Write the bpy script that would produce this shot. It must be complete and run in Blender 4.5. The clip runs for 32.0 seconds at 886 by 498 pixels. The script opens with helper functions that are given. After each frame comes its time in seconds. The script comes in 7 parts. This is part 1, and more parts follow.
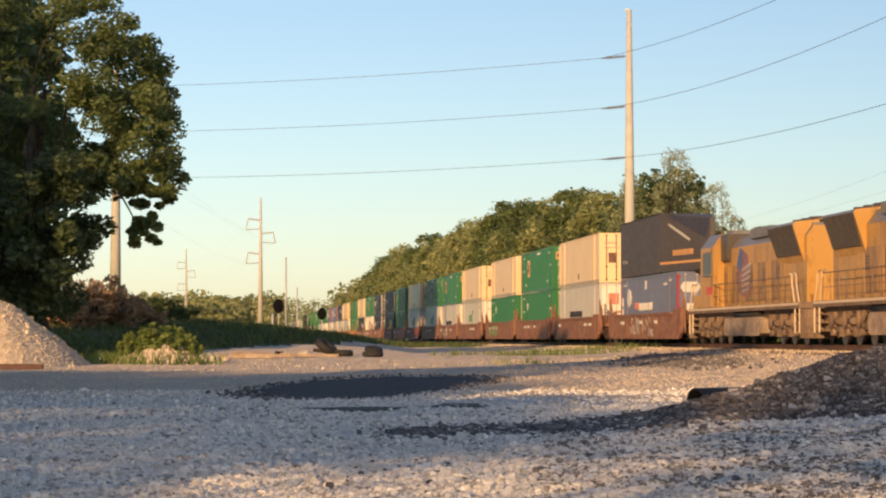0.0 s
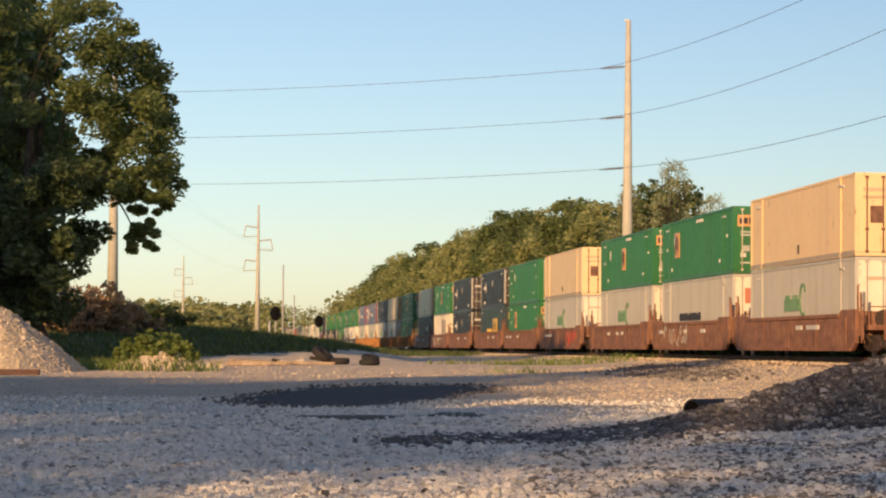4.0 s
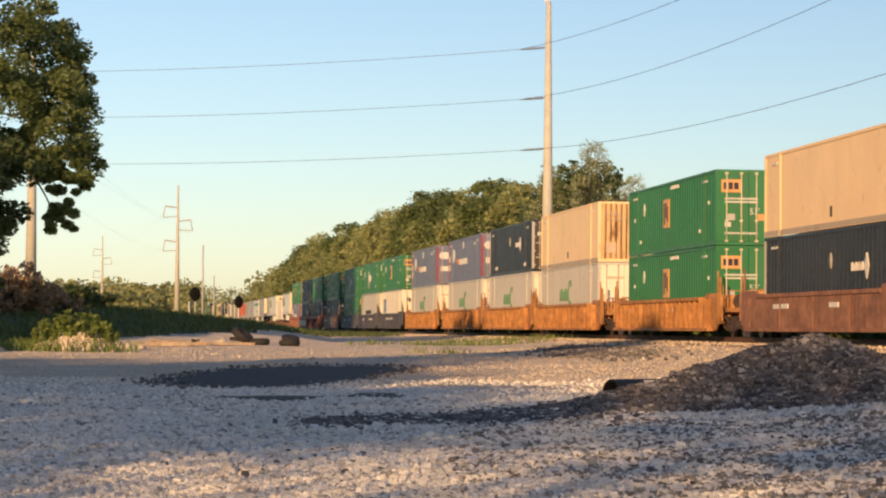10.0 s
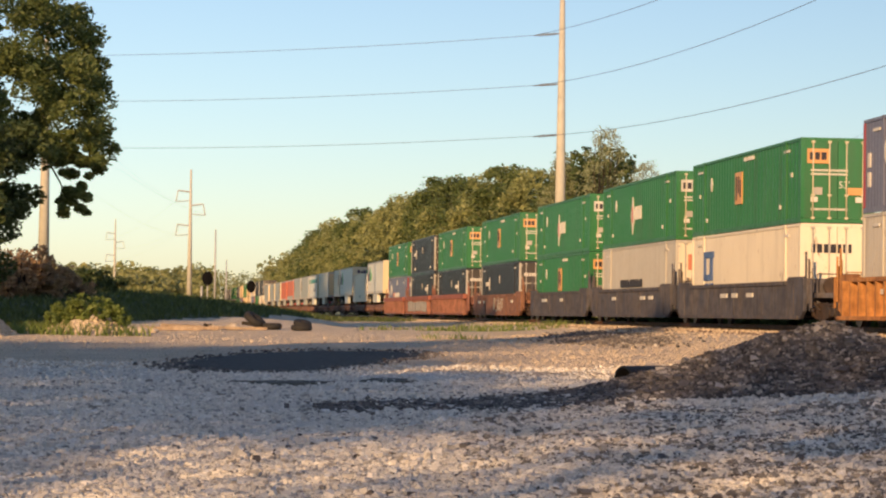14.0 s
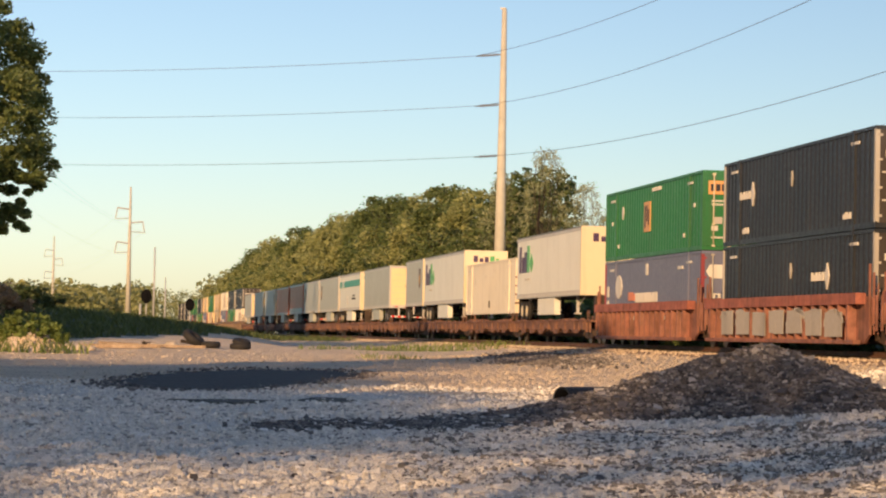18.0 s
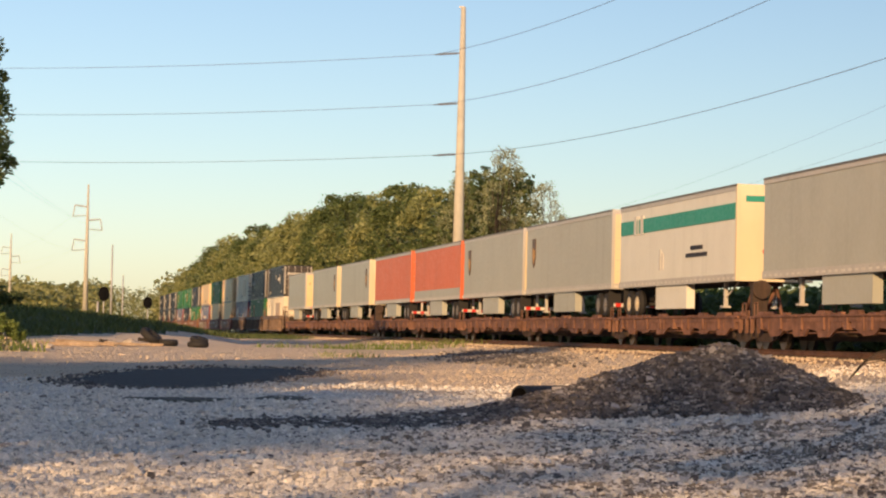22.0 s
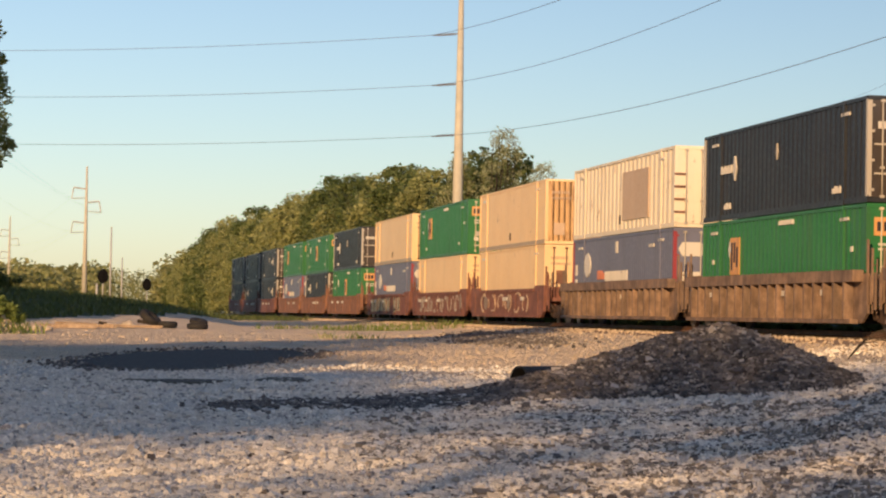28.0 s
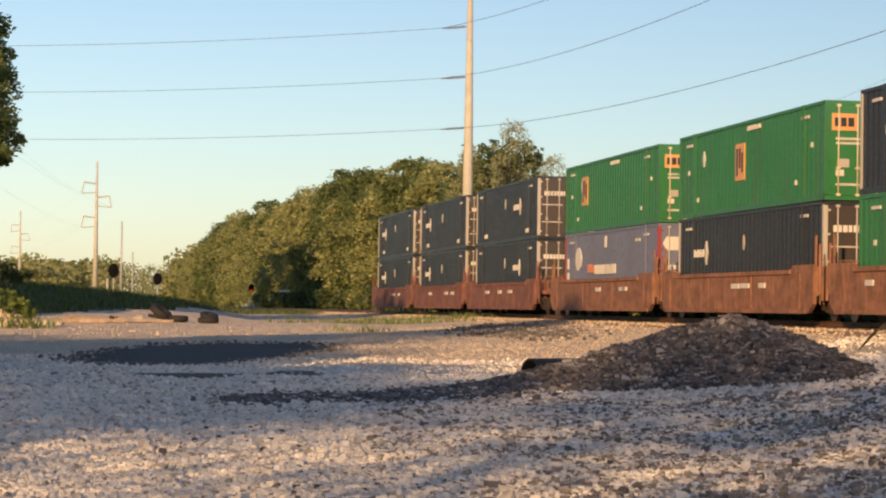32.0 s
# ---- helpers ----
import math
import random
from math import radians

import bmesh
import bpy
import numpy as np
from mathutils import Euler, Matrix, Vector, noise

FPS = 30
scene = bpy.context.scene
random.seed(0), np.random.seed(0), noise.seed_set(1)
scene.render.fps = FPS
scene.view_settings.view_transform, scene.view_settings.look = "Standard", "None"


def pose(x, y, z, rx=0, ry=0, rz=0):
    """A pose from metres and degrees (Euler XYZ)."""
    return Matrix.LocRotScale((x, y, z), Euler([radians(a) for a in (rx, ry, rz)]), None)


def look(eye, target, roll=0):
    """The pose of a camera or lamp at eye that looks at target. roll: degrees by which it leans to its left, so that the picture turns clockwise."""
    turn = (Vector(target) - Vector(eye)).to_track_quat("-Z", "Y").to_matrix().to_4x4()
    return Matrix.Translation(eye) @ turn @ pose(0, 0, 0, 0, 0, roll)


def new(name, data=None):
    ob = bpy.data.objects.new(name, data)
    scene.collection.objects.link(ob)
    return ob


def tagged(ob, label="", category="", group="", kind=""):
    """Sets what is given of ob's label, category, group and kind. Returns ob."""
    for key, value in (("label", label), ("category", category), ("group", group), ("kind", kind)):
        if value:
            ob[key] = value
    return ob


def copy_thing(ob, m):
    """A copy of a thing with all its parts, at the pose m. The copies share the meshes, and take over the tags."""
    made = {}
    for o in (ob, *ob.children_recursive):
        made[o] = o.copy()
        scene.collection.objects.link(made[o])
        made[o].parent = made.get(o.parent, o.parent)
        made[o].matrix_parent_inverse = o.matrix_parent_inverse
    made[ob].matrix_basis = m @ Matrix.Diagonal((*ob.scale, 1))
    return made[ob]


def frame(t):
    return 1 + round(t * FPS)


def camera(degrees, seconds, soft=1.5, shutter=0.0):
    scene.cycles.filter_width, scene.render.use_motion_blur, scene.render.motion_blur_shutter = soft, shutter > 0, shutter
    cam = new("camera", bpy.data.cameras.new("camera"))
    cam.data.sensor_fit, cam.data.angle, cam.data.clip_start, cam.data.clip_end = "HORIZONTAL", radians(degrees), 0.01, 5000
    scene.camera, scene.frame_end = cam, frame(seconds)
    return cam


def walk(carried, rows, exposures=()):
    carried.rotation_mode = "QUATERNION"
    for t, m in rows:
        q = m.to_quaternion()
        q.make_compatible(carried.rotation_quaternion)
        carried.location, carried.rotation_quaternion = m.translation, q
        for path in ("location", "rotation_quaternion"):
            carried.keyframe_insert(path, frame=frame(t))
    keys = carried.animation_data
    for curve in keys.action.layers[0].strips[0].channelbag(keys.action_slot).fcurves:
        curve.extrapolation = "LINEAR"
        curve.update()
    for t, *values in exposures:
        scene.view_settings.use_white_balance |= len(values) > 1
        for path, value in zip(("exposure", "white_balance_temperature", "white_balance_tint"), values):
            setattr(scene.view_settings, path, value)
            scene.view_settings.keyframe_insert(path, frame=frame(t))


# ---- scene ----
# ---------------------------------------------------------------- camera
EYE_Z = 1.6
TURNS = [
    (0, 92.196, -0.000, 0.000), (0.5, 92.224, -0.238, -0.037), (1, 92.331, -0.386, -0.094), (1.5, 92.364, -0.309, -0.099),
    (2, 92.374, -0.402, -0.057), (2.5, 92.398, -0.487, -0.059), (4.5, 92.413, -0.446, -0.108), (5, 92.330, -0.518, -0.269),
    (5.5, 92.330, -0.659, -0.482), (6, 92.405, -0.790, -0.681), (6.5, 92.354, -0.823, -0.867), (7, 92.231, -0.695, -1.072),
    (7.5, 92.202, -0.544, -1.286), (8, 92.225, -0.453, -1.500), (8.5, 92.079, -0.422, -1.761), (9, 91.935, -0.480, -1.942),
    (9.5, 91.967, -0.541, -1.988), (10, 91.953, -0.455, -2.028), (10.5, 91.952, -0.396, -2.055), (11, 91.886, -0.403, -2.048),
    (11.5, 91.785, -0.406, -2.013), (12, 91.725, -0.491, -1.960), (12.5, 91.743, -0.463, -1.863), (13, 91.768, -0.459, -1.770),
    (13.5, 91.715, -0.519, -1.710), (14, 91.601, -0.780, -1.734), (14.5, 91.550, -0.952, -1.838), (16.5, 91.632, -1.004, -2.552),
    (17, 91.707, -1.121, -2.871), (17.5, 91.960, -1.240, -3.098), (18, 92.112, -1.205, -3.216), (18.5, 92.135, -1.231, -3.341),
    (19, 92.094, -1.428, -3.567), (19.5, 92.157, -1.568, -3.794), (20, 92.383, -1.565, -3.986), (20.5, 92.513, -1.459, -4.157),
    (21, 92.408, -1.484, -4.315), (21.5, 92.222, -1.417, -4.303), (22, 92.097, -1.321, -4.240), (22.5, 91.998, -1.313, -4.200),
    (23, 91.900, -1.230, -4.184), (23.5, 91.776, -1.248, -4.178), (24, 91.655, -1.426, -4.220), (24.5, 91.601, -1.571, -4.337),
    (25, 91.564, -1.598, -4.442), (25.5, 91.523, -1.504, -4.485), (27.5, 91.591, -1.089, -4.339), (28, 91.630, -1.105, -4.258),
    (28.5, 91.588, -1.098, -4.195), (29, 91.581, -1.065, -4.166), (29.5, 91.553, -0.936, -4.155), (30, 91.499, -0.911, -4.145),
    (30.5, 91.487, -0.907, -4.110), (31, 91.508, -0.925, -4.067), (31.5, 91.524, -0.881, -4.019), (32, 91.452, -0.831, -3.998),
]
cam = camera(21.4, 32.0, soft=2.15)
walk(cam, [(t, pose(0, 0, EYE_Z, rx, ry, rz)) for t, rx, ry, rz in TURNS],
     [(0, -0.32, 6620, 17), (5, -0.4, 6620, 17), (8, -0.31, 6620, 17), (18, -0.32, 6620, 17), (24, -0.36, 6620, 17), (30, -0.47, 6620, 17), (32, -0.36, 6620, 17)])

# ---------------------------------------------------------------- light
SUN_AZ, SUN_EL = 180 + 24, 14.5
world = bpy.data.worlds.new("sky")
scene.world = world
world.use_nodes = True
wn = world.node_tree
sky = wn.nodes.new("ShaderNodeTexSky")
sky.sky_type, sky.sun_disc = "NISHITA", False
sky.sun_elevation, sky.sun_rotation = radians(SUN_EL), radians(-SUN_AZ)
sky.air_density, sky.dust_density, sky.ozone_density, sky.altitude = 1.0, 0.5, 2.35, 200
bg = wn.nodes["Background"]
bg.inputs["Strength"].default_value = 0.17
wn.links.new(sky.outputs[0], bg.inputs["Color"])
sun_data = bpy.data.lights.new("sun", "SUN")
sun_data.energy, sun_data.angle, sun_data.color = 7.5, radians(0.8), (1.0, 0.64, 0.3)
az = radians(SUN_AZ)
sun_dir = Vector((math.sin(az) * math.cos(radians(SUN_EL)), math.cos(az) * math.cos(radians(SUN_EL)), math.sin(radians(SUN_EL))))
sun_ob = new("sun", sun_data)
sun_ob.matrix_world = look(sun_dir * 100, (0, 0, 0))


# ---------------------------------------------------------------- materials
def mat(name, base, rough=0.6, metal=0.0):
    m = bpy.data.materials.new(name)
    m.use_nodes = True
    b = m.node_tree.nodes["Principled BSDF"]
    b.inputs["Base Color"].default_value = (*base, 1)
    b.inputs["Roughness"].default_value, b.inputs["Metallic"].default_value = rough, metal
    return m


def node(m, kind, **values):
    n = m.node_tree.nodes.new(kind)
    for key, value in values.items():
        n.inputs[key.replace("_", " ")].default_value = value
    return n


def link(m, a, b):
    m.node_tree.links.new(a, b)


def ramp(m, fac, stops):
    r = m.node_tree.nodes.new("ShaderNodeValToRGB")
    while len(r.color_ramp.elements) < len(stops):
        r.color_ramp.elements.new(0.5)
    for e, (p, c) in zip(r.color_ramp.elements, stops):
        e.position, e.color = p, (*c, 1)
    link(m, fac, r.inputs["Fac"])
    return r.outputs["Color"]


def mix(m, kind, fac, a, b):
    n = m.node_tree.nodes.new("ShaderNodeMix")
    n.data_type, n.blend_type = "RGBA", kind
    for sock, value in ((n.inputs[0], fac), (n.inputs[6], a), (n.inputs[7], b)):
        if hasattr(value, "is_linked"):
            link(m, value, sock)
        else:
            sock.default_value = value if isinstance(value, (int, float)) else (*value, 1)
    return n.outputs[2]


def noise_tex(m, scale, detail=4.0, stretch=(1, 1, 1), rough=0.6):
    tc = m.node_tree.nodes.new("ShaderNodeTexCoord")
    info = m.node_tree.nodes.new("ShaderNodeObjectInfo")
    mp = m.node_tree.nodes.new("ShaderNodeMapping")
    mp.inputs["Scale"].default_value = stretch
    link(m, tc.outputs["Object"], mp.inputs["Vector"])
    add = m.node_tree.nodes.new("ShaderNodeVectorMath")
    add.operation = "ADD"
    mul = m.node_tree.nodes.new("ShaderNodeMath")
    mul.operation, mul.inputs[1].default_value = "MULTIPLY", 57.0
    link(m, info.outputs["Random"], mul.inputs[0])
    link(m, mp.outputs[0], add.inputs[0])
    link(m, mul.outputs[0], add.inputs[1])
    n = node(m, "ShaderNodeTexNoise", Scale=scale, Detail=detail, Roughness=rough)
    link(m, add.outputs[0], n.inputs["Vector"])
    return n.outputs["Fac"]


def bump(m, height, strength, distance):
    b = node(m, "ShaderNodeBump", Strength=strength, Distance=distance)
    link(m, height, b.inputs["Height"])
    link(m, b.outputs[0], m.node_tree.nodes["Principled BSDF"].inputs["Normal"])


WORN = 0.91  # old paint is duller than new


def painted(name, base, grime=0.45, rust=0.0, rough=0.42, dark=(0.07, 0.055, 0.04)):
    """Weathered paint: streaked grime, faded blotches and rust spots."""
    base = [c * WORN for c in base]
    m = mat(name, base, rough)
    b = m.node_tree.nodes["Principled BSDF"]
    streak = noise_tex(m, 1.3, 3, (1.1, 1.1, 0.1))
    blotch = noise_tex(m, 0.5, 6)
    fade = mix(m, "MIX", ramp(m, blotch, [(0.35, (0, 0, 0)), (0.75, (0.35, 0.35, 0.35))]), base, [min(1, c * 1.25 + 0.03) for c in base])
    col = mix(m, "MIX", ramp(m, streak, [(0.52, (0, 0, 0)), (0.86, (grime, grime, grime))]), fade, dark)
    if rust:
        spots = noise_tex(m, 3.2, 8, (1, 1, 0.4), 0.7)
        col = mix(m, "MIX", ramp(m, spots, [(0.62 - 0.15 * rust, (0, 0, 0)), (0.74 - 0.1 * rust, (0.9, 0.9, 0.9))]), col, (0.16, 0.06, 0.022))
    link(m, col, b.inputs["Base Color"])
    rg = noise_tex(m, 7, 3)
    link(m, ramp(m, rg, [(0.3, (rough - 0.1,) * 3), (0.8, (rough + 0.2,) * 3)]), b.inputs["Roughness"])
    return m


def rusty(name, base, other, rough=0.75):
    base, other = [c * WORN for c in base], [c * WORN for c in other]
    m = mat(name, base, rough)
    a = noise_tex(m, 1.1, 7, (1, 1, 0.6), 0.7)
    c = noise_tex(m, 6, 5, (1, 1, 0.25))
    col = mix(m, "MIX", ramp(m, a, [(0.38, (0, 0, 0)), (0.66, (1, 1, 1))]), base, other)
    col = mix(m, "MULTIPLY", 0.7, col, ramp(m, c, [(0.3, (0.45, 0.42, 0.4)), (0.7, (1.15, 1.1, 1.05))]))
    patch = noise_tex(m, 2.4, 6, (0.5, 1, 1), 0.65)
    col = mix(m, "MULTIPLY", 1.0, col, ramp(m, patch, [(0.38, (0.7, 0.67, 0.65)), (0.6, (1.1, 1.08, 1.06))]))
    drip = noise_tex(m, 3.0, 3, (1.5, 1.5, 0.08))
    col = mix(m, "MULTIPLY", 0.35, col, ramp(m, drip, [(0.36, (0.45, 0.4, 0.38)), (0.5, (1, 1, 1))]))
    link(m, col, m.node_tree.nodes["Principled BSDF"].inputs["Base Color"])
    bump(m, c, 0.3, 0.02)
    return m


GREEN = painted("green_container_paint", (0.02, 0.165, 0.05), 0.5)
NAVY = painted("dark_blue_container_paint", (0.017, 0.021, 0.029), 0.2)
FADED_SPRAY = painted("faded_spray_fill", (0.24, 0.17, 0.12), 0.5)
CREAM = painted("cream_container_paint", (0.86, 0.62, 0.335), 0.12, 0.06)
RUSTY_CREAM = painted("rust_streaked_cream_paint", (0.62, 0.39, 0.18), 0.6, 0.85)
WHITE = painted("white_container_paint", (0.8, 0.72, 0.57), 0.3, 0.14)
GREY = painted("grey_container_paint", (0.52, 0.49, 0.43), 0.35, 0.05)
PURPLE = painted("slate_purple_container_paint", (0.15, 0.165, 0.25), 0.45)
TEAL = painted("dark_teal_container_paint", (0.03, 0.055, 0.062), 0.3)
CHARCOAL = painted("charcoal_tarp", (0.075, 0.065, 0.06), 0.2, rough=0.6)
RED_TRIM = painted("red_trim_paint", (0.3, 0.045, 0.06), 0.4)
SILVER_POST = painted("bare_post_paint", (0.46, 0.43, 0.38), 0.4)
PALE_ROD = painted("pale_yellow_rod_paint", (0.62, 0.56, 0.4), 0.4)
ORANGE = painted("orange_logo_paint", (0.66, 0.34, 0.12), 0.3)
MARK_WHITE = painted("white_marking_paint", (0.66, 0.63, 0.57), 0.5)
MARK_DARK = mat("dark_marking_paint", (0.02, 0.02, 0.03), 0.6)
MARK_RED = painted("red_marking_paint", (0.6, 0.05, 0.03), 0.2)
MARK_GREEN = painted("green_marking_paint", (0.08, 0.36, 0.12), 0.2)
MARK_BLUE = painted("blue_marking_paint", (0.06, 0.12, 0.3), 0.2)
MARK_PURPLE = painted("purple_marking_paint", (0.06, 0.025, 0.08), 0.1)
MARK_YELLOW = painted("yellow_marking_paint", (0.75, 0.45, 0.03), 0.2)
TAN = painted("tan_patch_paint", (0.56, 0.41, 0.28), 0.3)
BROWN_SILL = rusty("brown_car_paint", (0.3, 0.15, 0.095), (0.38, 0.19, 0.11))
ORANGE_SILL = rusty("orange_brown_car_paint", (0.6, 0.3, 0.1), (0.42, 0.19, 0.06))
NAVY_SILL = rusty("faded_navy_car_paint", (0.08, 0.09, 0.13), (0.16, 0.14, 0.13))
# brighter than RED_SILL: the chord's light over the recessed ribs is painted in
RED_CHORD_LIT = rusty("bright_red_chord_paint", (0.46, 0.155, 0.11), (0.38, 0.15, 0.11))
RED_SILL = rusty("red_car_paint", (0.38, 0.16, 0.115), (0.28, 0.145, 0.11))
GREY_SILL = rusty("weathered_grey_brown_car_paint", (0.2, 0.15, 0.12), (0.36, 0.25, 0.18))
MAROON_SILL = rusty("maroon_car_paint", (0.24, 0.1, 0.08), (0.29, 0.14, 0.1))
RUST = rusty("rusted_steel", (0.22, 0.115, 0.08), (0.31, 0.16, 0.105))
BOGIE_STEEL = rusty("grimy_cast_steel", (0.055, 0.042, 0.034), (0.1, 0.06, 0.04))
WHEEL_STEEL = mat("worn_wheel_steel", (0.22, 0.19, 0.17), 0.4, 0.8)
RUBBER = mat("black_rubber", (0.018, 0.017, 0.017), 0.8)
RIM = painted("dusty_wheel_rim_paint", (0.2, 0.18, 0.16), 0.5)
GALV = painted("galvanised_steel", (0.42, 0.42, 0.42), 0.3)
DARK = mat("dark_underside", (0.02, 0.018, 0.016), 0.8)


# ---------------------------------------------------------------- mesh helpers
def box(bm, x0, y0, z0, x1, y1, z1, m=0):
    v = [bm.verts.new(p) for p in ((x0, y0, z0), (x1, y0, z0), (x1, y1, z0), (x0, y1, z0), (x0, y0, z1), (x1, y0, z1), (x1, y1, z1), (x0, y1, z1))]
    for q in ((0, 3, 2, 1), (4, 5, 6, 7), (0, 1, 5, 4), (1, 2, 6, 5), (2, 3, 7, 6), (3, 0, 4, 7)):
        bm.faces.new([v[i] for i in q]).material_index = m


def cyl(bm, a, b, ra, rb=None, n=12, caps=True, m=0):
    """A tapered tube from a to b."""
    rb = ra if rb is None else rb
    a, b = Vector(a), Vector(b)
    axis = (b - a).normalized()
    u = axis.orthogonal().normalized()
    w = axis.cross(u)
    rings = []
    for p, r in ((a, ra), (b, rb)):
        rings.append([bm.verts.new(p + (u * math.cos(k * math.tau / n) + w * math.sin(k * math.tau / n)) * r) for k in range(n)])
    for k in range(n):
        f = bm.faces.new((rings[0][k], rings[0][(k + 1) % n], rings[1][(k + 1) % n], rings[1][k]))
        f.smooth, f.material_index = n > 6, m
    if caps:
        bm.faces.new(rings[0][::-1]).material_index = m
        bm.faces.new(rings[1]).material_index = m


def prism(bm, outline, y0, y1, m=0):
    """An (x, z) outline drawn out from y0 to y1."""
    a = [bm.verts.new((x, y0, z)) for x, z in outline]
    b = [bm.verts.new((x, y1, z)) for x, z in outline]
    n = len(outline)
    for f in [bm.faces.new(a), bm.faces.new(b[::-1])] + [bm.faces.new((a[i], b[i], b[(i + 1) % n], a[(i + 1) % n])) for i in range(n)]:
        f.material_index = m


def sheet(name, bm, materials):
    me = bpy.data.meshes.new(name)
    bmesh.ops.recalc_face_normals(bm, faces=bm.faces[:])
    bm.to_mesh(me)
    bm.free()
    for m in materials if isinstance(materials, (list, tuple)) else [materials]:
        me.materials.append(m)
    return me


def part(name, bm, material, parent, label="", at=None):
    ob = new(name, sheet(name, bm, material))
    ob.parent = parent
    if at is not None:
        ob.matrix_basis = at
    return tagged(ob, label)


def again(first, parent, at):
    """One more part on the mesh of an earlier one."""
    ob = new(first.name.split(".")[0], first.data)
    ob.parent, ob.matrix_basis = parent, at
    return ob


def tube(bm, pts, r, n=6):
    """A thin round bar through the points."""
    last = None
    for i, p in enumerate(pts):
        axis = (Vector(pts[min(i + 1, len(pts) - 1)]) - Vector(pts[max(i - 1, 0)])).normalized()
        u = axis.cross(Vector((0.31, 0.2, 0.93))).normalized()
        w = axis.cross(u)
        ring = [bm.verts.new(Vector(p) + (u * math.cos(k * math.tau / n) + w * math.sin(k * math.tau / n)) * r) for k in range(n)]
        if last:
            for k in range(n):
                bm.faces.new((last[k], last[(k + 1) % n], ring[(k + 1) % n], ring[k]))
        last = ring


def boxes(*rows):
    bm = bmesh.new()
    for r in rows:
        box(bm, *r)
    return bm


# ---------------------------------------------------------------- the track
RAIL_Z = EYE_Z - 0.22
PSI, BEND = -0.09158, -2.8e-5
SPEED = 29.625


def track(s):
    """Place and heading of the centre line, s metres along it; s grows with the distance."""
    e = min(s, 120.0)
    x = 17.12 + e * math.sin(PSI) + 0.5 * BEND * e * abs(e) * (1 if s > 0 else -1) * (1 if s > 0 else -1)
    y = 65.66 + e * math.cos(PSI)
    h = PSI + BEND * e
    if s > 120:
        x, y = x + (s - 120) * math.sin(h), y + (s - 120) * math.cos(h)
    return x, y, h


def along(s, z=0.0):
    """Pose of a car whose middle is at s; its x points the way that it runs."""
    x, y, h = track(s)
    return pose(x, y, RAIL_Z + z, 0, 0, math.degrees(math.atan2(-math.cos(h), -math.sin(h))))


RUNNING = []


def run(ob, o, z=0.0):
    """Note that ob rides on the train, o metres behind its zero mark."""
    RUNNING.append((ob, o, z))
    ob.matrix_basis = along(o + SPEED * 16, z)
    return ob


def smooth(a, b, x):
    x = min(1, max(0, (x - a) / (b - a)))
    return x * x * (3 - 2 * x)


def lerp(table, x):
    for (a, p), (b, q) in zip(table, table[1:]):
        if x <= b:
            return p + (q - p) * max(0, x - a) / (b - a)
    return table[-1][1]


BASE = [(0, -1.56), (20, -1.52), (45, -1.42), (67, -1.2), (80, -1.02), (117, -0.8), (160, -0.62), (300, -0.5), (5000, -0.5)]
BERM = [(-0.6, 2.4), (-0.17, 2.1), (-0.09, 1.55), (-0.045, 0.8), (-0.012, 0.0), (1, 0)]


def across(x, y):
    """Distance to the right of the centre line."""
    s = (y - 65.66) / math.cos(PSI)
    e = min(s, 120.0)
    cx = 17.12 + s * math.sin(PSI) + (0.5 * BEND * e * e if s > 0 else 0) + (BEND * 120 * (s - 120) if s > 120 else 0)
    return (x - cx) * math.cos(PSI)


def ground_z(x, y):
    d = math.hypot(x, y)
    q = across(x, y)
    aq = abs(q)
    base = lerp(BASE, d)
    if y > 60:
        base += lerp(BERM, x / y) * smooth(98, 138, y) * smooth(5, 14, -q) * (1 if q < 0 else 0)
    bed = -0.46 if aq < 2.3 else -0.46 - 0.09 * (aq - 2.3) if aq < 20 else -9
    top = max(base, bed)
    soft = 0.12
    top += soft * math.log(math.exp((base - top) / soft) + math.exp((bed - top) / soft)) * (1 if bed > -8 else 0)
    if aq < 3:
        top = bed
    lump = 0.05 * noise.noise((x * 0.22, y * 0.22, 0)) + 0.02 * noise.noise((x * 0.9, y * 0.9, 5))
    return EYE_Z + top + lump * smooth(2.0, 4.5, aq)


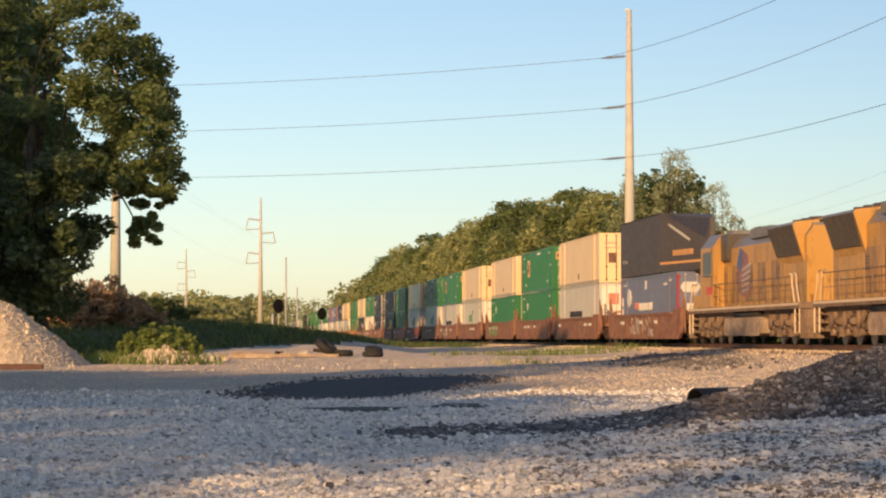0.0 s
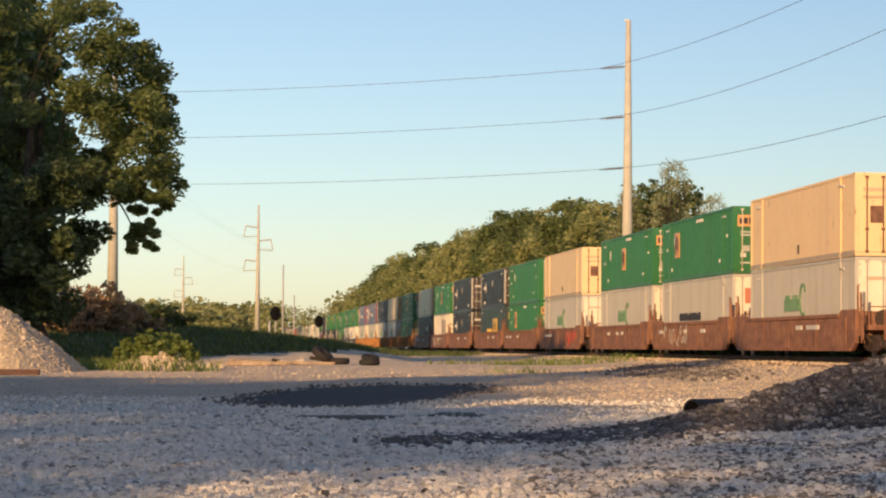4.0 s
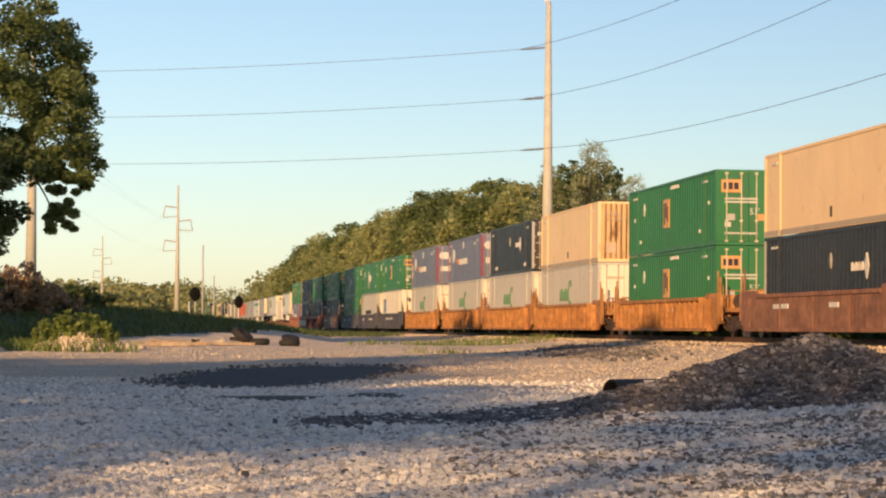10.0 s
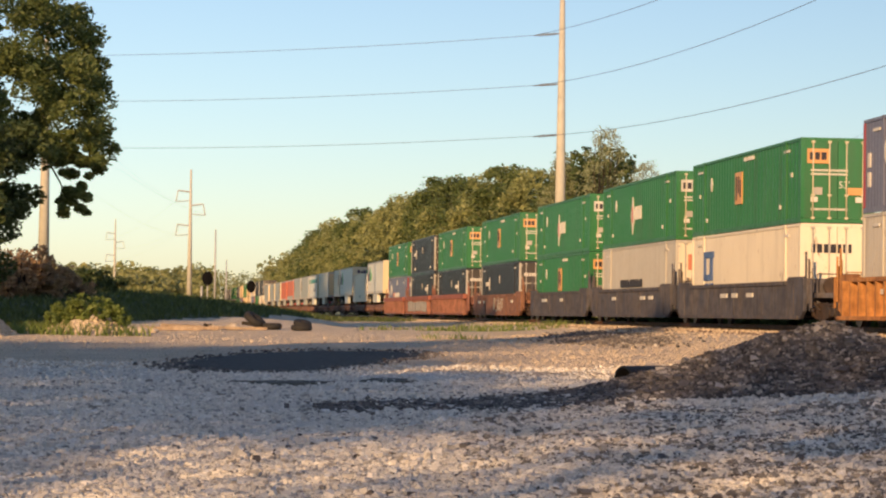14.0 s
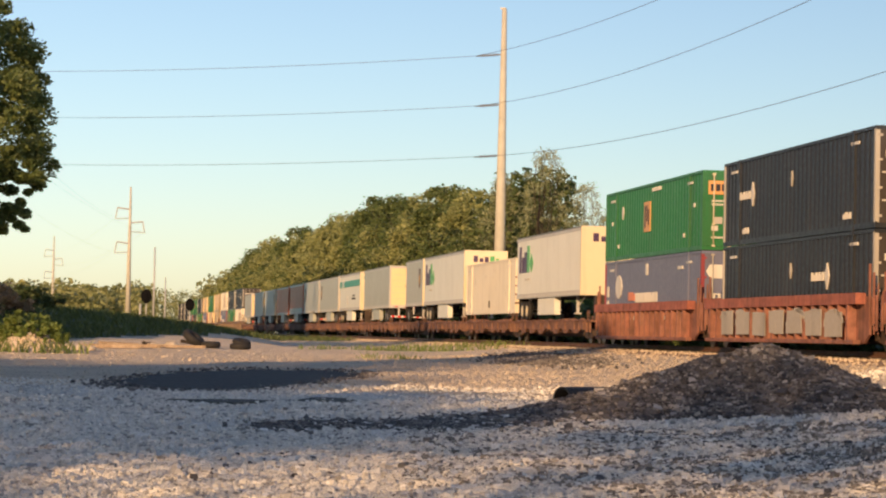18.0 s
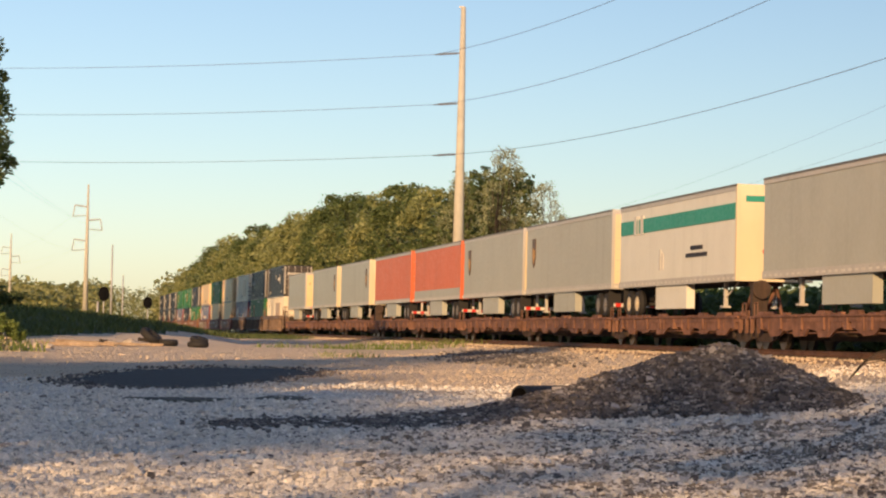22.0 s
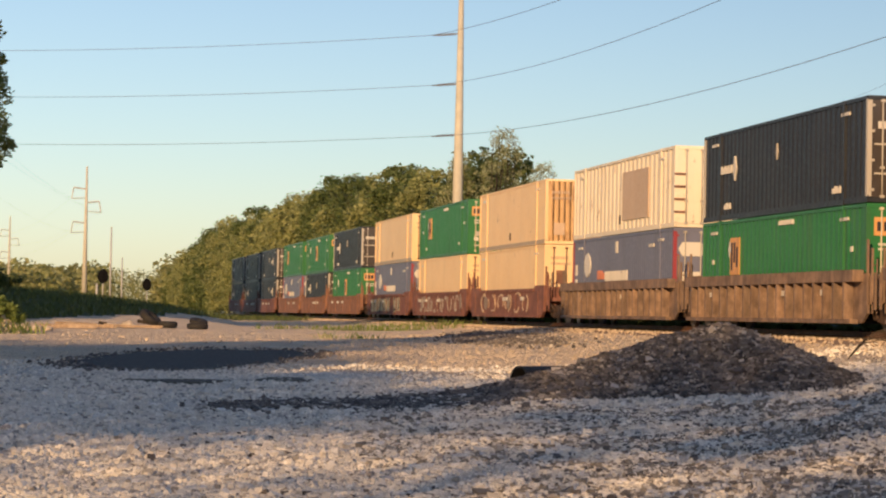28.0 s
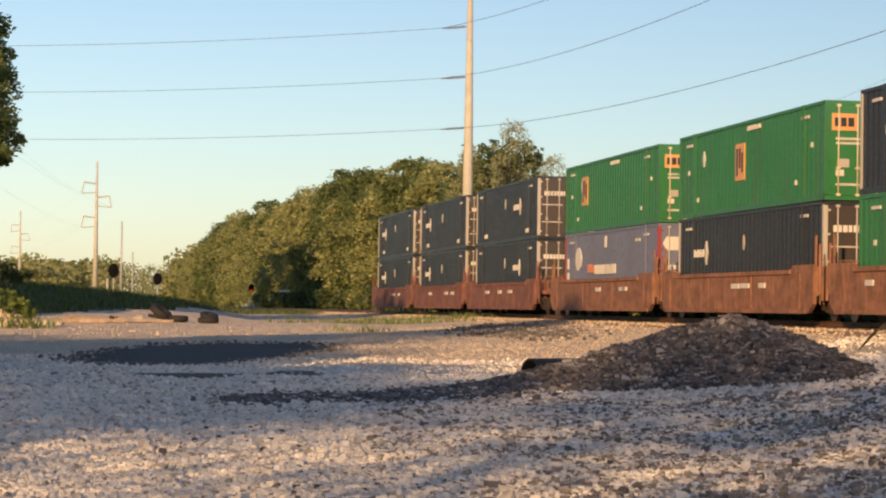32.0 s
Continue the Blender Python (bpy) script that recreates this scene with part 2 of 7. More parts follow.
# ---------------------------------------------------------------- ground and track
def gravel_material():
    """Crushed limestone, dusty, with a tan cast where tyres have packed it."""
    m = mat("crushed_limestone", (0.42, 0.38, 0.33), 0.9)
    tc = m.node_tree.nodes.new("ShaderNodeTexCoord")
    vor = node(m, "ShaderNodeTexVoronoi", Scale=17.0)
    link(m, tc.outputs["Object"], vor.inputs["Vector"])
    big = node(m, "ShaderNodeTexNoise", Scale=0.11, Detail=6.0)
    mid = node(m, "ShaderNodeTexNoise", Scale=1.3, Detail=5.0)
    for n in (big, mid):
        link(m, tc.outputs["Object"], n.inputs["Vector"])
    bw = m.node_tree.nodes.new("ShaderNodeRGBToBW")
    link(m, vor.outputs["Color"], bw.inputs[0])
    stone = ramp(m, bw.outputs[0], [(0.05, (0.34, 0.315, 0.29)), (0.35, (0.66, 0.62, 0.56)), (0.85, (0.86, 0.82, 0.75))])
    packed = mix(m, "MIX", ramp(m, big.outputs["Fac"], [(0.42, (0, 0, 0)), (0.62, (0.75, 0.75, 0.75))]), stone, (0.76, 0.7, 0.61))
    col = mix(m, "MULTIPLY", 0.5, packed, ramp(m, mid.outputs["Fac"], [(0.3, (0.75, 0.73, 0.71)), (0.7, (1.15, 1.13, 1.1))]))
    link(m, col, m.node_tree.nodes["Principled BSDF"].inputs["Base Color"])
    bump(m, vor.outputs["Distance"], 0.8, 0.07)
    return m


def soil_material(name, low, high, scale=3.0):
    m = mat(name, low, 0.95)
    tc = m.node_tree.nodes.new("ShaderNodeTexCoord")
    a = node(m, "ShaderNodeTexNoise", Scale=scale, Detail=8.0)
    link(m, tc.outputs["Object"], a.inputs["Vector"])
    link(m, ramp(m, a.outputs["Fac"], [(0.3, low), (0.7, high)]), m.node_tree.nodes["Principled BSDF"].inputs["Base Color"])
    bump(m, a.outputs["Fac"], 0.6, 0.06)
    return m


GRAVEL = gravel_material()
PACKED = soil_material("packed_tan_dirt", (0.66, 0.545, 0.41), (0.79, 0.66, 0.51), 0.7)
_fine = node(PACKED, "ShaderNodeTexNoise", Scale=9.0, Detail=6.0, Roughness=0.7)
link(PACKED, PACKED.node_tree.nodes.new("ShaderNodeTexCoord").outputs["Object"], _fine.inputs["Vector"])
bump(PACKED, _fine.outputs["Fac"], 0.8, 0.2)
GRASS_SOIL = soil_material("grassy_soil", (0.04, 0.06, 0.02), (0.09, 0.11, 0.04), 1.5)
ASPHALT = soil_material("dark_asphalt_millings", (0.035, 0.034, 0.035), (0.085, 0.08, 0.078), 9.0)
BALLAST = soil_material("rust_dusted_ballast", (0.2, 0.13, 0.09), (0.42, 0.3, 0.21), 9.0)


def ground_kind(x, y):
    q = across(x, y)
    d = math.hypot(x, y)
    if abs(q) < 3.2 and -80 < y < 420:
        return 2
    edge = 3.0 * noise.noise((x * 0.08, y * 0.08, 3))
    left_edge = lerp([(-0.8, 88), (-0.17, 92), (-0.1, 108), (-0.045, 122), (-0.01, 165), (0.02, 175), (0.03, 5000)], x / y if y > 1 else 0)
    if q < 0 and y > 0 and y > left_edge + edge:
        return 1
    if q > 6 + edge or d > 330 or (y < -25 + edge):
        return 1
    return 3 if y > 44 and y > 54 + 2.5 * edge - 30 * min(0.3, max(0, x / y)) else 0


def make_ground():
    rings = [2.0]
    while rings[-1] < 4600:
        r = rings[-1]
        rings.append(r + (0.7 if r < 20 else 0.55 if r < 60 else 0.9 if r < 150 else r * 0.012 if r < 400 else r * 0.08))
    angles = [radians(a) for a in list(np.arange(-16, 22, 0.3)) + list(np.arange(22, 344, 4.0))]
    verts = [(0, 0, ground_z(0, 0.01))]
    for r in rings:
        for a in angles:
            x, y = r * math.sin(a), r * math.cos(a)
            verts.append((x, y, ground_z(x, y)))
    n, faces, kinds = len(angles), [], []
    for k in range(n):
        faces.append((0, 1 + (k + 1) % n, 1 + k))
        kinds.append(0)
    for i in range(len(rings) - 1):
        for k in range(n):
            a, b = 1 + i * n + k, 1 + i * n + (k + 1) % n
            faces.append((a, b, b + n, a + n))
            p, q = verts[a], verts[b + n]
            kinds.append(ground_kind((p[0] + q[0]) / 2, (p[1] + q[1]) / 2))
    me = bpy.data.meshes.new("ground")
    me.from_pydata(verts, [], faces)
    for m in (GRAVEL, GRASS_SOIL, BALLAST, PACKED):
        me.materials.append(m)
    me.polygons.foreach_set("material_index", kinds)
    me.polygons.foreach_set("use_smooth", [True] * len(faces))
    me.update()
    return tagged(new("ground", me), "pale crushed gravel yard with grassy margins", "ground", kind="structure")


make_ground()


def make_track():
    steel = rusty("rusted_rail_steel", (0.12, 0.06, 0.035), (0.2, 0.1, 0.055), 0.6)
    tie_wood = rusty("creosoted_tie_wood", (0.06, 0.045, 0.035), (0.11, 0.085, 0.065), 0.9)
    base = new("railway_track")
    tagged(base, "straight railway track with rusty rails on ballast", "railway track", kind="structure")
    for side in (-0.7525, 0.7525):
        prof = [(-0.07, -0.17), (0.07, -0.17), (0.07, -0.155), (0.012, -0.13), (0.012, -0.045), (0.036, -0.03), (0.036, 0), (-0.036, 0), (-0.036, -0.03), (-0.012, -0.045), (-0.012, -0.13), (-0.07, -0.155)]
        bm = bmesh.new()
        last = None
        for s in list(range(-120, 121, 40)) + [300, 600, 1000]:
            x, y, h = track(s)
            row = [bm.verts.new((x + (u + side) * math.cos(h), y - (u + side) * math.sin(h), RAIL_Z + w)) for u, w in prof]
            if last:
                for i in range(len(prof)):
                    bm.faces.new((last[i], last[(i + 1) % len(prof)], row[(i + 1) % len(prof)], row[i]))
            last = row
        part("rail", bm, steel, base)
    bm = boxes((-0.11, -1.3, -0.34, 0.11, 1.3, -0.165))
    first = part("tie", bm, tie_wood, base, at=along(-20))
    for k in range(1, 215):
        again(first, base, along(-20 + k * 0.6))
    bm = bmesh.new()
    for k in range(215, 1100):
        m4 = along(-20 + k * 0.6)
        before = len(bm.verts)
        box(bm, -0.11, -1.3, -0.34, 0.11, 1.3, -0.165)
        bm.verts.ensure_lookup_table()
        for v in bm.verts[before:]:
            v.co = m4 @ v.co
    tagged(part("far_ties", bm, tie_wood, base), kind="stuff")


make_track()


# ---------------------------------------------------------------- containers
LEN, WID, HIGH = 16.15, 2.59, 2.9


def rib_outline(length, width, pitch, depth):
    """Plan outline of a box with ribbed long sides."""
    x0, x1, h = -length / 2, length / 2, width / 2
    side, n = [], int((length - 0.6) / pitch)
    for i in range(n):
        c = x0 + 0.3 + (i + 0.5) * (length - 0.6) / n
        side += [(c - pitch * 0.28, -h), (c - pitch * 0.16, -h + depth), (c + pitch * 0.16, -h + depth), (c + pitch * 0.28, -h)]
    lower = [(x0, -h)] + side + [(x1, -h)]
    return lower + [(-x, -y) for x, y in lower]


def wall_body(length, width, z0, z1, pitch, depth):
    bm = bmesh.new()
    pts = rib_outline(length, width, pitch, depth) if pitch else [(-length / 2, -width / 2), (length / 2, -width / 2), (length / 2, width / 2), (-length / 2, width / 2)]
    a = [bm.verts.new((x, y, z0)) for x, y in pts]
    b = [bm.verts.new((x, y, z1)) for x, y in pts]
    n = len(pts)
    for i in range(n):
        bm.faces.new((a[i], a[(i + 1) % n], b[(i + 1) % n], b[i]))
    bm.faces.new(a[::-1])
    bm.faces.new(b)
    return bm


def flat_sign(parent, name, material, x0, z0, x1, z1, side=-1, proud=0.012, label=""):
    """A painted panel on a long side: side -1 is the one that the yard sees."""
    y = WID / 2 + proud
    bm = boxes((x0, -y, z0, x1, -WID / 2 + 0.03, z1) if side < 0 else (x0, WID / 2 - 0.03, z0, x1, y, z1))
    return part(name, bm, material, parent, label)


def end_sign(parent, name, material, y0, z0, y1, z1, x=LEN / 2, proud=0.03, label=""):
    return part(name, boxes((x - 0.01, y0, z0, x + proud, y1, z1)), material, parent, label)


def text_part(name, words, size, material, parent, at, label=""):
    cu = bpy.data.curves.new(name, "FONT")
    cu.body, cu.size, cu.extrude, cu.resolution_u = words, size, 0.004, 2
    tmp = bpy.data.objects.new(name, cu)
    me = bpy.data.meshes.new_from_object(tmp)
    bpy.data.objects.remove(tmp)
    me.materials.append(material)
    ob = new(name, me)
    ob.parent, ob.matrix_basis = parent, at
    return tagged(ob, label)


ON_END = Matrix(((0, 0, 1, 0), (1, 0, 0, 0), (0, 1, 0, 0), (0, 0, 0, 1)))


def container(label, paint, ribs=(0.42, 0.03), trim=None, doors=True, rods=SILVER_POST, front=None, posts=None):
    thing = tagged(new("shipping_container"), label, "container", "containers on the train")
    trim, posts = trim or paint, posts or paint
    part("body", wall_body(LEN - 0.12, WID - 0.06, 0.16, HIGH - 0.08, *ribs), paint, thing)
    h = WID / 2
    part("roof", boxes((-LEN / 2 + 0.02, -h + 0.02, HIGH - 0.075, LEN / 2 - 0.02, h - 0.02, HIGH - 0.03)), paint, thing)
    for y in (-h, h - 0.07):
        part("lower_rail", boxes((-LEN / 2, y, 0.0, LEN / 2, y + 0.07, 0.17)), trim if trim not in (RED_TRIM, SILVER_POST) else paint, thing)
        part("upper_rail", boxes((-LEN / 2, y, HIGH - 0.1, LEN / 2, y + 0.07, HIGH)), paint, thing)
    for x in (-LEN / 2, LEN / 2 - 0.14):
        for y in (-h, h - 0.12):
            part("corner_post", boxes((x, y - 0.004, 0.15, x + 0.14, y + 0.124, HIGH - 0.09)), trim, thing)
    for x in (-6.1, 6.1):
        for y in (-h - 0.012, h - 0.06):
            part("lifting_post", boxes((x - 0.09, y, 0.0, x + 0.09, y + 0.072, HIGH + 0.004)), posts, thing)
            for z in (-0.01, HIGH - 0.12):
                part("corner_casting", boxes((x - 0.1, y - 0.006, z, x + 0.1, y + 0.1, z + 0.13)), posts, thing)
    x = LEN / 2
    if doors:
        for y0, y1 in ((-h + 0.13, -0.01), (0.01, h - 0.13)):
            door = part("door", boxes((x - 0.08, y0, 0.14, x - 0.01, y1, HIGH - 0.12)), front or paint, thing)
            for k in (0.25, 0.75):
                y = y0 + (y1 - y0) * k
                bm = bmesh.new()
                cyl(bm, (x + 0.03, y, 0.1), (x + 0.03, y, HIGH - 0.1), 0.024, n=8)
                for z in (0.12, 0.9, HIGH - 0.18):
                    box(bm, x - 0.012, y - 0.06, z, x + 0.06, y + 0.06, z + 0.07)
                part("lock_rod", bm, rods, door, "bare steel locking rod")
            for z in (0.3, 1.1, 1.9, 2.6):
                ye = y0 if y0 < 0 and y0 < -0.5 else y1
                part("hinge", boxes((x - 0.012, ye - 0.07, z, x + 0.02, ye + 0.07, z + 0.07)), trim, door)
        part("sill", boxes((x - 0.1, -h, 0.0, x + 0.01, h, 0.13)), paint if trim in (RED_TRIM, SILVER_POST) else trim, thing)
        part("header", boxes((x - 0.1, -h, HIGH - 0.12, x + 0.01, h, HIGH)), paint if trim in (RED_TRIM, SILVER_POST) else trim, thing)
    else:
        bm = bmesh.new()
        n, rib = 9, []
        for i in range(n):
            y = -h + 0.14 + (WID - 0.28) * (i + 0.5) / n
            rib += [(y - 0.1, 0), (y - 0.05, 0.03), (y + 0.05, 0.03), (y + 0.1, 0)]
        a = [bm.verts.new((x - 0.06 + d, yy, 0.12)) for yy, d in rib]
        b = [bm.verts.new((x - 0.06 + d, yy, HIGH - 0.1)) for yy, d in rib]
        for j in range(len(rib) - 1):
            bm.faces.new((a[j], a[j + 1], b[j + 1], b[j]))
        part("corrugated_front", bm, front or paint, thing)
        part("sill", boxes((x - 0.1, -h, 0.0, x + 0.01, h, 0.13)), paint if trim in (RED_TRIM, SILVER_POST) else trim, thing)
        part("header", boxes((x - 0.1, -h, HIGH - 0.1, x + 0.01, h, HIGH)), paint if trim is SILVER_POST else trim, thing)
    for sx in (-6.6, 6.4):
        flat_sign(thing, "number_bar", MARK_WHITE, sx - 0.5, HIGH - 0.42, sx + 0.2, HIGH - 0.33)
    return thing


def words_bar(thing, material, x0, x1, z0, z1, seed, label=""):
    """Unreadable lettering: a row of upright bars."""
    rnd = random.Random(seed)
    bm = bmesh.new()
    x = x0
    while x < x1:
        w = (z1 - z0) * rnd.uniform(0.14, 0.3)
        lift = rnd.choice((0, 0, 0.25)) * (z1 - z0)
        box(bm, x, -WID / 2 - 0.014, z0, min(x1, x + w), -WID / 2 + 0.03, z1 - lift)
        x += w + (z1 - z0) * 0.14
    return part("lettering", bm, material, thing, label)


def end_words(thing, material, y0, y1, z0, z1, seed, x=LEN / 2):
    rnd = random.Random(seed)
    bm = bmesh.new()
    y = y0
    while y < y1:
        w = (z1 - z0) * rnd.uniform(0.35, 0.7)
        box(bm, x - 0.012, y, z0, x + 0.012, min(y1, y + w), z1)
        y += w + (z1 - z0) * 0.2
    return part("lettering", bm, material, thing)


def disc(bm, x, z, rx, rz, y0, y1, n=14):
    prism(bm, [(x + rx * math.cos(k * math.tau / n), z + rz * math.sin(k * math.tau / n)) for k in range(n)], y0, y1)


def green_emblem(kind):
    c = container("green ribbed shipping container with painted emblem on the train" if kind else "plain dark green ribbed steel shipping container on the train", GREEN, posts=GREEN, rods=PALE_ROD)
    if kind in (1, 3):
        x, z, out = (-0.5, 1.6, -WID / 2 - 0.018) if kind == 1 else (-4.3, 1.72, -WID / 2 - 0.018)
        flat_sign(c, "emblem", ORANGE, x - 0.5, z - 0.6, x + 0.5, z + 0.6, label="orange square emblem")
        part("emblem_figure", boxes((x - 0.38, out, z - 0.45, x - 0.2, -1.29, z + 0.45), (x - 0.08, out, z - 0.2, x + 0.1, -1.29, z + 0.45), (x + 0.2, out, z - 0.35, x + 0.38, -1.29, z + 0.3)), MARK_DARK, c)
        words_bar(c, MARK_WHITE, 0.3, 1.7, 2.56, 2.7, 12)
    if kind == 2:
        bm = bmesh.new()
        prism(bm, [(-1.3, 1.35), (-0.95, 2.2), (-0.6, 1.35), (-0.95, 0.5)], -WID / 2 - 0.014, -1.25)
        part("emblem", bm, MARK_WHITE, c, "white diamond emblem")
        words_bar(c, MARK_WHITE, -0.4, 0.9, 1.15, 1.75, 4)
        part("emblem_figure", boxes((-1.05, -WID / 2 - 0.02, 1.0, -0.98, -1.28, 1.75), (-0.92, -WID / 2 - 0.02, 1.0, -0.85, -1.28, 1.75)), MARK_RED, c)
    if kind:
        end_sign(c, "end_emblem", ORANGE if kind != 2 else MARK_WHITE, -1.08, 2.02, -0.3, 2.52)
        end_words(c, MARK_DARK, -1.0, -0.4, 2.14, 2.4, 17, LEN / 2 + 0.024)
        end_sign(c, "orange_placard", ORANGE, 0.35, 0.95, 1.05, 1.2)
        for y in (-0.95, 0.62):
            end_sign(c, "white_placard", MARK_WHITE, y, 0.7, y + 0.24, 0.88)
        text_part("size_mark", "53'", 0.34, MARK_WHITE, c, Matrix.Translation((LEN / 2 + 0.014, 0.02, 1.18)) @ ON_END)
        for z in (1.62, 1.75, 0.42):
            end_words(c, MARK_WHITE, -0.95, 0.35, z, z + 0.07, int(z * 100))
        end_sign(c, "placard", SILVER_POST, -0.9, 0.95, -0.55, 1.2)
    bm = bmesh.new()
    prism(bm, [(-5.0, 1.95), (-4.85, 2.22), (-4.7, 1.95), (-4.85, 1.68)], -WID / 2 - 0.014, -1.25)
    part("diamond_mark", bm, MARK_WHITE, c)
    for x, z in ((-6.9, 1.5), (6.8, 1.6), (5.3, 0.55), (-5.7, 0.5)):
        flat_sign(c, "stencil", MARK_WHITE, x, z, x + 0.16, z + 0.15)
    return c


def navy_box(spot):
    c = container("dark blue shipping container with bare posts and white lettering", NAVY, trim=SILVER_POST, front=painted("dark_door_paint", (0.05, 0.04, 0.035), 0.4), posts=NAVY)
    words_bar(c, MARK_WHITE, spot, spot + 1.2, 1.52, 1.78, 7)
    bm = bmesh.new()
    prism(bm, [(spot + 1.35, 1.65), (spot + 1.55, 2.05), (spot + 1.75, 1.65), (spot + 1.55, 1.25)], -WID / 2 - 0.014, -1.25)
    part("emblem", bm, MARK_WHITE, c, "white arrow emblem")
    bm = bmesh.new()
    prism(bm, [(-0.09, 1.9), (0, 2.15), (0.09, 1.9), (0, 1.65)], -WID / 2 - 0.014, -1.25)
    part("diamond_mark", bm, SILVER_POST, c)
    for x in (-5.6, 5.2):
        words_bar(c, MARK_WHITE, x, x + 0.7, 0.35, 0.55, 3)
    end_words(c, MARK_WHITE, -1.0, 0.45, 2.0, 2.2, 11)
    for z in (0.75, 1.55):
        end_sign(c, "door_bar", GREY, -1.1, z, -0.15, z + 0.05)
    end_sign(c, "placard", SILVER_POST, 0.3, 0.9, 0.8, 1.25)
    return c


def cream_box(front, ribbed=False, patch=True):
    c = container(("cream ribbed shipping container with a tan patch, on the train" if patch else "pale ribbed shipping container alone on a spine car") if ribbed else "cream smooth-sided shipping container with rust stains, on the train", WHITE if ribbed else CREAM, ribs=((0.62, 0.045) if patch else (0.6, 0.014)) if ribbed else (0, 0), doors=front == "doors", rods=RUST if not ribbed else SILVER_POST, front=(CREAM if front == "doors" else RUSTY_CREAM) if not ribbed else WHITE)
    flat_sign(c, "side_lock", MARK_DARK, -0.08, 0.38, 0.04, 0.72)
    if ribbed:
        if patch:
            part("tan_patch", boxes((0.4, -WID / 2 - 0.008, 0.5, 4.4, -WID / 2 + 0.05, 2.35)), TAN, c, "faded tan rectangle")
        for z in (0.5, 0.95, 1.4, 1.85):
            end_sign(c, "hinge_plate", RUST, -1.3, z, -0.9, z + 0.08)
    else:
        flat_sign(c, "grime_band", painted("dusty_lower_rail", (0.42, 0.33, 0.23), 0.4), -8.0, 0.02, 8.0, 0.2, proud=0.006)
        bm = boxes((LEN / 2 - 0.01, -0.75, 1.15, LEN / 2 + 0.008, -0.3, 1.75)) if front == "doors" else boxes((LEN / 2 - 0.03, -0.9, 0.4, LEN / 2 + 0.003, -0.4, 0.95))
        part("rust_stain", bm, RUST if front == "doors" else TAN, c, "brown rust stain")
        end_words(c, TAN, -1.0, -0.2, 2.25, 2.38, 9)
        end_words(c, TAN, -1.0, -0.1, 2.0, 2.1, 10)
    return c


FADED_RED = painted("faded_red_sign_paint", (0.55, 0.2, 0.12), 0.4)


def grey_box(kind):
    c = container({"green": "pale grey shipping container with green lettering, in a well car", "bars": "pale grey shipping container with dark lettering, in a well car"}[kind], GREY, ribs=(0.3, 0.012), front=WHITE, posts=GREY)
    if kind == "green":
        faded = painted("faded_green_marking_paint", (0.13, 0.27, 0.14), 0.4)
        words_bar(c, faded, -2.2, 0.1, 1.15, 1.75, 21, "faded green lettering")
        bm = bmesh.new()
        for k in range(11):
            a0, a1 = 0.6 + k * 0.42, 0.6 + k * 0.42 + 0.4
            prism(bm, [(0.65 + r * math.cos(a), 1.55 + r * 1.25 * math.sin(a)) for r, a in ((0.5, a0), (0.5, a1), (0.41, a1), (0.41, a0))], -WID / 2 - 0.014, -1.25)
        part("emblem", bm, faded, c, "faded green ring emblem")
        end_words(c, TAN, -0.9, 0.0, 2.1, 2.22, 5)
    else:
        words_bar(c, MARK_DARK, -3.6, 1.2, 1.0, 1.35, 22, "dark lettering")
        end_sign(c, "red_sign", FADED_RED, -0.75, 1.65, -0.15, 2.3, label="red square sign")
        end_words(c, TAN, -0.8, 0.1, 1.2, 1.3, 6)
    return c


def white_blue():
    c = container("white shipping container with blue emblem, in a well car", WHITE, ribs=(0.3, 0.012))
    part("emblem", boxes((-6.0, -WID / 2 - 0.014, 1.1, -5.2, -1.25, 1.35), (-6.0, -WID / 2 - 0.014, 1.35, -5.75, -1.25, 2.0), (-6.0, -WID / 2 - 0.014, 2.0, -4.4, -1.25, 2.25), (-5.0, -WID / 2 - 0.014, 1.1, -4.6, -1.25, 2.0)), MARK_BLUE, c, "blue emblem")
    words_bar(c, MARK_BLUE, -5.9, -4.4, 0.8, 1.0, 2)
    end_words(c, MARK_DARK, -0.9, 0.5, 1.9, 2.2, 13)
    return c


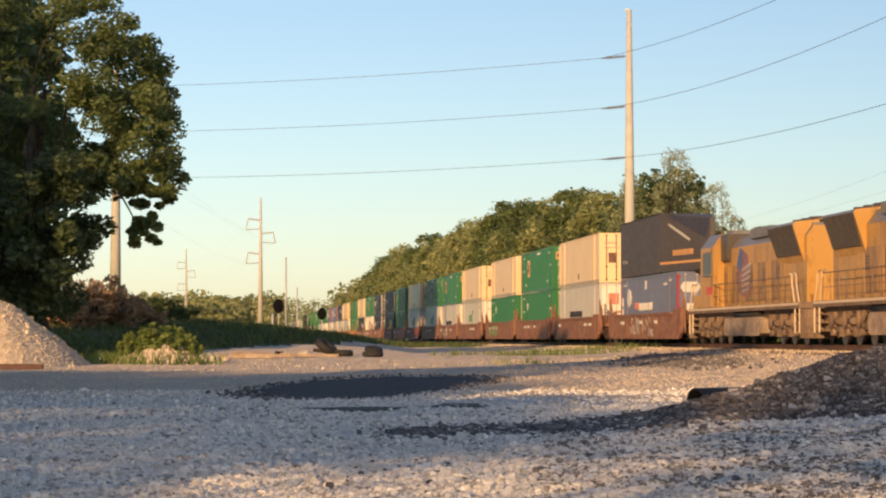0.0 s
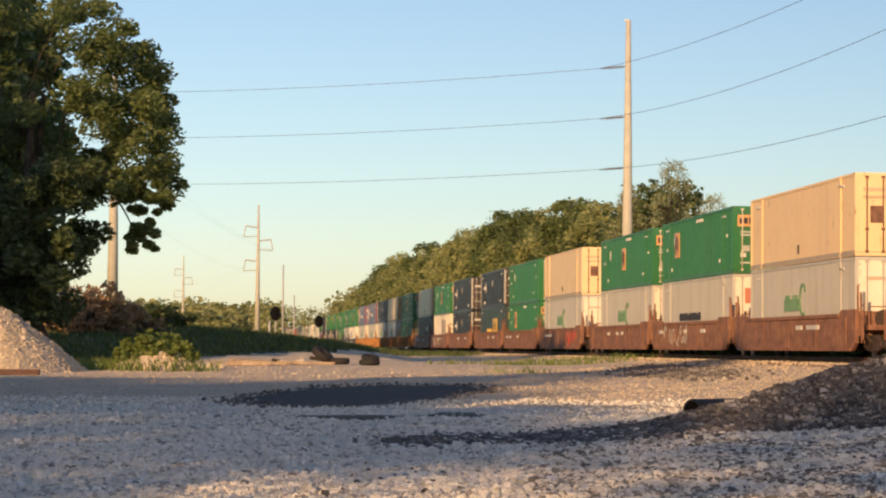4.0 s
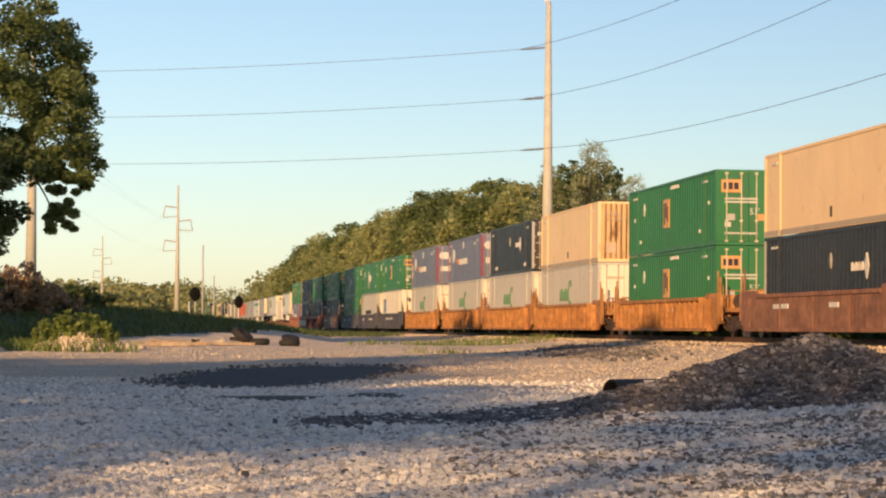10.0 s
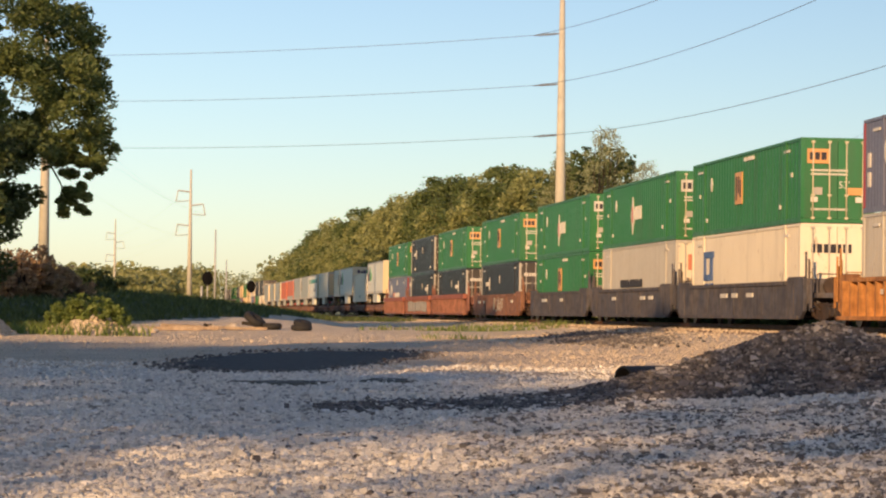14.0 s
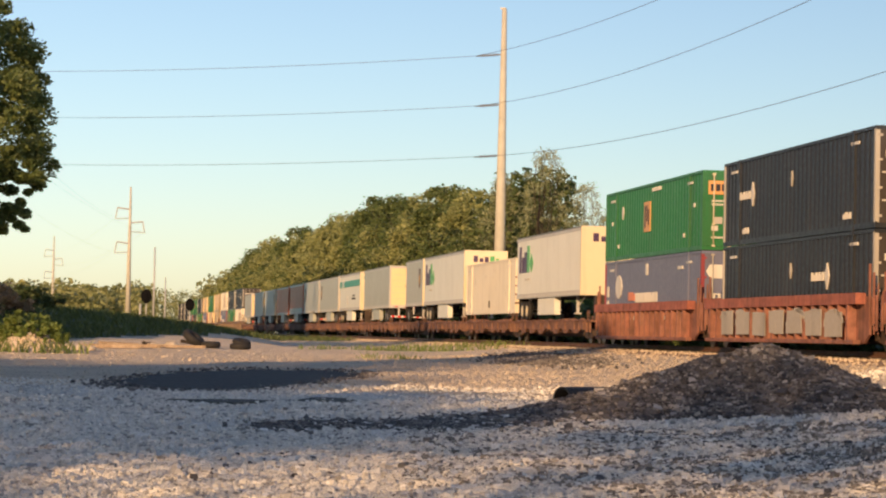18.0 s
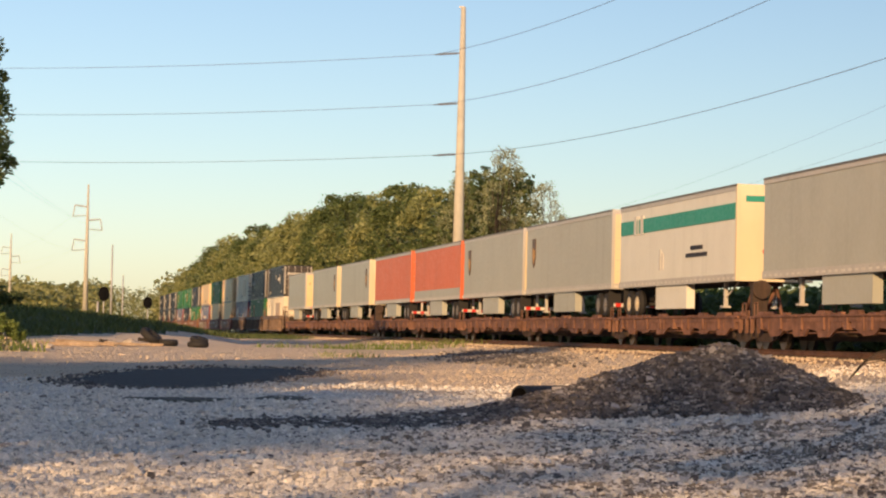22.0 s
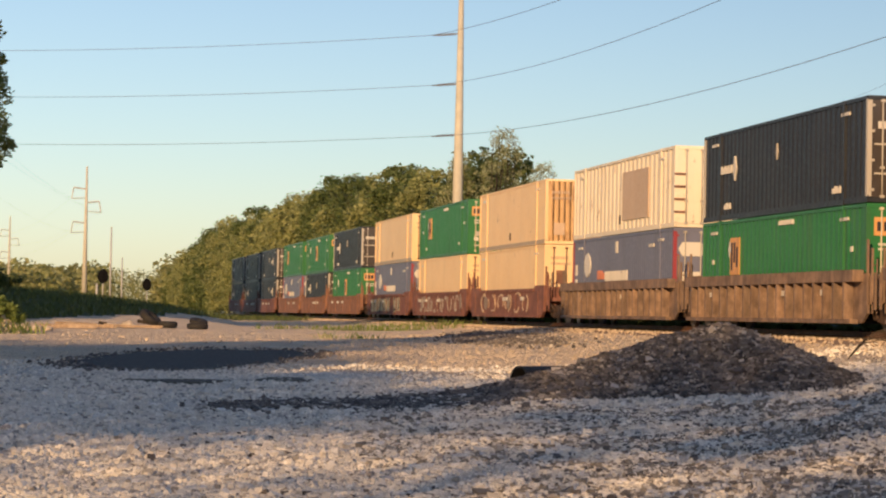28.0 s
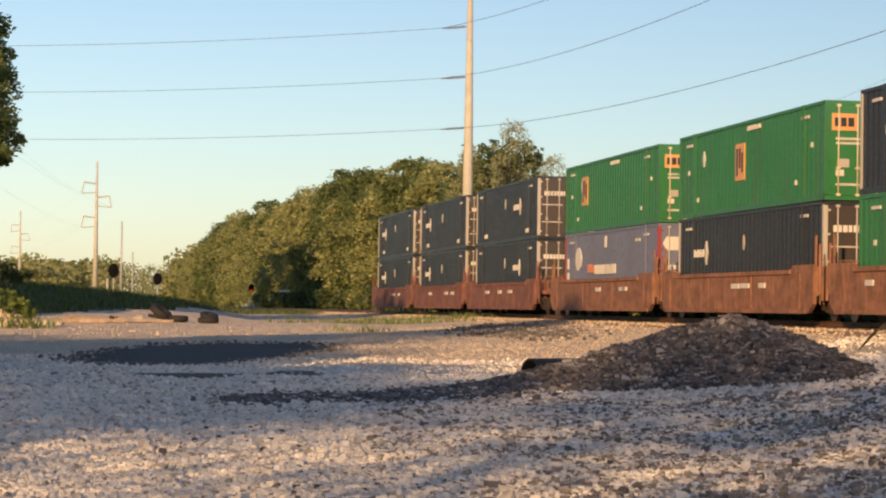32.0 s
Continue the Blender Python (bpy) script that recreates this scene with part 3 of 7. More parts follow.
def slate_box():
    c = container("slate purple shipping container with red posts and white lettering", PURPLE, ribs=(0.3, 0.01), trim=RED_TRIM, front=PURPLE)
    bm = bmesh.new()
    disc(bm, -5.4, 1.8, 0.55, 0.5, -WID / 2 - 0.014, -1.25, 9)
    part("emblem", bm, MARK_WHITE, c, "white round emblem")
    words_bar(c, FADED_RED, -3.6, -2.5, 1.2, 1.55, 31, "faded red lettering")
    words_bar(c, MARK_WHITE, -2.3, 1.3, 1.12, 1.5, 32, "white lettering")
    for x, z, w in ((-0.6, 2.2, 0.3), (4.6, 2.3, 0.7), (-7.6, 1.4, 0.25), (-7.6, 0.8, 0.25)):
        flat_sign(c, "stencil", MARK_WHITE, x, z, x + w, z + (0.45 if w < 0.5 else 0.12))
    bm = bmesh.new()
    for y in (-0.62, 0.62):
        vs = [(y - 0.5, 2.15), (y - 0.35, 2.4), (y + 0.35, 2.4), (y + 0.5, 2.15), (y + 0.35, 1.9), (y - 0.35, 1.9)]
        a = [bm.verts.new((LEN / 2 - 0.012, yy, zz)) for yy, zz in vs]
        b = [bm.verts.new((LEN / 2 + 0.014, yy, zz)) for yy, zz in vs]
        bm.faces.new(b)
        for i in range(6):
            bm.faces.new((a[i], a[(i + 1) % 6], b[(i + 1) % 6], b[i]))
    part("end_emblem", bm, MARK_WHITE, c, "white six-sided panels")
    for y in (-1.0, 0.25):
        end_sign(c, "placard", MARK_WHITE, y, 1.0, y + 0.7, 1.35)
    return c


def teal_box():
    c = container("dark teal shipping container with yellow emblem, in a well car", TEAL, posts=TEAL)
    part("emblem", boxes((0.6, -WID / 2 - 0.014, 0.9, 3.4, -1.25, 2.0)), MARK_YELLOW, c, "yellow emblem")
    words_bar(c, TEAL, 0.9, 3.0, 1.15, 1.75, 44)
    words_bar(c, MARK_YELLOW, -3.4, -0.2, 0.95, 1.2, 45)
    end_sign(c, "end_emblem", MARK_YELLOW, -0.95, 1.9, 0.1, 2.4)
    return c


def wedge_box():
    """A charcoal box whose front runs out into an arrow-shaped prow."""
    c = tagged(new("shipping_container"), "charcoal wedge-nosed container with pale stripe and orange lettering", "container", "containers on the train")
    h, fold, nose, drop = WID / 2, 3.6, 10.4, 0.42
    body = wall_body(LEN / 2 + fold, WID, 0.04, HIGH + 0.12, 0, 0)
    bmesh.ops.translate(body, verts=body.verts[:], vec=((fold - LEN / 2) / 2, 0, 0))
    part("body", body, CHARCOAL, c)
    bm = bmesh.new()
    low = [bm.verts.new(p) for p in ((fold, -h, 0.04), (nose, -0.12, 0.04), (nose, 0.12, 0.04), (fold, h, 0.04))]
    top = [bm.verts.new(p) for p in ((fold, -h, HIGH + 0.12), (nose, -0.12, HIGH - drop), (nose, 0.12, HIGH - drop), (fold, h, HIGH + 0.12))]
    for k in range(4):
        bm.faces.new((low[k], low[(k + 1) % 4], top[(k + 1) % 4], top[k]))
    bm.faces.new(top)
    bm.faces.new(low[::-1])
    part("prow", bm, CHARCOAL, c, "arrow-shaped charcoal prow")
    part("base_frame", boxes((-LEN / 2, -h + 0.02, 0.0, fold, -h + 0.12, 0.1), (-LEN / 2, h - 0.12, 0.0, fold, h - 0.02, 0.1), (fold, -0.5, -0.02, nose - 1.2, 0.5, 0.05)), DARK, c)
    for y in (-h - 0.01, h - 0.05):
        part("roof_rail", boxes((-LEN / 2, y, HIGH + 0.06, fold, y + 0.06, HIGH + 0.135)), DARK, c)

    def on_prow(outline, proud):
        bm = bmesh.new()
        run_x, run_y = nose - fold, h - 0.12
        size = math.hypot(run_x, run_y)
        nx, ny = run_y / size, -run_x / size
        rings = []
        for d in (-0.03, proud):
            rings.append([bm.verts.new((fold + u * run_x + nx * d, -h + u * run_y + ny * d, z)) for u, z in outline])
        bm.faces.new(rings[1])
        n = len(outline)
        for k in range(n):
            bm.faces.new((rings[0][k], rings[0][(k + 1) % n], rings[1][(k + 1) % n], rings[1][k]))
        return bm

    part("dark_panel", on_prow([(0.12, 2.9), (0.99, 2.42), (0.9, 1.55)], 0.012), painted("dark_violet_panel", (0.045, 0.038, 0.06), 0.1, rough=0.35), c, "glossy dark violet facet")
    part("stripe", on_prow([(0.17, 2.38), (0.2, 2.45), (0.62, 1.58), (0.6, 1.48)], 0.014), GREY, c, "pale diagonal stripe")
    rnd = random.Random(51)
    u = 0.27
    while u < 0.68:
        w = rnd.uniform(0.018, 0.035)
        part("letter", on_prow([(u, 0.82), (u + w, 0.82), (u + w + 0.006, 1.1), (u + 0.006, 1.1)], 0.014), ORANGE, c)
        u += w + 0.014
    part("orange_line", on_prow([(0.01, 0.42), (0.92, 0.42), (0.95, 0.54), (0.01, 0.54)], 0.014), ORANGE, c)
    for x in (-7.2, -6.4):
        flat_sign(c, "stencil", GREY, x, 0.8, x + 0.3, 0.95)
    return c


# ---------------------------------------------------------------- cars
def bogie(parent, x):
    """A two-axle truck under a car."""
    truck = new("bogie")
    truck.parent = parent
    bm = bmesh.new()
    for y in (-1.08, 0.98):
        prism(bm, [(-1.2, 0.34), (-1.2, 0.58), (-0.75, 0.62), (-0.45, 0.78), (0.45, 0.78), (0.75, 0.62), (1.2, 0.58), (1.2, 0.34), (0.95, 0.3), (0.45, 0.22), (-0.45, 0.22), (-0.95, 0.3)], y, y + 0.1)
        for wx in (-0.9, 0.9):
            cyl(bm, (wx, y - 0.05, 0.46), (wx, y + 0.15, 0.46), 0.14, n=10)
        for sx in (-0.16, 0, 0.16):
            cyl(bm, (sx, y + 0.05, 0.28), (sx, y + 0.05, 0.62), 0.06, n=8)
    box(bm, -0.2, -1.0, 0.5, 0.2, 1.0, 0.72)
    truck.location = (x, 0, 0)
    part("side_frame", bm, BOGIE_STEEL, truck)
    for wx in (-0.9, 0.9):
        bm = bmesh.new()
        for y in (-0.8, 0.69):
            cyl(bm, (wx, y, 0.42), (wx, y + 0.11, 0.42), 0.42, 0.42, 20)
            cyl(bm, (wx, y + (0.1 if y < 0 else -0.02), 0.42), (wx, y + (0.13 if y < 0 else 0.01), 0.42), 0.45, 0.45, 20)
        cyl(bm, (wx, -0.8, 0.42), (wx, 0.8, 0.42), 0.07, n=8)
        part("wheelset", bm, WHEEL_STEEL, truck)
    return truck


def graffiti(parent, material, x0, x1, z0, z1, y, seed, count=6, fill=None):
    """Sprayed strokes on a car side, not to be read."""
    rnd = random.Random(seed)
    bm = bmesh.new()
    step, high = (x1 - x0) / count, z1 - z0
    for i in range(count):
        cx, cz = x0 + step * (i + 0.5), (z0 + z1) / 2 + rnd.uniform(-0.06, 0.06) * high
        if rnd.random() < (0.9 if fill else 0.35):
            n = 4 if fill else 7
            prism(bm, [(cx + step * (rnd.uniform(0.5, 0.62) if fill else rnd.uniform(0.12, 0.45)) * math.cos((k + 0.5) * math.tau / n), cz + high * (rnd.uniform(0.55, 0.68) if fill else rnd.uniform(0.3, 0.48)) * math.sin((k + 0.5) * math.tau / n)) for k in range(n)], y - 0.002, y + 0.02, 1)
        for stroke in range(rnd.choice((2, 3, 4))):
            a0, turn = rnd.choice((0.6, 3.6)) + rnd.uniform(-0.8, 0.8), rnd.choice((-1, 1)) * rnd.uniform(0.7, 2.3)
            rx, rz = step * rnd.uniform(0.15, 0.5), high * rnd.uniform(0.3, 0.52)
            ox, w, lean = rnd.uniform(-0.2, 0.2) * step, rnd.uniform(0.025, 0.06), rnd.uniform(-0.1, 0.25)
            pts = []
            for k in range(9):
                a = a0 + turn * k / 8
                pts.append(Vector((cx + ox + rx * math.cos(a) + lean * rz * math.sin(a), cz + rz * math.sin(a))))
            for p, q in zip(pts, pts[1:]):
                d = q - p
                if d.length > 0.02:
                    n2 = Vector((-d.y, d.x)).normalized() * w
                    prism(bm, [p + n2, q + n2, q - n2, p - n2], y - 0.006, y + 0.02)
    return tagged(part("graffiti", bm, [material, fill or FADED_SPRAY], parent), "sprayed graffiti strokes", kind="stuff")


def well_car(label, paint, pitch, o, ribbed=False, chord=None, front_gap=0.75, rear_gap=0.75, spray=None, trucks=(True, False), seed=1):
    """A deep well between two end platforms. The front and rear gaps tell how far the sills end before the unit's ends."""
    thing = tagged(new("well_car"), label, "rail car", "well cars of the train")
    rnd = random.Random(seed)
    xf, xr = pitch / 2 - front_gap, -pitch / 2 + rear_gap
    top = 1.5 if chord is None else 1.42
    for y in (-1.5, 1.38):
        bm = bmesh.new()
        prism(bm, [(xr, 0.5), (xr + 0.45, 0.24), (xf - 0.45, 0.24), (xf, 0.5), (xf, top + 0.16), (xf - 1.9, top + 0.16), (xf - 2.2, top), (xr + 2.2, top), (xr + 1.9, top + 0.16), (xr, top + 0.16)], *((y, y + 0.12) if not ribbed else (y + 0.09, y + 0.16) if y < 0 else (y - 0.04, y + 0.03)))
        sill = part("side_sill", bm, paint, thing)
        out = y - 0.035 if y < 0 else y + 0.12
        part("top_chord", boxes((xr + 2.1, out - (0.15 if ribbed and y < 0 else 0.02), top - 0.1, xf - 2.1, out + (0.15 if ribbed and y < 0 else 0.06), top + 0.03)) if chord is None else boxes((xr + 0.4, out - 0.16, top - 0.06, xf - 0.4, out + 0.15, top + 0.26)), chord or paint, sill)
        part("bottom_chord", boxes((xr + 0.6, out - (0.15 if ribbed and y < 0 else 0.03), 0.22, xf - 0.6, out + 0.08, 0.34)), paint, sill)
        n = int((xf - xr - 2.4) / (0.82 if ribbed else 3.9))
        first = None
        for i in range(n + 1):
            x = xr + 1.2 + (xf - xr - 2.4) * i / n
            if first is None:
                first = part("rib", boxes((-0.06, out - 0.15 if y < 0 else out - 0.1, 0.33, 0.06, out + 0.14 if y < 0 else out + 0.18, top - 0.06)) if ribbed else boxes((-0.04, out + 0.01, 0.33, 0.04, out + 0.04, top - 0.09)), paint, sill, at=pose(x, 0, 0))
            else:
                again(first, sill, pose(x, 0, 0))
        if spray and y < 0:
            graffiti(sill, spray[0], xr + spray[1], xr + spray[2], 0.4, top - 0.15, out + (0.02 if not ribbed else -0.155), seed, spray[3] if len(spray) > 3 else 6, spray[4] if len(spray) > 4 else None)
    part("floor", boxes((xr + 1.2, -1.38, 0.28, xf - 1.2, 1.38, 0.36)), DARK, thing)
    for x, d in ((xf, 1), (xr, -1)):
        plat = part("end_platform", boxes((min(x, x + d * 0.62), -1.2, 0.95, max(x, x + d * 0.62), 1.2, 1.12), (min(x - d * 0.25, x), -1.38, 0.75, max(x - d * 0.25, x), 1.38, top + 0.1), (min(x, x + d * 0.75), -0.35, 0.55, max(x, x + d * 0.75), 0.35, 0.96)), paint, thing)
        bm = bmesh.new()
        for px in (0.08, 0.42):
            cyl(bm, (x + d * px, -1.3, 0.5), (x + d * px, -1.3, 2.15 if px < 0.3 else 1.95), 0.022, n=6)
        for z in (0.6, 0.9, 1.2, 1.5, 1.8):
            cyl(bm, (x + d * 0.08, -1.3, z), (x + d * 0.42, -1.3, z), 0.016, n=6)
        part("ladder", bm, paint, plat)
        for px, z0, z1, w in ((-0.06, 0.7, 2.5, 0.07), (0.3, 0.8, 2.25, 0.05), (0.55, 0.6, 1.6, 0.08)):
            part("end_post", boxes((x + d * px - w / 2, -1.42, z0, x + d * px + w / 2, -1.36, z1)), paint, plat)
        bm = bmesh.new()
        cyl(bm, (x + d * 0.05, -1.3, 1.0), (x + d * 0.7, -1.1, 0.5), 0.05, n=6)
        part("brake_gear", bm, BOGIE_STEEL, plat)
        bm = bmesh.new()
        tube(bm, [(x + d * 0.6, -0.5, 0.9), (x + d * 0.75, -0.55, 0.5), (x + d * 0.95, -0.5, 0.35), (x + d * 1.15, -0.5, 0.5)], 0.03)
        part("brake_hose", bm, BOGIE_STEEL, plat)
        bm = bmesh.new()
        tube(bm, [(x + d * 0.25, -1.1, 1.1), (x + d * 0.25, -1.1, 1.72), (x + d * 0.25, -1.07, 1.75), (x + d * 0.25, 1.07, 1.75), (x + d * 0.25, 1.1, 1.72), (x + d * 0.25, 1.1, 1.1)], 0.02)
        part("grab_rail", bm, paint, plat)
    for on, x in ((trucks[0], pitch / 2 - (0.0 if front_gap < 1 else 1.15)), (trucks[1], -pitch / 2 + (0.0 if rear_gap < 1 else 1.15))):
        if on:
            bogie(thing, x)
    if front_gap >= 1:
        part("coupler", boxes((pitch / 2 - 0.8, -0.12, 0.72, pitch / 2 + 0.3, 0.12, 0.98)), BOGIE_STEEL, thing)
        bm = bmesh.new()
        cyl(bm, (xf + 0.3, -0.6, 1.35), (xf + 0.42, -0.6, 1.35), 0.3, n=14)
        box(bm, xf + 0.05, -0.75, 0.95, xf + 0.28, -0.45, 1.4)
        part("brake_wheel", bm, BOGIE_STEEL, thing)
    for k in range(3):
        x = rnd.uniform(xr + 2, xf - 3)
        part("stencil_bar", boxes((x, -1.545, 1.0, x + rnd.uniform(0.5, 1.0), -1.5, 1.16)), MARK_WHITE, thing)
    return run(thing, o)


KINDS = {}


def stack(kind, o, level):
    """Put a container of that kind on the train."""
    if kind not in KINDS:
        KINDS[kind] = {"G": lambda: green_emblem(1), "L": lambda: green_emblem(3), "H": lambda: green_emblem(2), "g": lambda: green_emblem(0), "N": lambda: navy_box(-6.0), "n": lambda: navy_box(2.2), "C": lambda: cream_box("doors"),
                       "c": lambda: cream_box("front"), "R": lambda: cream_box("doors", True), "r": lambda: cream_box("front", True, False), "T": lambda: grey_box("green"), "B": lambda: grey_box("bars"), "W": white_blue, "P": slate_box, "K": teal_box, "X": wedge_box}[kind]()
        ob = KINDS[kind]
    else:
        ob = copy_thing(KINDS[kind], Matrix())
    return run(ob, o, {0: 0.60, 1: 3.53, 2: 1.46}[level])


WELL_ROWS = [
    # ends of the unit, upper and lower container, paint, ribbed, front and rear gap
    (-428.9, -404.2, "X", "P", "brown", 1.9, 1.9), (-404.2, -382.9, "C", "B", "brown", 1.9, 0.75), (-382.9, -363.2, "L", "g", "brown", 0.75, 0.75),
    (-363.2, -342.0, "C", "g", "brown", 0.75, 1.9), (-342.0, -320.4, "C", "T", "brown", 1.9, 0.75), (-320.4, -301.3, "L", "B", "brown", 0.75, 0.75),
    (-301.3, -280.0, "G", "T", "brown", 0.75, 1.9), (-280.0, -259.2, "C", "T", "brown", 1.9, 0.75), (-259.2, -239.0, "g", "L", "brown", 0.75, 0.75),
    (-239.0, -217.6, "N", "K", "brown", 0.75, 1.9), (-217.6, -196.2, "N", "N", "brown", 1.9, 0.75), (-196.2, -177.1, "G", "R", "brown", 0.75, 0.75),
    (-177.1, -156.1, "c", "n", "brown", 0.75, 1.9), (-156.1, -133.1, "G", "G", "orange", 1.9, 1.9), (-133.1, -112.0, "c", "T", "orange", 1.9, 0.75),
    (-112.0, -92.5, "n", "T", "orange", 0.75, 0.75), (-92.5, -71.4, "P", "T", "orange", 0.75, 1.9), (-71.4, -48.0, "P", "T", "orange", 1.9, 1.9),
    (-48.0, -26.4, "G", "W", "navy", 1.9, 0.75), (-26.4, -7.2, "H", "B", "navy", 0.75, 0.75), (-7.2, 12.9, "H", "G", "navy", 0.75, 1.9),
    (12.9, 37.0, "G", "N", "brown", 1.9, 1.9), (37.0, 58.8, "G", "n", "red", 1.9, 0.75), (58.8, 77.8, "N", "n", "red", 0.75, 0.75), (77.8, 97.2, "G", "P", "red", 0.75, 1.9),
    (331.3, 351.6, "n", "R", "grey", 1.9, 0.75), (351.6, 370.9, "N", "L", "grey", 0.75, 0.75), (370.9, 391.9, "R", "P", "grey", 0.75, 1.9),
    (391.9, 412.5, "c", "C", "maroon", 1.9, 0.75), (412.5, 432.2, "L", "C", "maroon", 0.75, 0.75), (432.2, 453.5, "C", "P", "maroon", 0.75, 1.9),
    (453.5, 475.4, "N", "G", "rust", 1.9, 0.75), (475.4, 494.2, "G", "N", "rust", 0.75, 0.75), (494.2, 514.8, "L", "P", "rust", 0.75, 1.9),
    (514.8, 535.6, "n", "n", "maroon2", 1.9, 0.75), (535.6, 554.6, "N", "N", "maroon2", 0.75, 0.75), (554.6, 575.0, "N", "N", "maroon2", 0.75, 1.9),
]
SPRAY_WHITE = painted("pale_spray_paint", (0.42, 0.38, 0.33), 0.5)
SPRAY_TAN = painted("yellow_tan_spray_paint", (0.34, 0.28, 0.17), 0.5)
SPRAYS = {0: (SPRAY_WHITE, 7, 14, 7), 3: (MARK_GREEN, 3, 8, 4), 5: (SPRAY_WHITE, 3, 9), 7: (MARK_RED, 12, 17, 5), 11: (SPRAY_WHITE, 4, 13, 7), 21: (SPRAY_WHITE, 9, 13.5, 5), 23: (SPRAY_WHITE, 2.5, 16, 7, SPRAY_WHITE), 29: (SPRAY_WHITE, 3, 17, 12), 30: (MARK_DARK, 2, 15, 9, SPRAY_TAN), 28: (TAN, 3, 15, 6)}
PAINTS = {"brown": (BROWN_SILL, False, None), "orange": (ORANGE_SILL, True, None), "navy": (NAVY_SILL, False, None), "red": (RED_SILL, True, RED_CHORD_LIT), "grey": (GREY_SILL, True, GREY_SILL),
          "maroon": (MAROON_SILL, False, None), "rust": (BROWN_SILL, False, None), "maroon2": (MAROON_SILL, False, None)}
WORDS = {"brown": "rusty brown steel well car", "orange": "orange-brown ribbed steel well car", "navy": "faded navy blue steel well car", "red": "red ribbed steel well car", "grey": "weathered grey-brown ribbed steel well car",
         "maroon": "dark red steel well car with graffiti", "rust": "rust-red smooth-sided steel well car", "maroon2": "maroon steel well car at the train's end"}


# how far ahead of its well's middle each pair of containers sits
AHEAD = [0.85, 0.85, 1.3, 1.6, 1.0, 1.15, 1.85, 0.6, 0.97, 1.9, 1.0, 1.4, 1.7, 1.1, 0.35, 0.9, 0.75, 0.75, 0.65, 1.25, 0.6, 0.55, 0.1, 1.1, 0.7,
         0.6, 0.75, 0.4, 0.4, 0.35, 1.05, 0.75, 1.3, 1.35, 1.0, 1.0, 1.0]


def make_wells():
    for i, (a, b, up, low, paint, fg, rg) in enumerate(WELL_ROWS):
        p, ribbed, chord = PAINTS[paint]
        mid = (a + b) / 2 + (fg - rg) * 0.5 - AHEAD[i]
        well_car(WORDS[paint] + " carrying two containers", p, b - a, (a + b) / 2 - 0.4, ribbed, chord, fg, rg, SPRAYS.get(i), (True, rg > 1), i + 1)
        stack(low, mid, 0)
        stack(up, mid, 1)


make_wells()


# ---------------------------------------------------------------- trailers on spine cars
TRAILER_WHITE = painted("white_trailer_paint", (0.76, 0.76, 0.69), 0.15)
TRAILER_GREY = painted("grey_trailer_paint", (0.43, 0.445, 0.4), 0.2)
TRAILER_RED = painted("orange_red_trailer_paint", (0.66, 0.16, 0.065), 0.2)
ALU = painted("dull_aluminium_rail", (0.5, 0.48, 0.45), 0.3, rough=0.35)
ROOF_SHADOW = painted("dark_roof_edge", (0.13, 0.115, 0.1), 0.4)
PALE_END = painted("pale_yellow_end_paint", (0.74, 0.63, 0.42), 0.2)
STRIPE_RED = mat("red_reflector", (0.6, 0.03, 0.02), 0.4)
SHIELD = painted("brown_shield_paint", (0.09, 0.045, 0.02), 0.1)
GOLD = painted("gold_paint", (0.55, 0.3, 0.07), 0.1)
TEAL_STRIPE = painted("teal_stripe_paint", (0.02, 0.3, 0.22), 0.15)
DECK_Z, BOX_Z0, BOX_Z1 = 1.06, 2.18, 5.32


def road_wheel(parent, x, y, out, paint=RIM):
    w = new("wheel")
    w.parent = parent
    w.location = (x, y, DECK_Z + 0.5)
    bm = bmesh.new()
    cyl(bm, (0, -0.13, 0), (0, 0.13, 0), 0.5, n=22)
    bmesh.ops.bevel(bm, geom=[e for e in bm.edges if len(e.link_faces) == 2 and any(len(f.verts) > 4 for f in e.link_faces)], offset=0.05, segments=2, affect="EDGES")
    part("tyre", bm, RUBBER, w)
    bm = bmesh.new()
    cyl(bm, (0, out * 0.12, 0), (0, out * 0.137, 0), 0.3, 0.27, 18)
    cyl(bm, (0, out * 0.13, 0), (0, out * 0.16, 0), 0.1, 0.08, 10)
    part("rim", bm, paint, w, "dusty wheel rim")


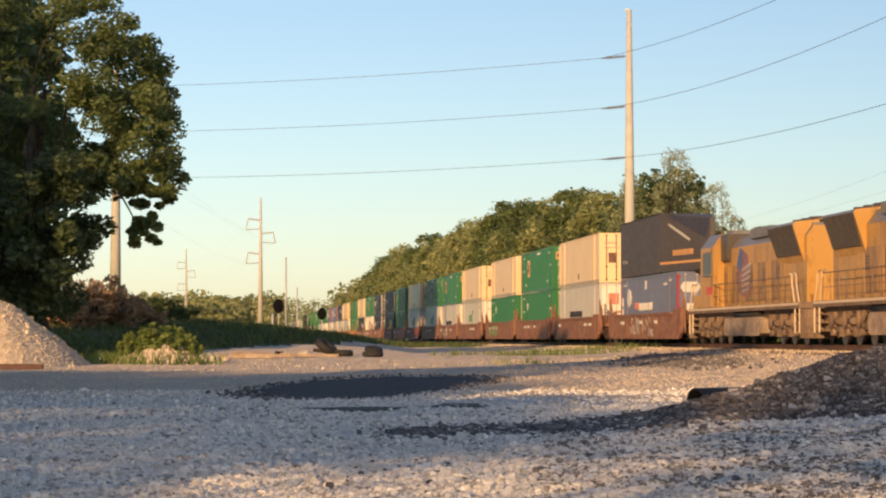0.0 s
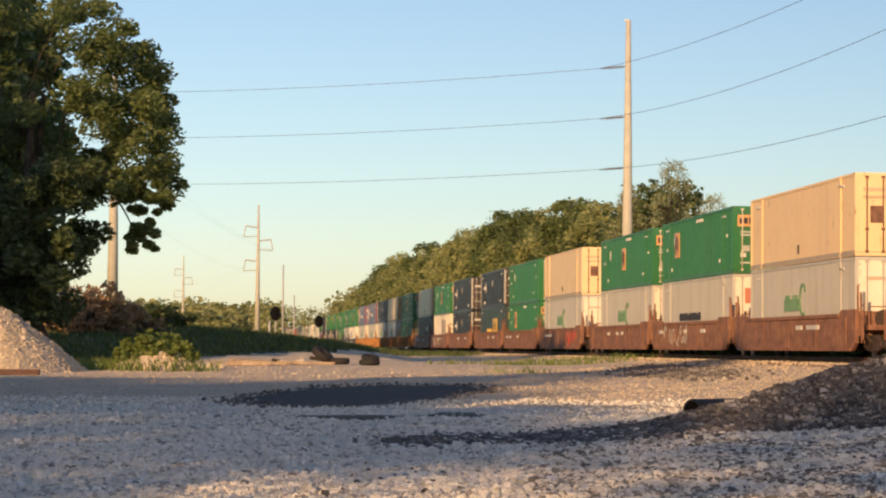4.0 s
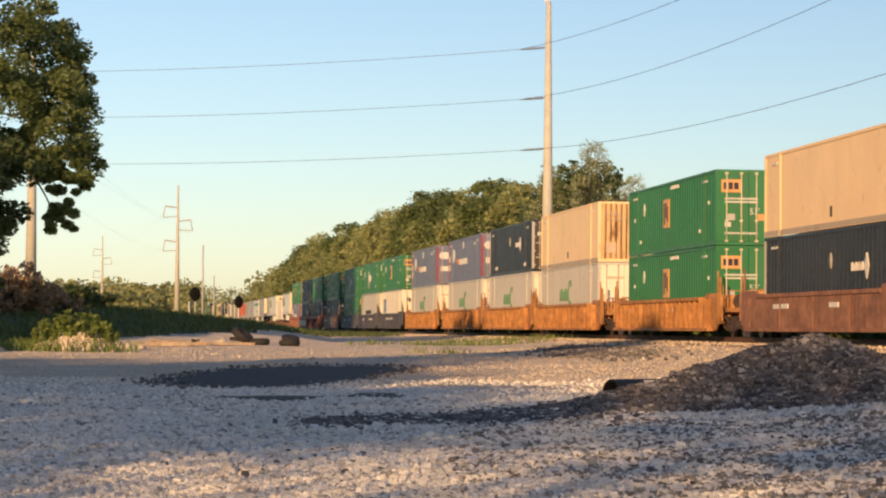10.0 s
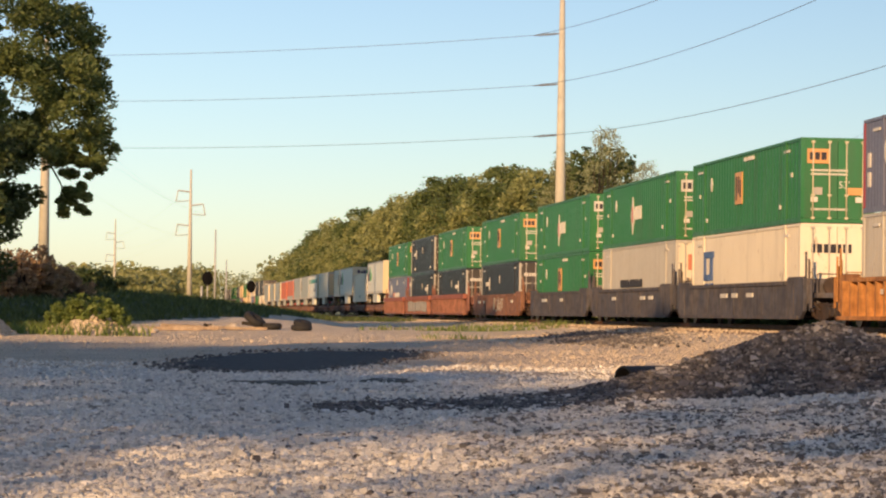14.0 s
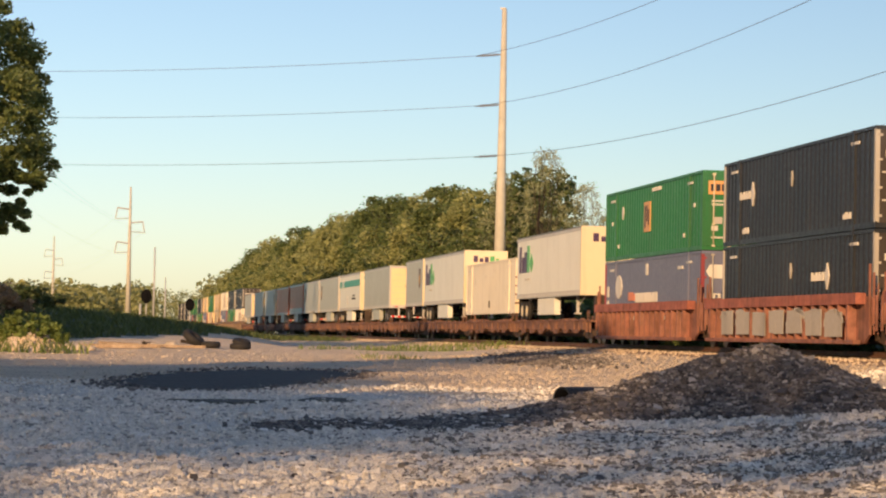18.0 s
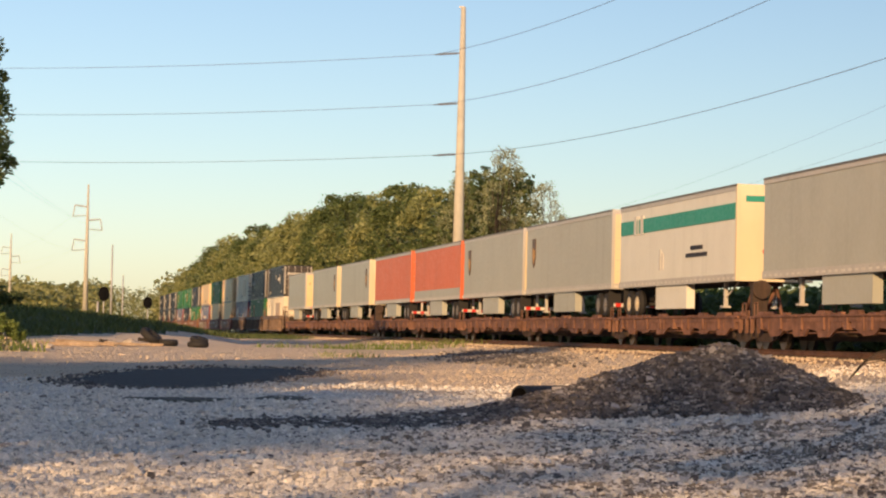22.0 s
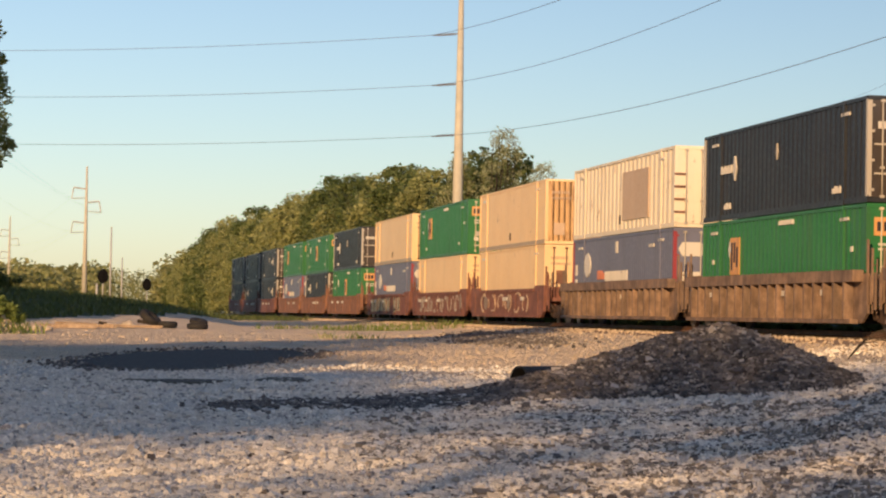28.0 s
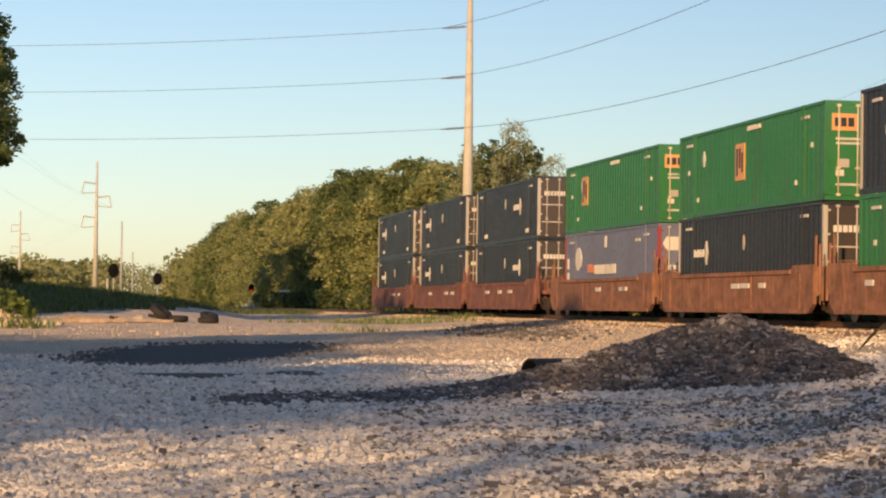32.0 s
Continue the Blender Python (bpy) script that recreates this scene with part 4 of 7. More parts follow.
def trailer(label, o0, o1, side, end, mark="", backward=False, skirt=None, stripes=True):
    """A road trailer; its front end leads unless it rides backward."""
    L = o1 - o0
    t = tagged(new("semi_trailer"), label, "trailer", "trailers on the train")
    x0, x1, h = -L / 2, L / 2, 1.29
    f = -1 if backward else 1
    part("box_body", wall_body(L - 0.1, 2 * h - 0.03, BOX_Z0 + 0.2, BOX_Z1 - 0.04, 0.6 if side is TRAILER_RED else 0, 0.012), side, t)
    part("roof", boxes((x0 + 0.03, -h + 0.03, BOX_Z1 - 0.05, x1 - 0.03, h - 0.03, BOX_Z1)), ALU, t)
    for y in (-h - 0.01, h - 0.05):
        part("lower_rail", boxes((x0, y, BOX_Z0, x1, y + 0.06, BOX_Z0 + 0.24)), ALU, t)
        part("upper_rail", boxes((x0, y, BOX_Z1 - 0.2, x1, y + 0.06, BOX_Z1 - 0.07)), ALU, t)
        # a dark strip that paints the roof's shadow line onto the side
        part("roof_edge", boxes((x0, y - 0.006, BOX_Z1 - 0.068, x1, y + 0.066, BOX_Z1 + 0.006)), ROOF_SHADOW, t)
    if skirt:
        part("skirt_panel", boxes((x0 + 0.1, -h - 0.015, BOX_Z0 + 0.2, x1 - 0.1, -h + 0.03, BOX_Z0 + 0.62)), skirt, t, "grey lower panel")
    part("floor", boxes((x0 + 0.05, -h + 0.06, BOX_Z0, x1 - 0.05, h - 0.06, BOX_Z0 + 0.15)), DARK, t)
    part("end_wall", boxes((x1 - 0.06, -h, BOX_Z0, x1 + 0.01, h, BOX_Z1 - 0.01)), end, t)
    for y in (-h - 0.012, h - 0.11):
        part("corner_post", boxes((x1 - 0.13, y, BOX_Z0, x1 + 0.025, y + 0.122, BOX_Z1 + 0.004)), end if not backward or end is TRAILER_RED else ALU, t)
    n = int(L / 0.55)
    first = None
    for i in range(n):
        x = x0 + (i + 0.3) * L / n
        if first is None:
            first = part("reflector_strip", boxes((0, -h - 0.018, BOX_Z0 + 0.07, 0.26, -h, BOX_Z0 + 0.14)), MARK_WHITE, t, at=pose(x, 0, 0))
        else:
            again(first, t, pose(x, 0, 0))
    if backward:
        part("door_header", boxes((x1 + 0.008, -h + 0.02, BOX_Z1 - 0.18, x1 + 0.04, h - 0.02, BOX_Z1)), end if end is TRAILER_RED else ALU, t)
        part("door_sill", boxes((x1 + 0.008, -h + 0.02, BOX_Z0, x1 + 0.04, h - 0.02, BOX_Z0 + 0.22)), end if end is TRAILER_RED else ALU, t)
        end_d = part("roll_door", boxes((x1 + 0.005, -h + 0.16, BOX_Z0 + 0.25, x1 + 0.02, h - 0.16, BOX_Z1 - 0.2)), end, t)
        for k in range(1, 6):
            z = BOX_Z0 + 0.25 + k * 0.44
            part("panel_joint", boxes((x1 + 0.012, -h + 0.17, z, x1 + 0.026, h - 0.17, z + 0.015)), ALU, end_d)
        for k in range(7):
            part("reflector", boxes((x1 + 0.035, -1.2 + k * 0.36, BOX_Z0 + 0.06, x1 + 0.046, -1.03 + k * 0.36, BOX_Z0 + 0.14)), MARK_RED if k % 2 else MARK_WHITE, t)
        bumper = part("bumper", boxes((x1 - 0.12, -1.15, DECK_Z + 0.42, x1 - 0.02, 1.15, DECK_Z + 0.56), (x1 - 0.12, -0.6, DECK_Z + 0.5, x1 - 0.04, -0.5, BOX_Z0), (x1 - 0.12, 0.5, DECK_Z + 0.5, x1 - 0.04, 0.6, BOX_Z0)), MARK_WHITE, t, "red and white bumper bar")
        for k in range(5):
            part("red_band", boxes((x1 - 0.125, -1.1 + k * 0.46, DECK_Z + 0.425, x1 - 0.015, -0.87 + k * 0.46, DECK_Z + 0.565)), STRIPE_RED, bumper)
    # running gear
    gear_x = f * (L / 2 - 2.6)
    axle_x = -f * (L / 2 - 1.9) if L > 10 else -f * (L / 2 - 1.2)
    for dx in ((-0.62, 0.62) if L > 10 else (0,)):
        for y, out in ((-1.08, -1), (1.08, 1)):
            road_wheel(t, axle_x + dx, y, out, PALE_END if side is TRAILER_WHITE else RIM)
        bm = bmesh.new()
        cyl(bm, (axle_x + dx, -1.0, DECK_Z + 0.5), (axle_x + dx, 1.0, DECK_Z + 0.5), 0.07, n=8)
        part("axle", bm, DARK, t)
    part("slider_frame", boxes((axle_x - 1.3, -0.6, DECK_Z + 0.62, axle_x + 1.3, -0.45, BOX_Z0), (axle_x - 1.3, 0.45, DECK_Z + 0.62, axle_x + 1.3, 0.6, BOX_Z0)), DARK, t)
    part("mud_flap", boxes((axle_x - f * 1.35, -1.25, DECK_Z + 0.3, axle_x - f * 1.35 + 0.02, -0.75, BOX_Z0)), RUBBER, t)
    for y in (-0.85, 0.85):
        bm = boxes((gear_x - 0.07, y - 0.06, DECK_Z + 0.35, gear_x + 0.07, y + 0.06, BOX_Z0), (gear_x - 0.16, y - 0.14, DECK_Z + 0.28, gear_x + 0.16, y + 0.14, DECK_Z + 0.35))
        cyl(bm, (gear_x, y, DECK_Z + 0.6), (gear_x + f * 0.9, y * 0.8, BOX_Z0), 0.03, n=6)
        part("landing_leg", bm, ALU, t)
    if L > 10:
        part("side_box", boxes((-2.6, -1.2, DECK_Z + 0.28, 1.6, -0.9, BOX_Z0 + 0.02)), side if side is not TRAILER_RED else TRAILER_GREY, t, "flat box under the floor")
    # marks
    S = -h - 0.016
    if mark == "shapes":
        xs = -L / 2 + 0.7
        for dx, w, z1 in ((0.0, 0.5, 4.85), (0.75, 0.5, 4.3), (1.4, 0.58, 4.55)):
            part("dark_shape", boxes((xs + dx, S, 3.5, xs + dx + w, -1.25, z1)), MARK_PURPLE, t, "dark purple shape")
        part("green_shape", boxes((xs + 2.12, S, 3.5, xs + 2.72, -1.25, 4.85)), MARK_GREEN, t, "green shape")
        bm = bmesh.new()
        prism(bm, [(xs + 2.85, 3.95), (xs + 3.3, 3.5), (xs + 3.75, 3.95), (xs + 3.3, 4.4)], S, -1.25)
        part("green_shape", bm, MARK_GREEN, t, "green diamond shape")
        for y, w, z1 in ((-0.75, 0.26, 5.0), (-0.38, 0.22, 4.86), (-0.08, 0.24, 4.94)):
            part("end_shape", boxes((x1, y, 4.62, x1 + 0.022, y + w, z1)), MARK_PURPLE, t)
        for y, w, z1 in ((0.25, 0.27, 5.0), (0.6, 0.18, 4.86)):
            part("end_shape", boxes((x1, y, 4.62, x1 + 0.022, y + w, z1)), MARK_GREEN, t)
        bm = bmesh.new()
        rnd = random.Random(6)
        x = xs + 1.6
        while x < xs + 2.9:
            w = rnd.uniform(0.08, 0.2)
            box(bm, x, S, 3.1, x + w, -1.25, 3.2)
            x += w + 0.05
        part("small_letters", bm, GREY, t)
    if mark == "shield":
        xs = x1 - 1.7 if not backward else x0 + 1.7
        bm = bmesh.new()
        prism(bm, [(xs - 0.34, 4.7), (xs + 0.34, 4.7), (xs + 0.34, 3.85), (xs + 0.22, 3.55), (xs, 3.38), (xs - 0.22, 3.55), (xs - 0.34, 3.85)], S, -1.25)
        emblem = part("shield_emblem", bm, SHIELD, t, "brown shield emblem")
        bm = bmesh.new()
        prism(bm, [(xs - 0.25, 4.3), (xs + 0.25, 4.15), (xs + 0.25, 3.88), (xs, 3.55), (xs - 0.25, 3.88)], S - 0.006, -1.25)
        part("gold_field", bm, GOLD, emblem)
    if mark == "band":
        part("teal_band", boxes((x0 + 0.15, S, 4.2, x1 - 0.15, -1.25, 4.72)), TEAL_STRIPE, t, "teal stripe")
        part("band_letters", boxes((x0 + 2.2, S - 0.006, 4.15, x0 + 2.6, -1.25, 4.85), (x0 + 2.75, S - 0.006, 4.15, x0 + 2.95, -1.25, 4.85), (x0 + 3.2, S - 0.006, 4.15, x0 + 3.6, -1.25, 4.85)), MARK_WHITE, t)
        rnd = random.Random(3)
        bm = bmesh.new()
        for z, a, b in ((3.35, 10.2, 11.6), (3.1, 9.6, 12.2)):
            x = x0 + a
            while x < x0 + b:
                w = rnd.uniform(0.12, 0.3)
                box(bm, x, S, z, x + w, -1.25, z + 0.14)
                x += w + 0.06
        part("small_letters", bm, MARK_DARK, t)
        part("grey_figure", boxes((x0 + 6.0, S, 2.75, x0 + 6.15, -1.25, 3.5), (x0 + 6.35, S, 2.75, x0 + 6.5, -1.25, 3.35)), ALU, t)
        part("end_band", boxes((x1, -1.0, 4.75, x1 + 0.02, -0.2, 4.95)), TEAL_STRIPE, t)
        bm = bmesh.new()
        prism(bm, [(0.42 * math.cos(k * math.tau / 14), 3.15 + 0.22 * math.sin(k * math.tau / 14)) for k in range(14)], x1 - 0.01, x1 + 0.022)
        bmesh.ops.rotate(bm, verts=bm.verts[:], cent=(0, 0, 0), matrix=Matrix.Rotation(radians(-90), 3, "Z"))
        part("round_sign", bm, MARK_RED, t)
    if mark == "plain":
        part("orange_placard", boxes((x1 + 0.02, 0.35, 2.75, x1 + 0.032, 0.95, 3.0)), GOLD, t)
    return run(t, (o0 + o1) / 2)


def jagged(rnd, xa, xb, top, low, teeth):
    """Outline of a girder web with a stepped, cut-away lower edge."""
    pts = [(xa, top), (xa, top - 0.16)]
    x = xa + rnd.uniform(0.3, 0.7)
    pts.append((x, top - rnd.uniform(0.18, 0.24)))
    step = (xb - xa - 2.0) / teeth
    for k in range(teeth):
        x0 = xa + 1.0 + k * step
        deep = low + rnd.uniform(0, 0.1)
        if k % 2 == 0:
            pts += [(x0, deep), (x0 + step * rnd.uniform(0.75, 0.92), deep + rnd.uniform(-0.02, 0.05))]
        else:
            rise = top - rnd.uniform(0.18, 0.3)
            pts += [(x0 + step * 0.12, rise), (x0 + step * rnd.uniform(0.45, 0.7), rise - 0.02), (x0 + step * 0.9, deep + 0.16)]
    pts += [(xb - 0.5, top - 0.22), (xb, top - 0.16), (xb, top)]
    return pts


def spine_car(a, b, first, last, seed):
    """One platform of an articulated spine car."""
    rnd = random.Random(900 + seed)
    t = tagged(new("spine_car"), "rusty brown steel spine car under a road trailer", "rail car", "spine cars of the train")
    L = b - a
    # the sill behind is coloured very dark, so the girder gaps read as shade
    part("centre_sill", boxes((-L / 2 + 0.5, -0.42, 0.42, L / 2 - 0.5, 0.42, 0.98), (-L / 2 + 2.4, -0.36, 0.3, L / 2 - 2.4, 0.36, 0.42)), BOGIE_STEEL, t)
    for y in (-1.32, 1.24):
        s = 1 if y < 0 else -1
        part("side_sill", boxes((-L / 2 + 1.0, y, 0.84, L / 2 - 1.0, y + 0.08, 1.04), (-L / 2 + 1.0, y - 0.05 * s if s > 0 else y, 1.0, L / 2 - 1.0, y + 0.13, 1.05)), RUST, t)
        for xa, xb in ((-L / 2 + 1.4, -0.35), (0.35, L / 2 - 1.4)):
            bm = bmesh.new()
            prism(bm, jagged(rnd, xa, xb, 0.86, 0.36, 5), y + 0.02, y + 0.09)
            side = part("side_girder", bm, RUST, t, "cut-away rusty girder web")
            for k in range(3):
                x = xa + 1.0 + k * (xb - xa - 2.0) / 2 + rnd.uniform(-0.3, 0.3)
                part("gusset", boxes((x - 0.04, y - 0.015 if s > 0 else y + 0.02, 0.6, x + 0.04, y + 0.1 if s > 0 else y + 0.16, 0.98)), RUST, side)
    for k in range(9):
        x = -L / 2 + 1.4 + k * (L - 2.8) / 8
        part("cross_bearer", boxes((x - 0.14, -1.36, 0.62, x + 0.14, 1.36, 0.97)), RUST, t)
    for x in (-L / 2 + 3.0, L / 2 - 3.0):
        part("wheel_deck", boxes((x - 2.1, -1.38, 0.985, x + 2.1, -0.6, 1.055), (x - 2.1, 0.6, 0.985, x + 2.1, 1.38, 1.055)), RUST, t)
    # pedestals, chocks and brackets along the deck edge
    x = -L / 2 + 1.1
    while x < L / 2 - 1.2:
        w, hh = rnd.uniform(0.3, 1.1), rnd.choice((0.03, 0.05, 0.08, 0.12))
        bm = bmesh.new()
        prism(bm, [(x, 1.045), (x + w, 1.045), (x + w * rnd.uniform(0.6, 1), 1.045 + hh), (x + w * rnd.uniform(0, 0.3), 1.045 + hh)], -1.34, -1.34 + rnd.uniform(0.08, 0.3))
        part("deck_bracket", bm, RUST, t)
        x += w + rnd.uniform(0.1, 0.7)
    bm = boxes((L / 2 - 3.4, -0.5, 1.0, L / 2 - 2.6, 0.5, 1.25))
    for y in (-0.35, 0.35):
        cyl(bm, (L / 2 - 3.3, y, 1.2), (L / 2 - 2.3, y, 2.1), 0.07, n=8)
        cyl(bm, (L / 2 - 1.6, y, 1.05), (L / 2 - 2.3, y, 2.1), 0.06, n=8)
    box(bm, L / 2 - 2.7, -0.5, 2.05, L / 2 - 2.0, 0.5, 2.17)
    part("hitch", bm, RUST, t, "trailer hitch stand")
    for xx, r, n in ((-1.6, 0.2, 1.3), (0.8, 0.16, 0.9)):
        bm = bmesh.new()
        cyl(bm, (xx, -0.85, 0.62), (xx + n, -0.85, 0.62), r, n=12)
        part("air_reservoir", bm, BOGIE_STEEL, t)
    bm = bmesh.new()
    tube(bm, [(-L / 2 + 1.2, -1.2, 0.6), (-L / 4, -1.2, 0.5), (0, -1.2, 0.56), (L / 4, -1.2, 0.5), (L / 2 - 1.2, -1.2, 0.62)], 0.025)
    part("brake_pipe", bm, RUST, t)
    for x in (-L / 2 + 0.6, L / 2 - 0.6):
        part("end_platform", boxes((x - 0.55, -1.3, 0.96, x + 0.55, 1.3, 1.03), (x - 0.4, -1.3, 0.5, x - 0.3, -1.2, 0.96), (x + 0.3, -1.3, 0.5, x + 0.4, -1.2, 0.96)), RUST, t)
        for y in (-1.28, 1.28):
            bm = bmesh.new()
            tube(bm, [(x, y, 0.6), (x, y, 1.42), (x + 0.03, y, 1.45), (x + 0.32, y, 1.45), (x + 0.35, y, 1.42), (x + 0.35, y, 0.6)], 0.02)
            part("grab_rail", bm, RUST, t)
    bogie(t, L / 2 - (1.2 if first else 0))
    if last:
        bogie(t, -L / 2 + 1.2)
    if first:
        bm = bmesh.new()
        cyl(bm, (L / 2 - 0.6, -0.7, 1.9), (L / 2 - 0.45, -0.7, 1.9), 0.3, n=14)
        box(bm, L / 2 - 0.9, -0.95, 1.0, L / 2 - 0.65, -0.45, 2.1)
        part("brake_wheel", bm, BOGIE_STEEL, t)
    return run(t, (a + b) / 2)


def make_spines():
    ends = [97.2, 116.2, 132.6, 150.0, 166.9, 185.6, 203.4, 221.2, 238.0, 255.3, 273.2, 291.8, 312.0, 331.3]
    for i, (a, b) in enumerate(zip(ends, ends[1:])):
        spine_car(a, b, i in (0, 5, 10), i in (4, 9, 12), i)
    trailer("white road trailer with purple and green shapes", 99.4, 115.5, TRAILER_WHITE, PALE_END, "shapes")
    stack("r", 124.0, 2)
    trailer("white road trailer with purple and green shapes", 133.0, 149.7, TRAILER_WHITE, PALE_END, "shapes")
    trailer("short grey road trailer with brown shield", 150.4, 158.9, TRAILER_GREY, PALE_END, "shield")
    trailer("pale grey road trailer riding backward, closed roll door", 168.0, 184.2, TRAILER_GREY, CREAM, "plain", True)
    trailer("white road trailer with a teal stripe", 187.0, 202.7, TRAILER_WHITE, PALE_END, "band")
    trailer("grey road trailer with brown shield, riding backward", 204.0, 220.8, TRAILER_GREY, PALE_END, "shield", True)
    trailer("grey road trailer with brown shield, riding backward", 221.6, 237.4, TRAILER_GREY, PALE_END, "shield", True)
    trailer("orange-red road trailer with grey lower panel", 238.4, 254.3, TRAILER_RED, TRAILER_RED, "", True, TRAILER_GREY)
    trailer("orange-red ribbed road trailer, riding backward", 256.0, 271.8, TRAILER_RED, TRAILER_RED, "", True)
    trailer("grey road trailer with brown shield", 274.7, 290.5, TRAILER_GREY, PALE_END, "shield")
    trailer("grey road trailer with brown shield", 293.0, 309.4, TRAILER_GREY, PALE_END, "shield")
    trailer("pale grey road trailer riding backward, closed roll door", 315.2, 328.9, TRAILER_GREY, CREAM, "plain", True)


make_spines()

# ---------------------------------------------------------------- locomotives
LOCO_YELLOW = painted("grimy_yellow_loco_paint", (0.5, 0.27, 0.062), 1.0, 0.28, dark=(0.12, 0.068, 0.036))
LOCO_DIRTY = painted("sooty_ochre_loco_paint", (0.3, 0.165, 0.055), 1.0, 0.4, dark=(0.09, 0.055, 0.032))
LOCO_GREY = painted("grimy_grey_loco_paint", (0.17, 0.155, 0.14), 0.5)
LOCO_DARK = painted("sooty_radiator_panel", (0.075, 0.06, 0.045), 0.4)
LOCO_FRAME = rusty("dusty_truck_steel", (0.22, 0.16, 0.115), (0.32, 0.23, 0.16))
LOCO_TANK = rusty("dusty_fuel_tank_paint", (0.42, 0.33, 0.25), (0.5, 0.4, 0.3))
STAIR_PAINT = painted("pale_stair_rail_paint", (0.68, 0.52, 0.34), 0.3)
GLASS = mat("dark_cab_glass", (0.012, 0.012, 0.014), 0.3)


def locomotive(o, cab_leads):
    t = tagged(new("diesel_locomotive"), "grimy yellow and grey diesel locomotive with handrails", "locomotive", "locomotives of the train")
    f = 1 if cab_leads else -1

    def fb(x0, y0, z0, x1, y1, z1):
        return (min(f * x0, f * x1), y0, z0, max(f * x0, f * x1), y1, z1)

    def fp(bm, pts, y0, y1):
        prism(bm, [(f * x, z) for x, z in pts], y0, y1)

    part("underframe", boxes(fb(-10.6, -1.55, 1.38, 10.6, 1.55, 1.62), fb(-9.8, -1.2, 1.15, 9.8, 1.2, 1.38)), LOCO_FRAME, t, "brown dusty underframe")
    bm = bmesh.new()
    fp(bm, [(-3.6, 0.45), (-3.3, 0.35), (3.1, 0.35), (3.4, 0.45), (3.4, 1.0), (3.2, 1.12), (-3.4, 1.12), (-3.6, 1.0)], -1.42, 1.42)
    tank = part("fuel_tank", bm, LOCO_TANK, t, "dusty grey-brown fuel tank")
    for y in (-1.25, 1.25):
        bm = bmesh.new()
        cyl(bm, (f * -3.2, y, 1.22), (f * 1.4, y, 1.22), 0.2, n=12)
        part("air_tank", bm, DARK, tank)
    # hood with doors; its roof edges are chamfered
    bm = bmesh.new()
    outline = [(-1.0, 1.62), (1.0, 1.62), (1.0, 4.05), (0.72, 4.4), (-0.72, 4.4), (-1.0, 4.05)]
    a = [bm.verts.new((f * -9.7, y, z)) for y, z in outline]
    b = [bm.verts.new((f * 5.2, y, z)) for y, z in outline]
    for k in range(6):
        bm.faces.new((a[k], a[(k + 1) % 6], b[(k + 1) % 6], b[k])).material_index = 1 if k in (2, 3, 4) else 0
    bm.faces.new(a)
    bm.faces.new(b[::-1])
    hood = part("long_hood", bm, [LOCO_YELLOW, LOCO_GREY], t)
    for k in range(14):
        x = -6.2 + k * 0.82
        door = part("hood_door", boxes(fb(x, -1.022, 1.8, x + 0.74, 1.022, 3.35)), LOCO_DIRTY if k % 3 else LOCO_YELLOW, hood)
        if k % 3 == 1:
            part("louvre", boxes(*[fb(x + 0.1, -1.034, 2.6 + j * 0.11, x + 0.64, -1.02, 2.65 + j * 0.11) for j in range(5)]), LOCO_DARK, door)
    part("roof", boxes(fb(-9.5, -0.7, 4.39, 5.2, 0.7, 4.5)), LOCO_GREY, t)
    # flared radiator wings at the hood's far end
    for y in (-1, 1):
        bm = bmesh.new()
        rings = []
        for x in (-9.3, -5.2):
            rings.append([bm.verts.new((f * x, y * yy, z)) for yy, z in ((0.98, 3.1), (1.46, 4.42), (1.4, 4.52), (0.4, 4.62), (0.4, 3.1))])
        for k in range(5):
            bm.faces.new((rings[0][k], rings[0][(k + 1) % 5], rings[1][(k + 1) % 5], rings[1][k])).material_index = 1 if k in (1, 2) else 0
        bm.faces.new(rings[0])
        bm.faces.new(rings[1][::-1])
        wing = part("radiator_wing", bm, [LOCO_YELLOW, LOCO_GREY], t, "flared radiator housing")
        bm = bmesh.new()
        corners = [(-9.15, 1.12, 3.42), (-5.42, 1.12, 3.42), (-5.22, 1.47, 4.42), (-9.28, 1.47, 4.42)]
        lo = [bm.verts.new((f * x, y * (q - 0.03), z)) for x, q, z in corners]
        hi = [bm.verts.new((f * x, y * (q + 0.035), z)) for x, q, z in corners]
        bm.faces.new(hi)
        for k in range(4):
            bm.faces.new((lo[k], lo[(k + 1) % 4], hi[(k + 1) % 4], hi[k]))
        screen = part("radiator_screen", bm, LOCO_DARK, wing, "slanted dark radiator screen")
        for x in (-8.2, -7.2, -6.3):
            bm = bmesh.new()
            cyl(bm, (f * x, y * 1.14, 3.44), (f * (x - 0.05), y * 1.51, 4.4), 0.02, n=6)
            part("screen_bar", bm, LOCO_DARK, screen)
    part("inlet_box", boxes(fb(3.7, -1.2, 3.6, 5.0, 1.2, 4.62)), LOCO_DARK, t, "dark air inlet box")
    for k in range(3):
        bm = bmesh.new()
        cyl(bm, (f * (-8.4 + k * 1.3), 0, 4.55), (f * (-8.4 + k * 1.3), 0, 4.74), 0.58, n=16)
        part("roof_fan", bm, LOCO_DARK, t)
    part("dynamic_brake_box", boxes(fb(-3.6, -0.95, 4.3, 0.2, 0.95, 4.66)), LOCO_GREY, t)
    part("exhaust", boxes(fb(0.9, -0.4, 4.45, 2.0, 0.4, 4.8)), LOCO_DARK, t)
    # cab with sloped roof edges
    bm = bmesh.new()
    outline = [(-1.52, 1.62), (1.52, 1.62), (1.52, 4.15), (1.1, 4.68), (-1.1, 4.68), (-1.52, 4.15)]
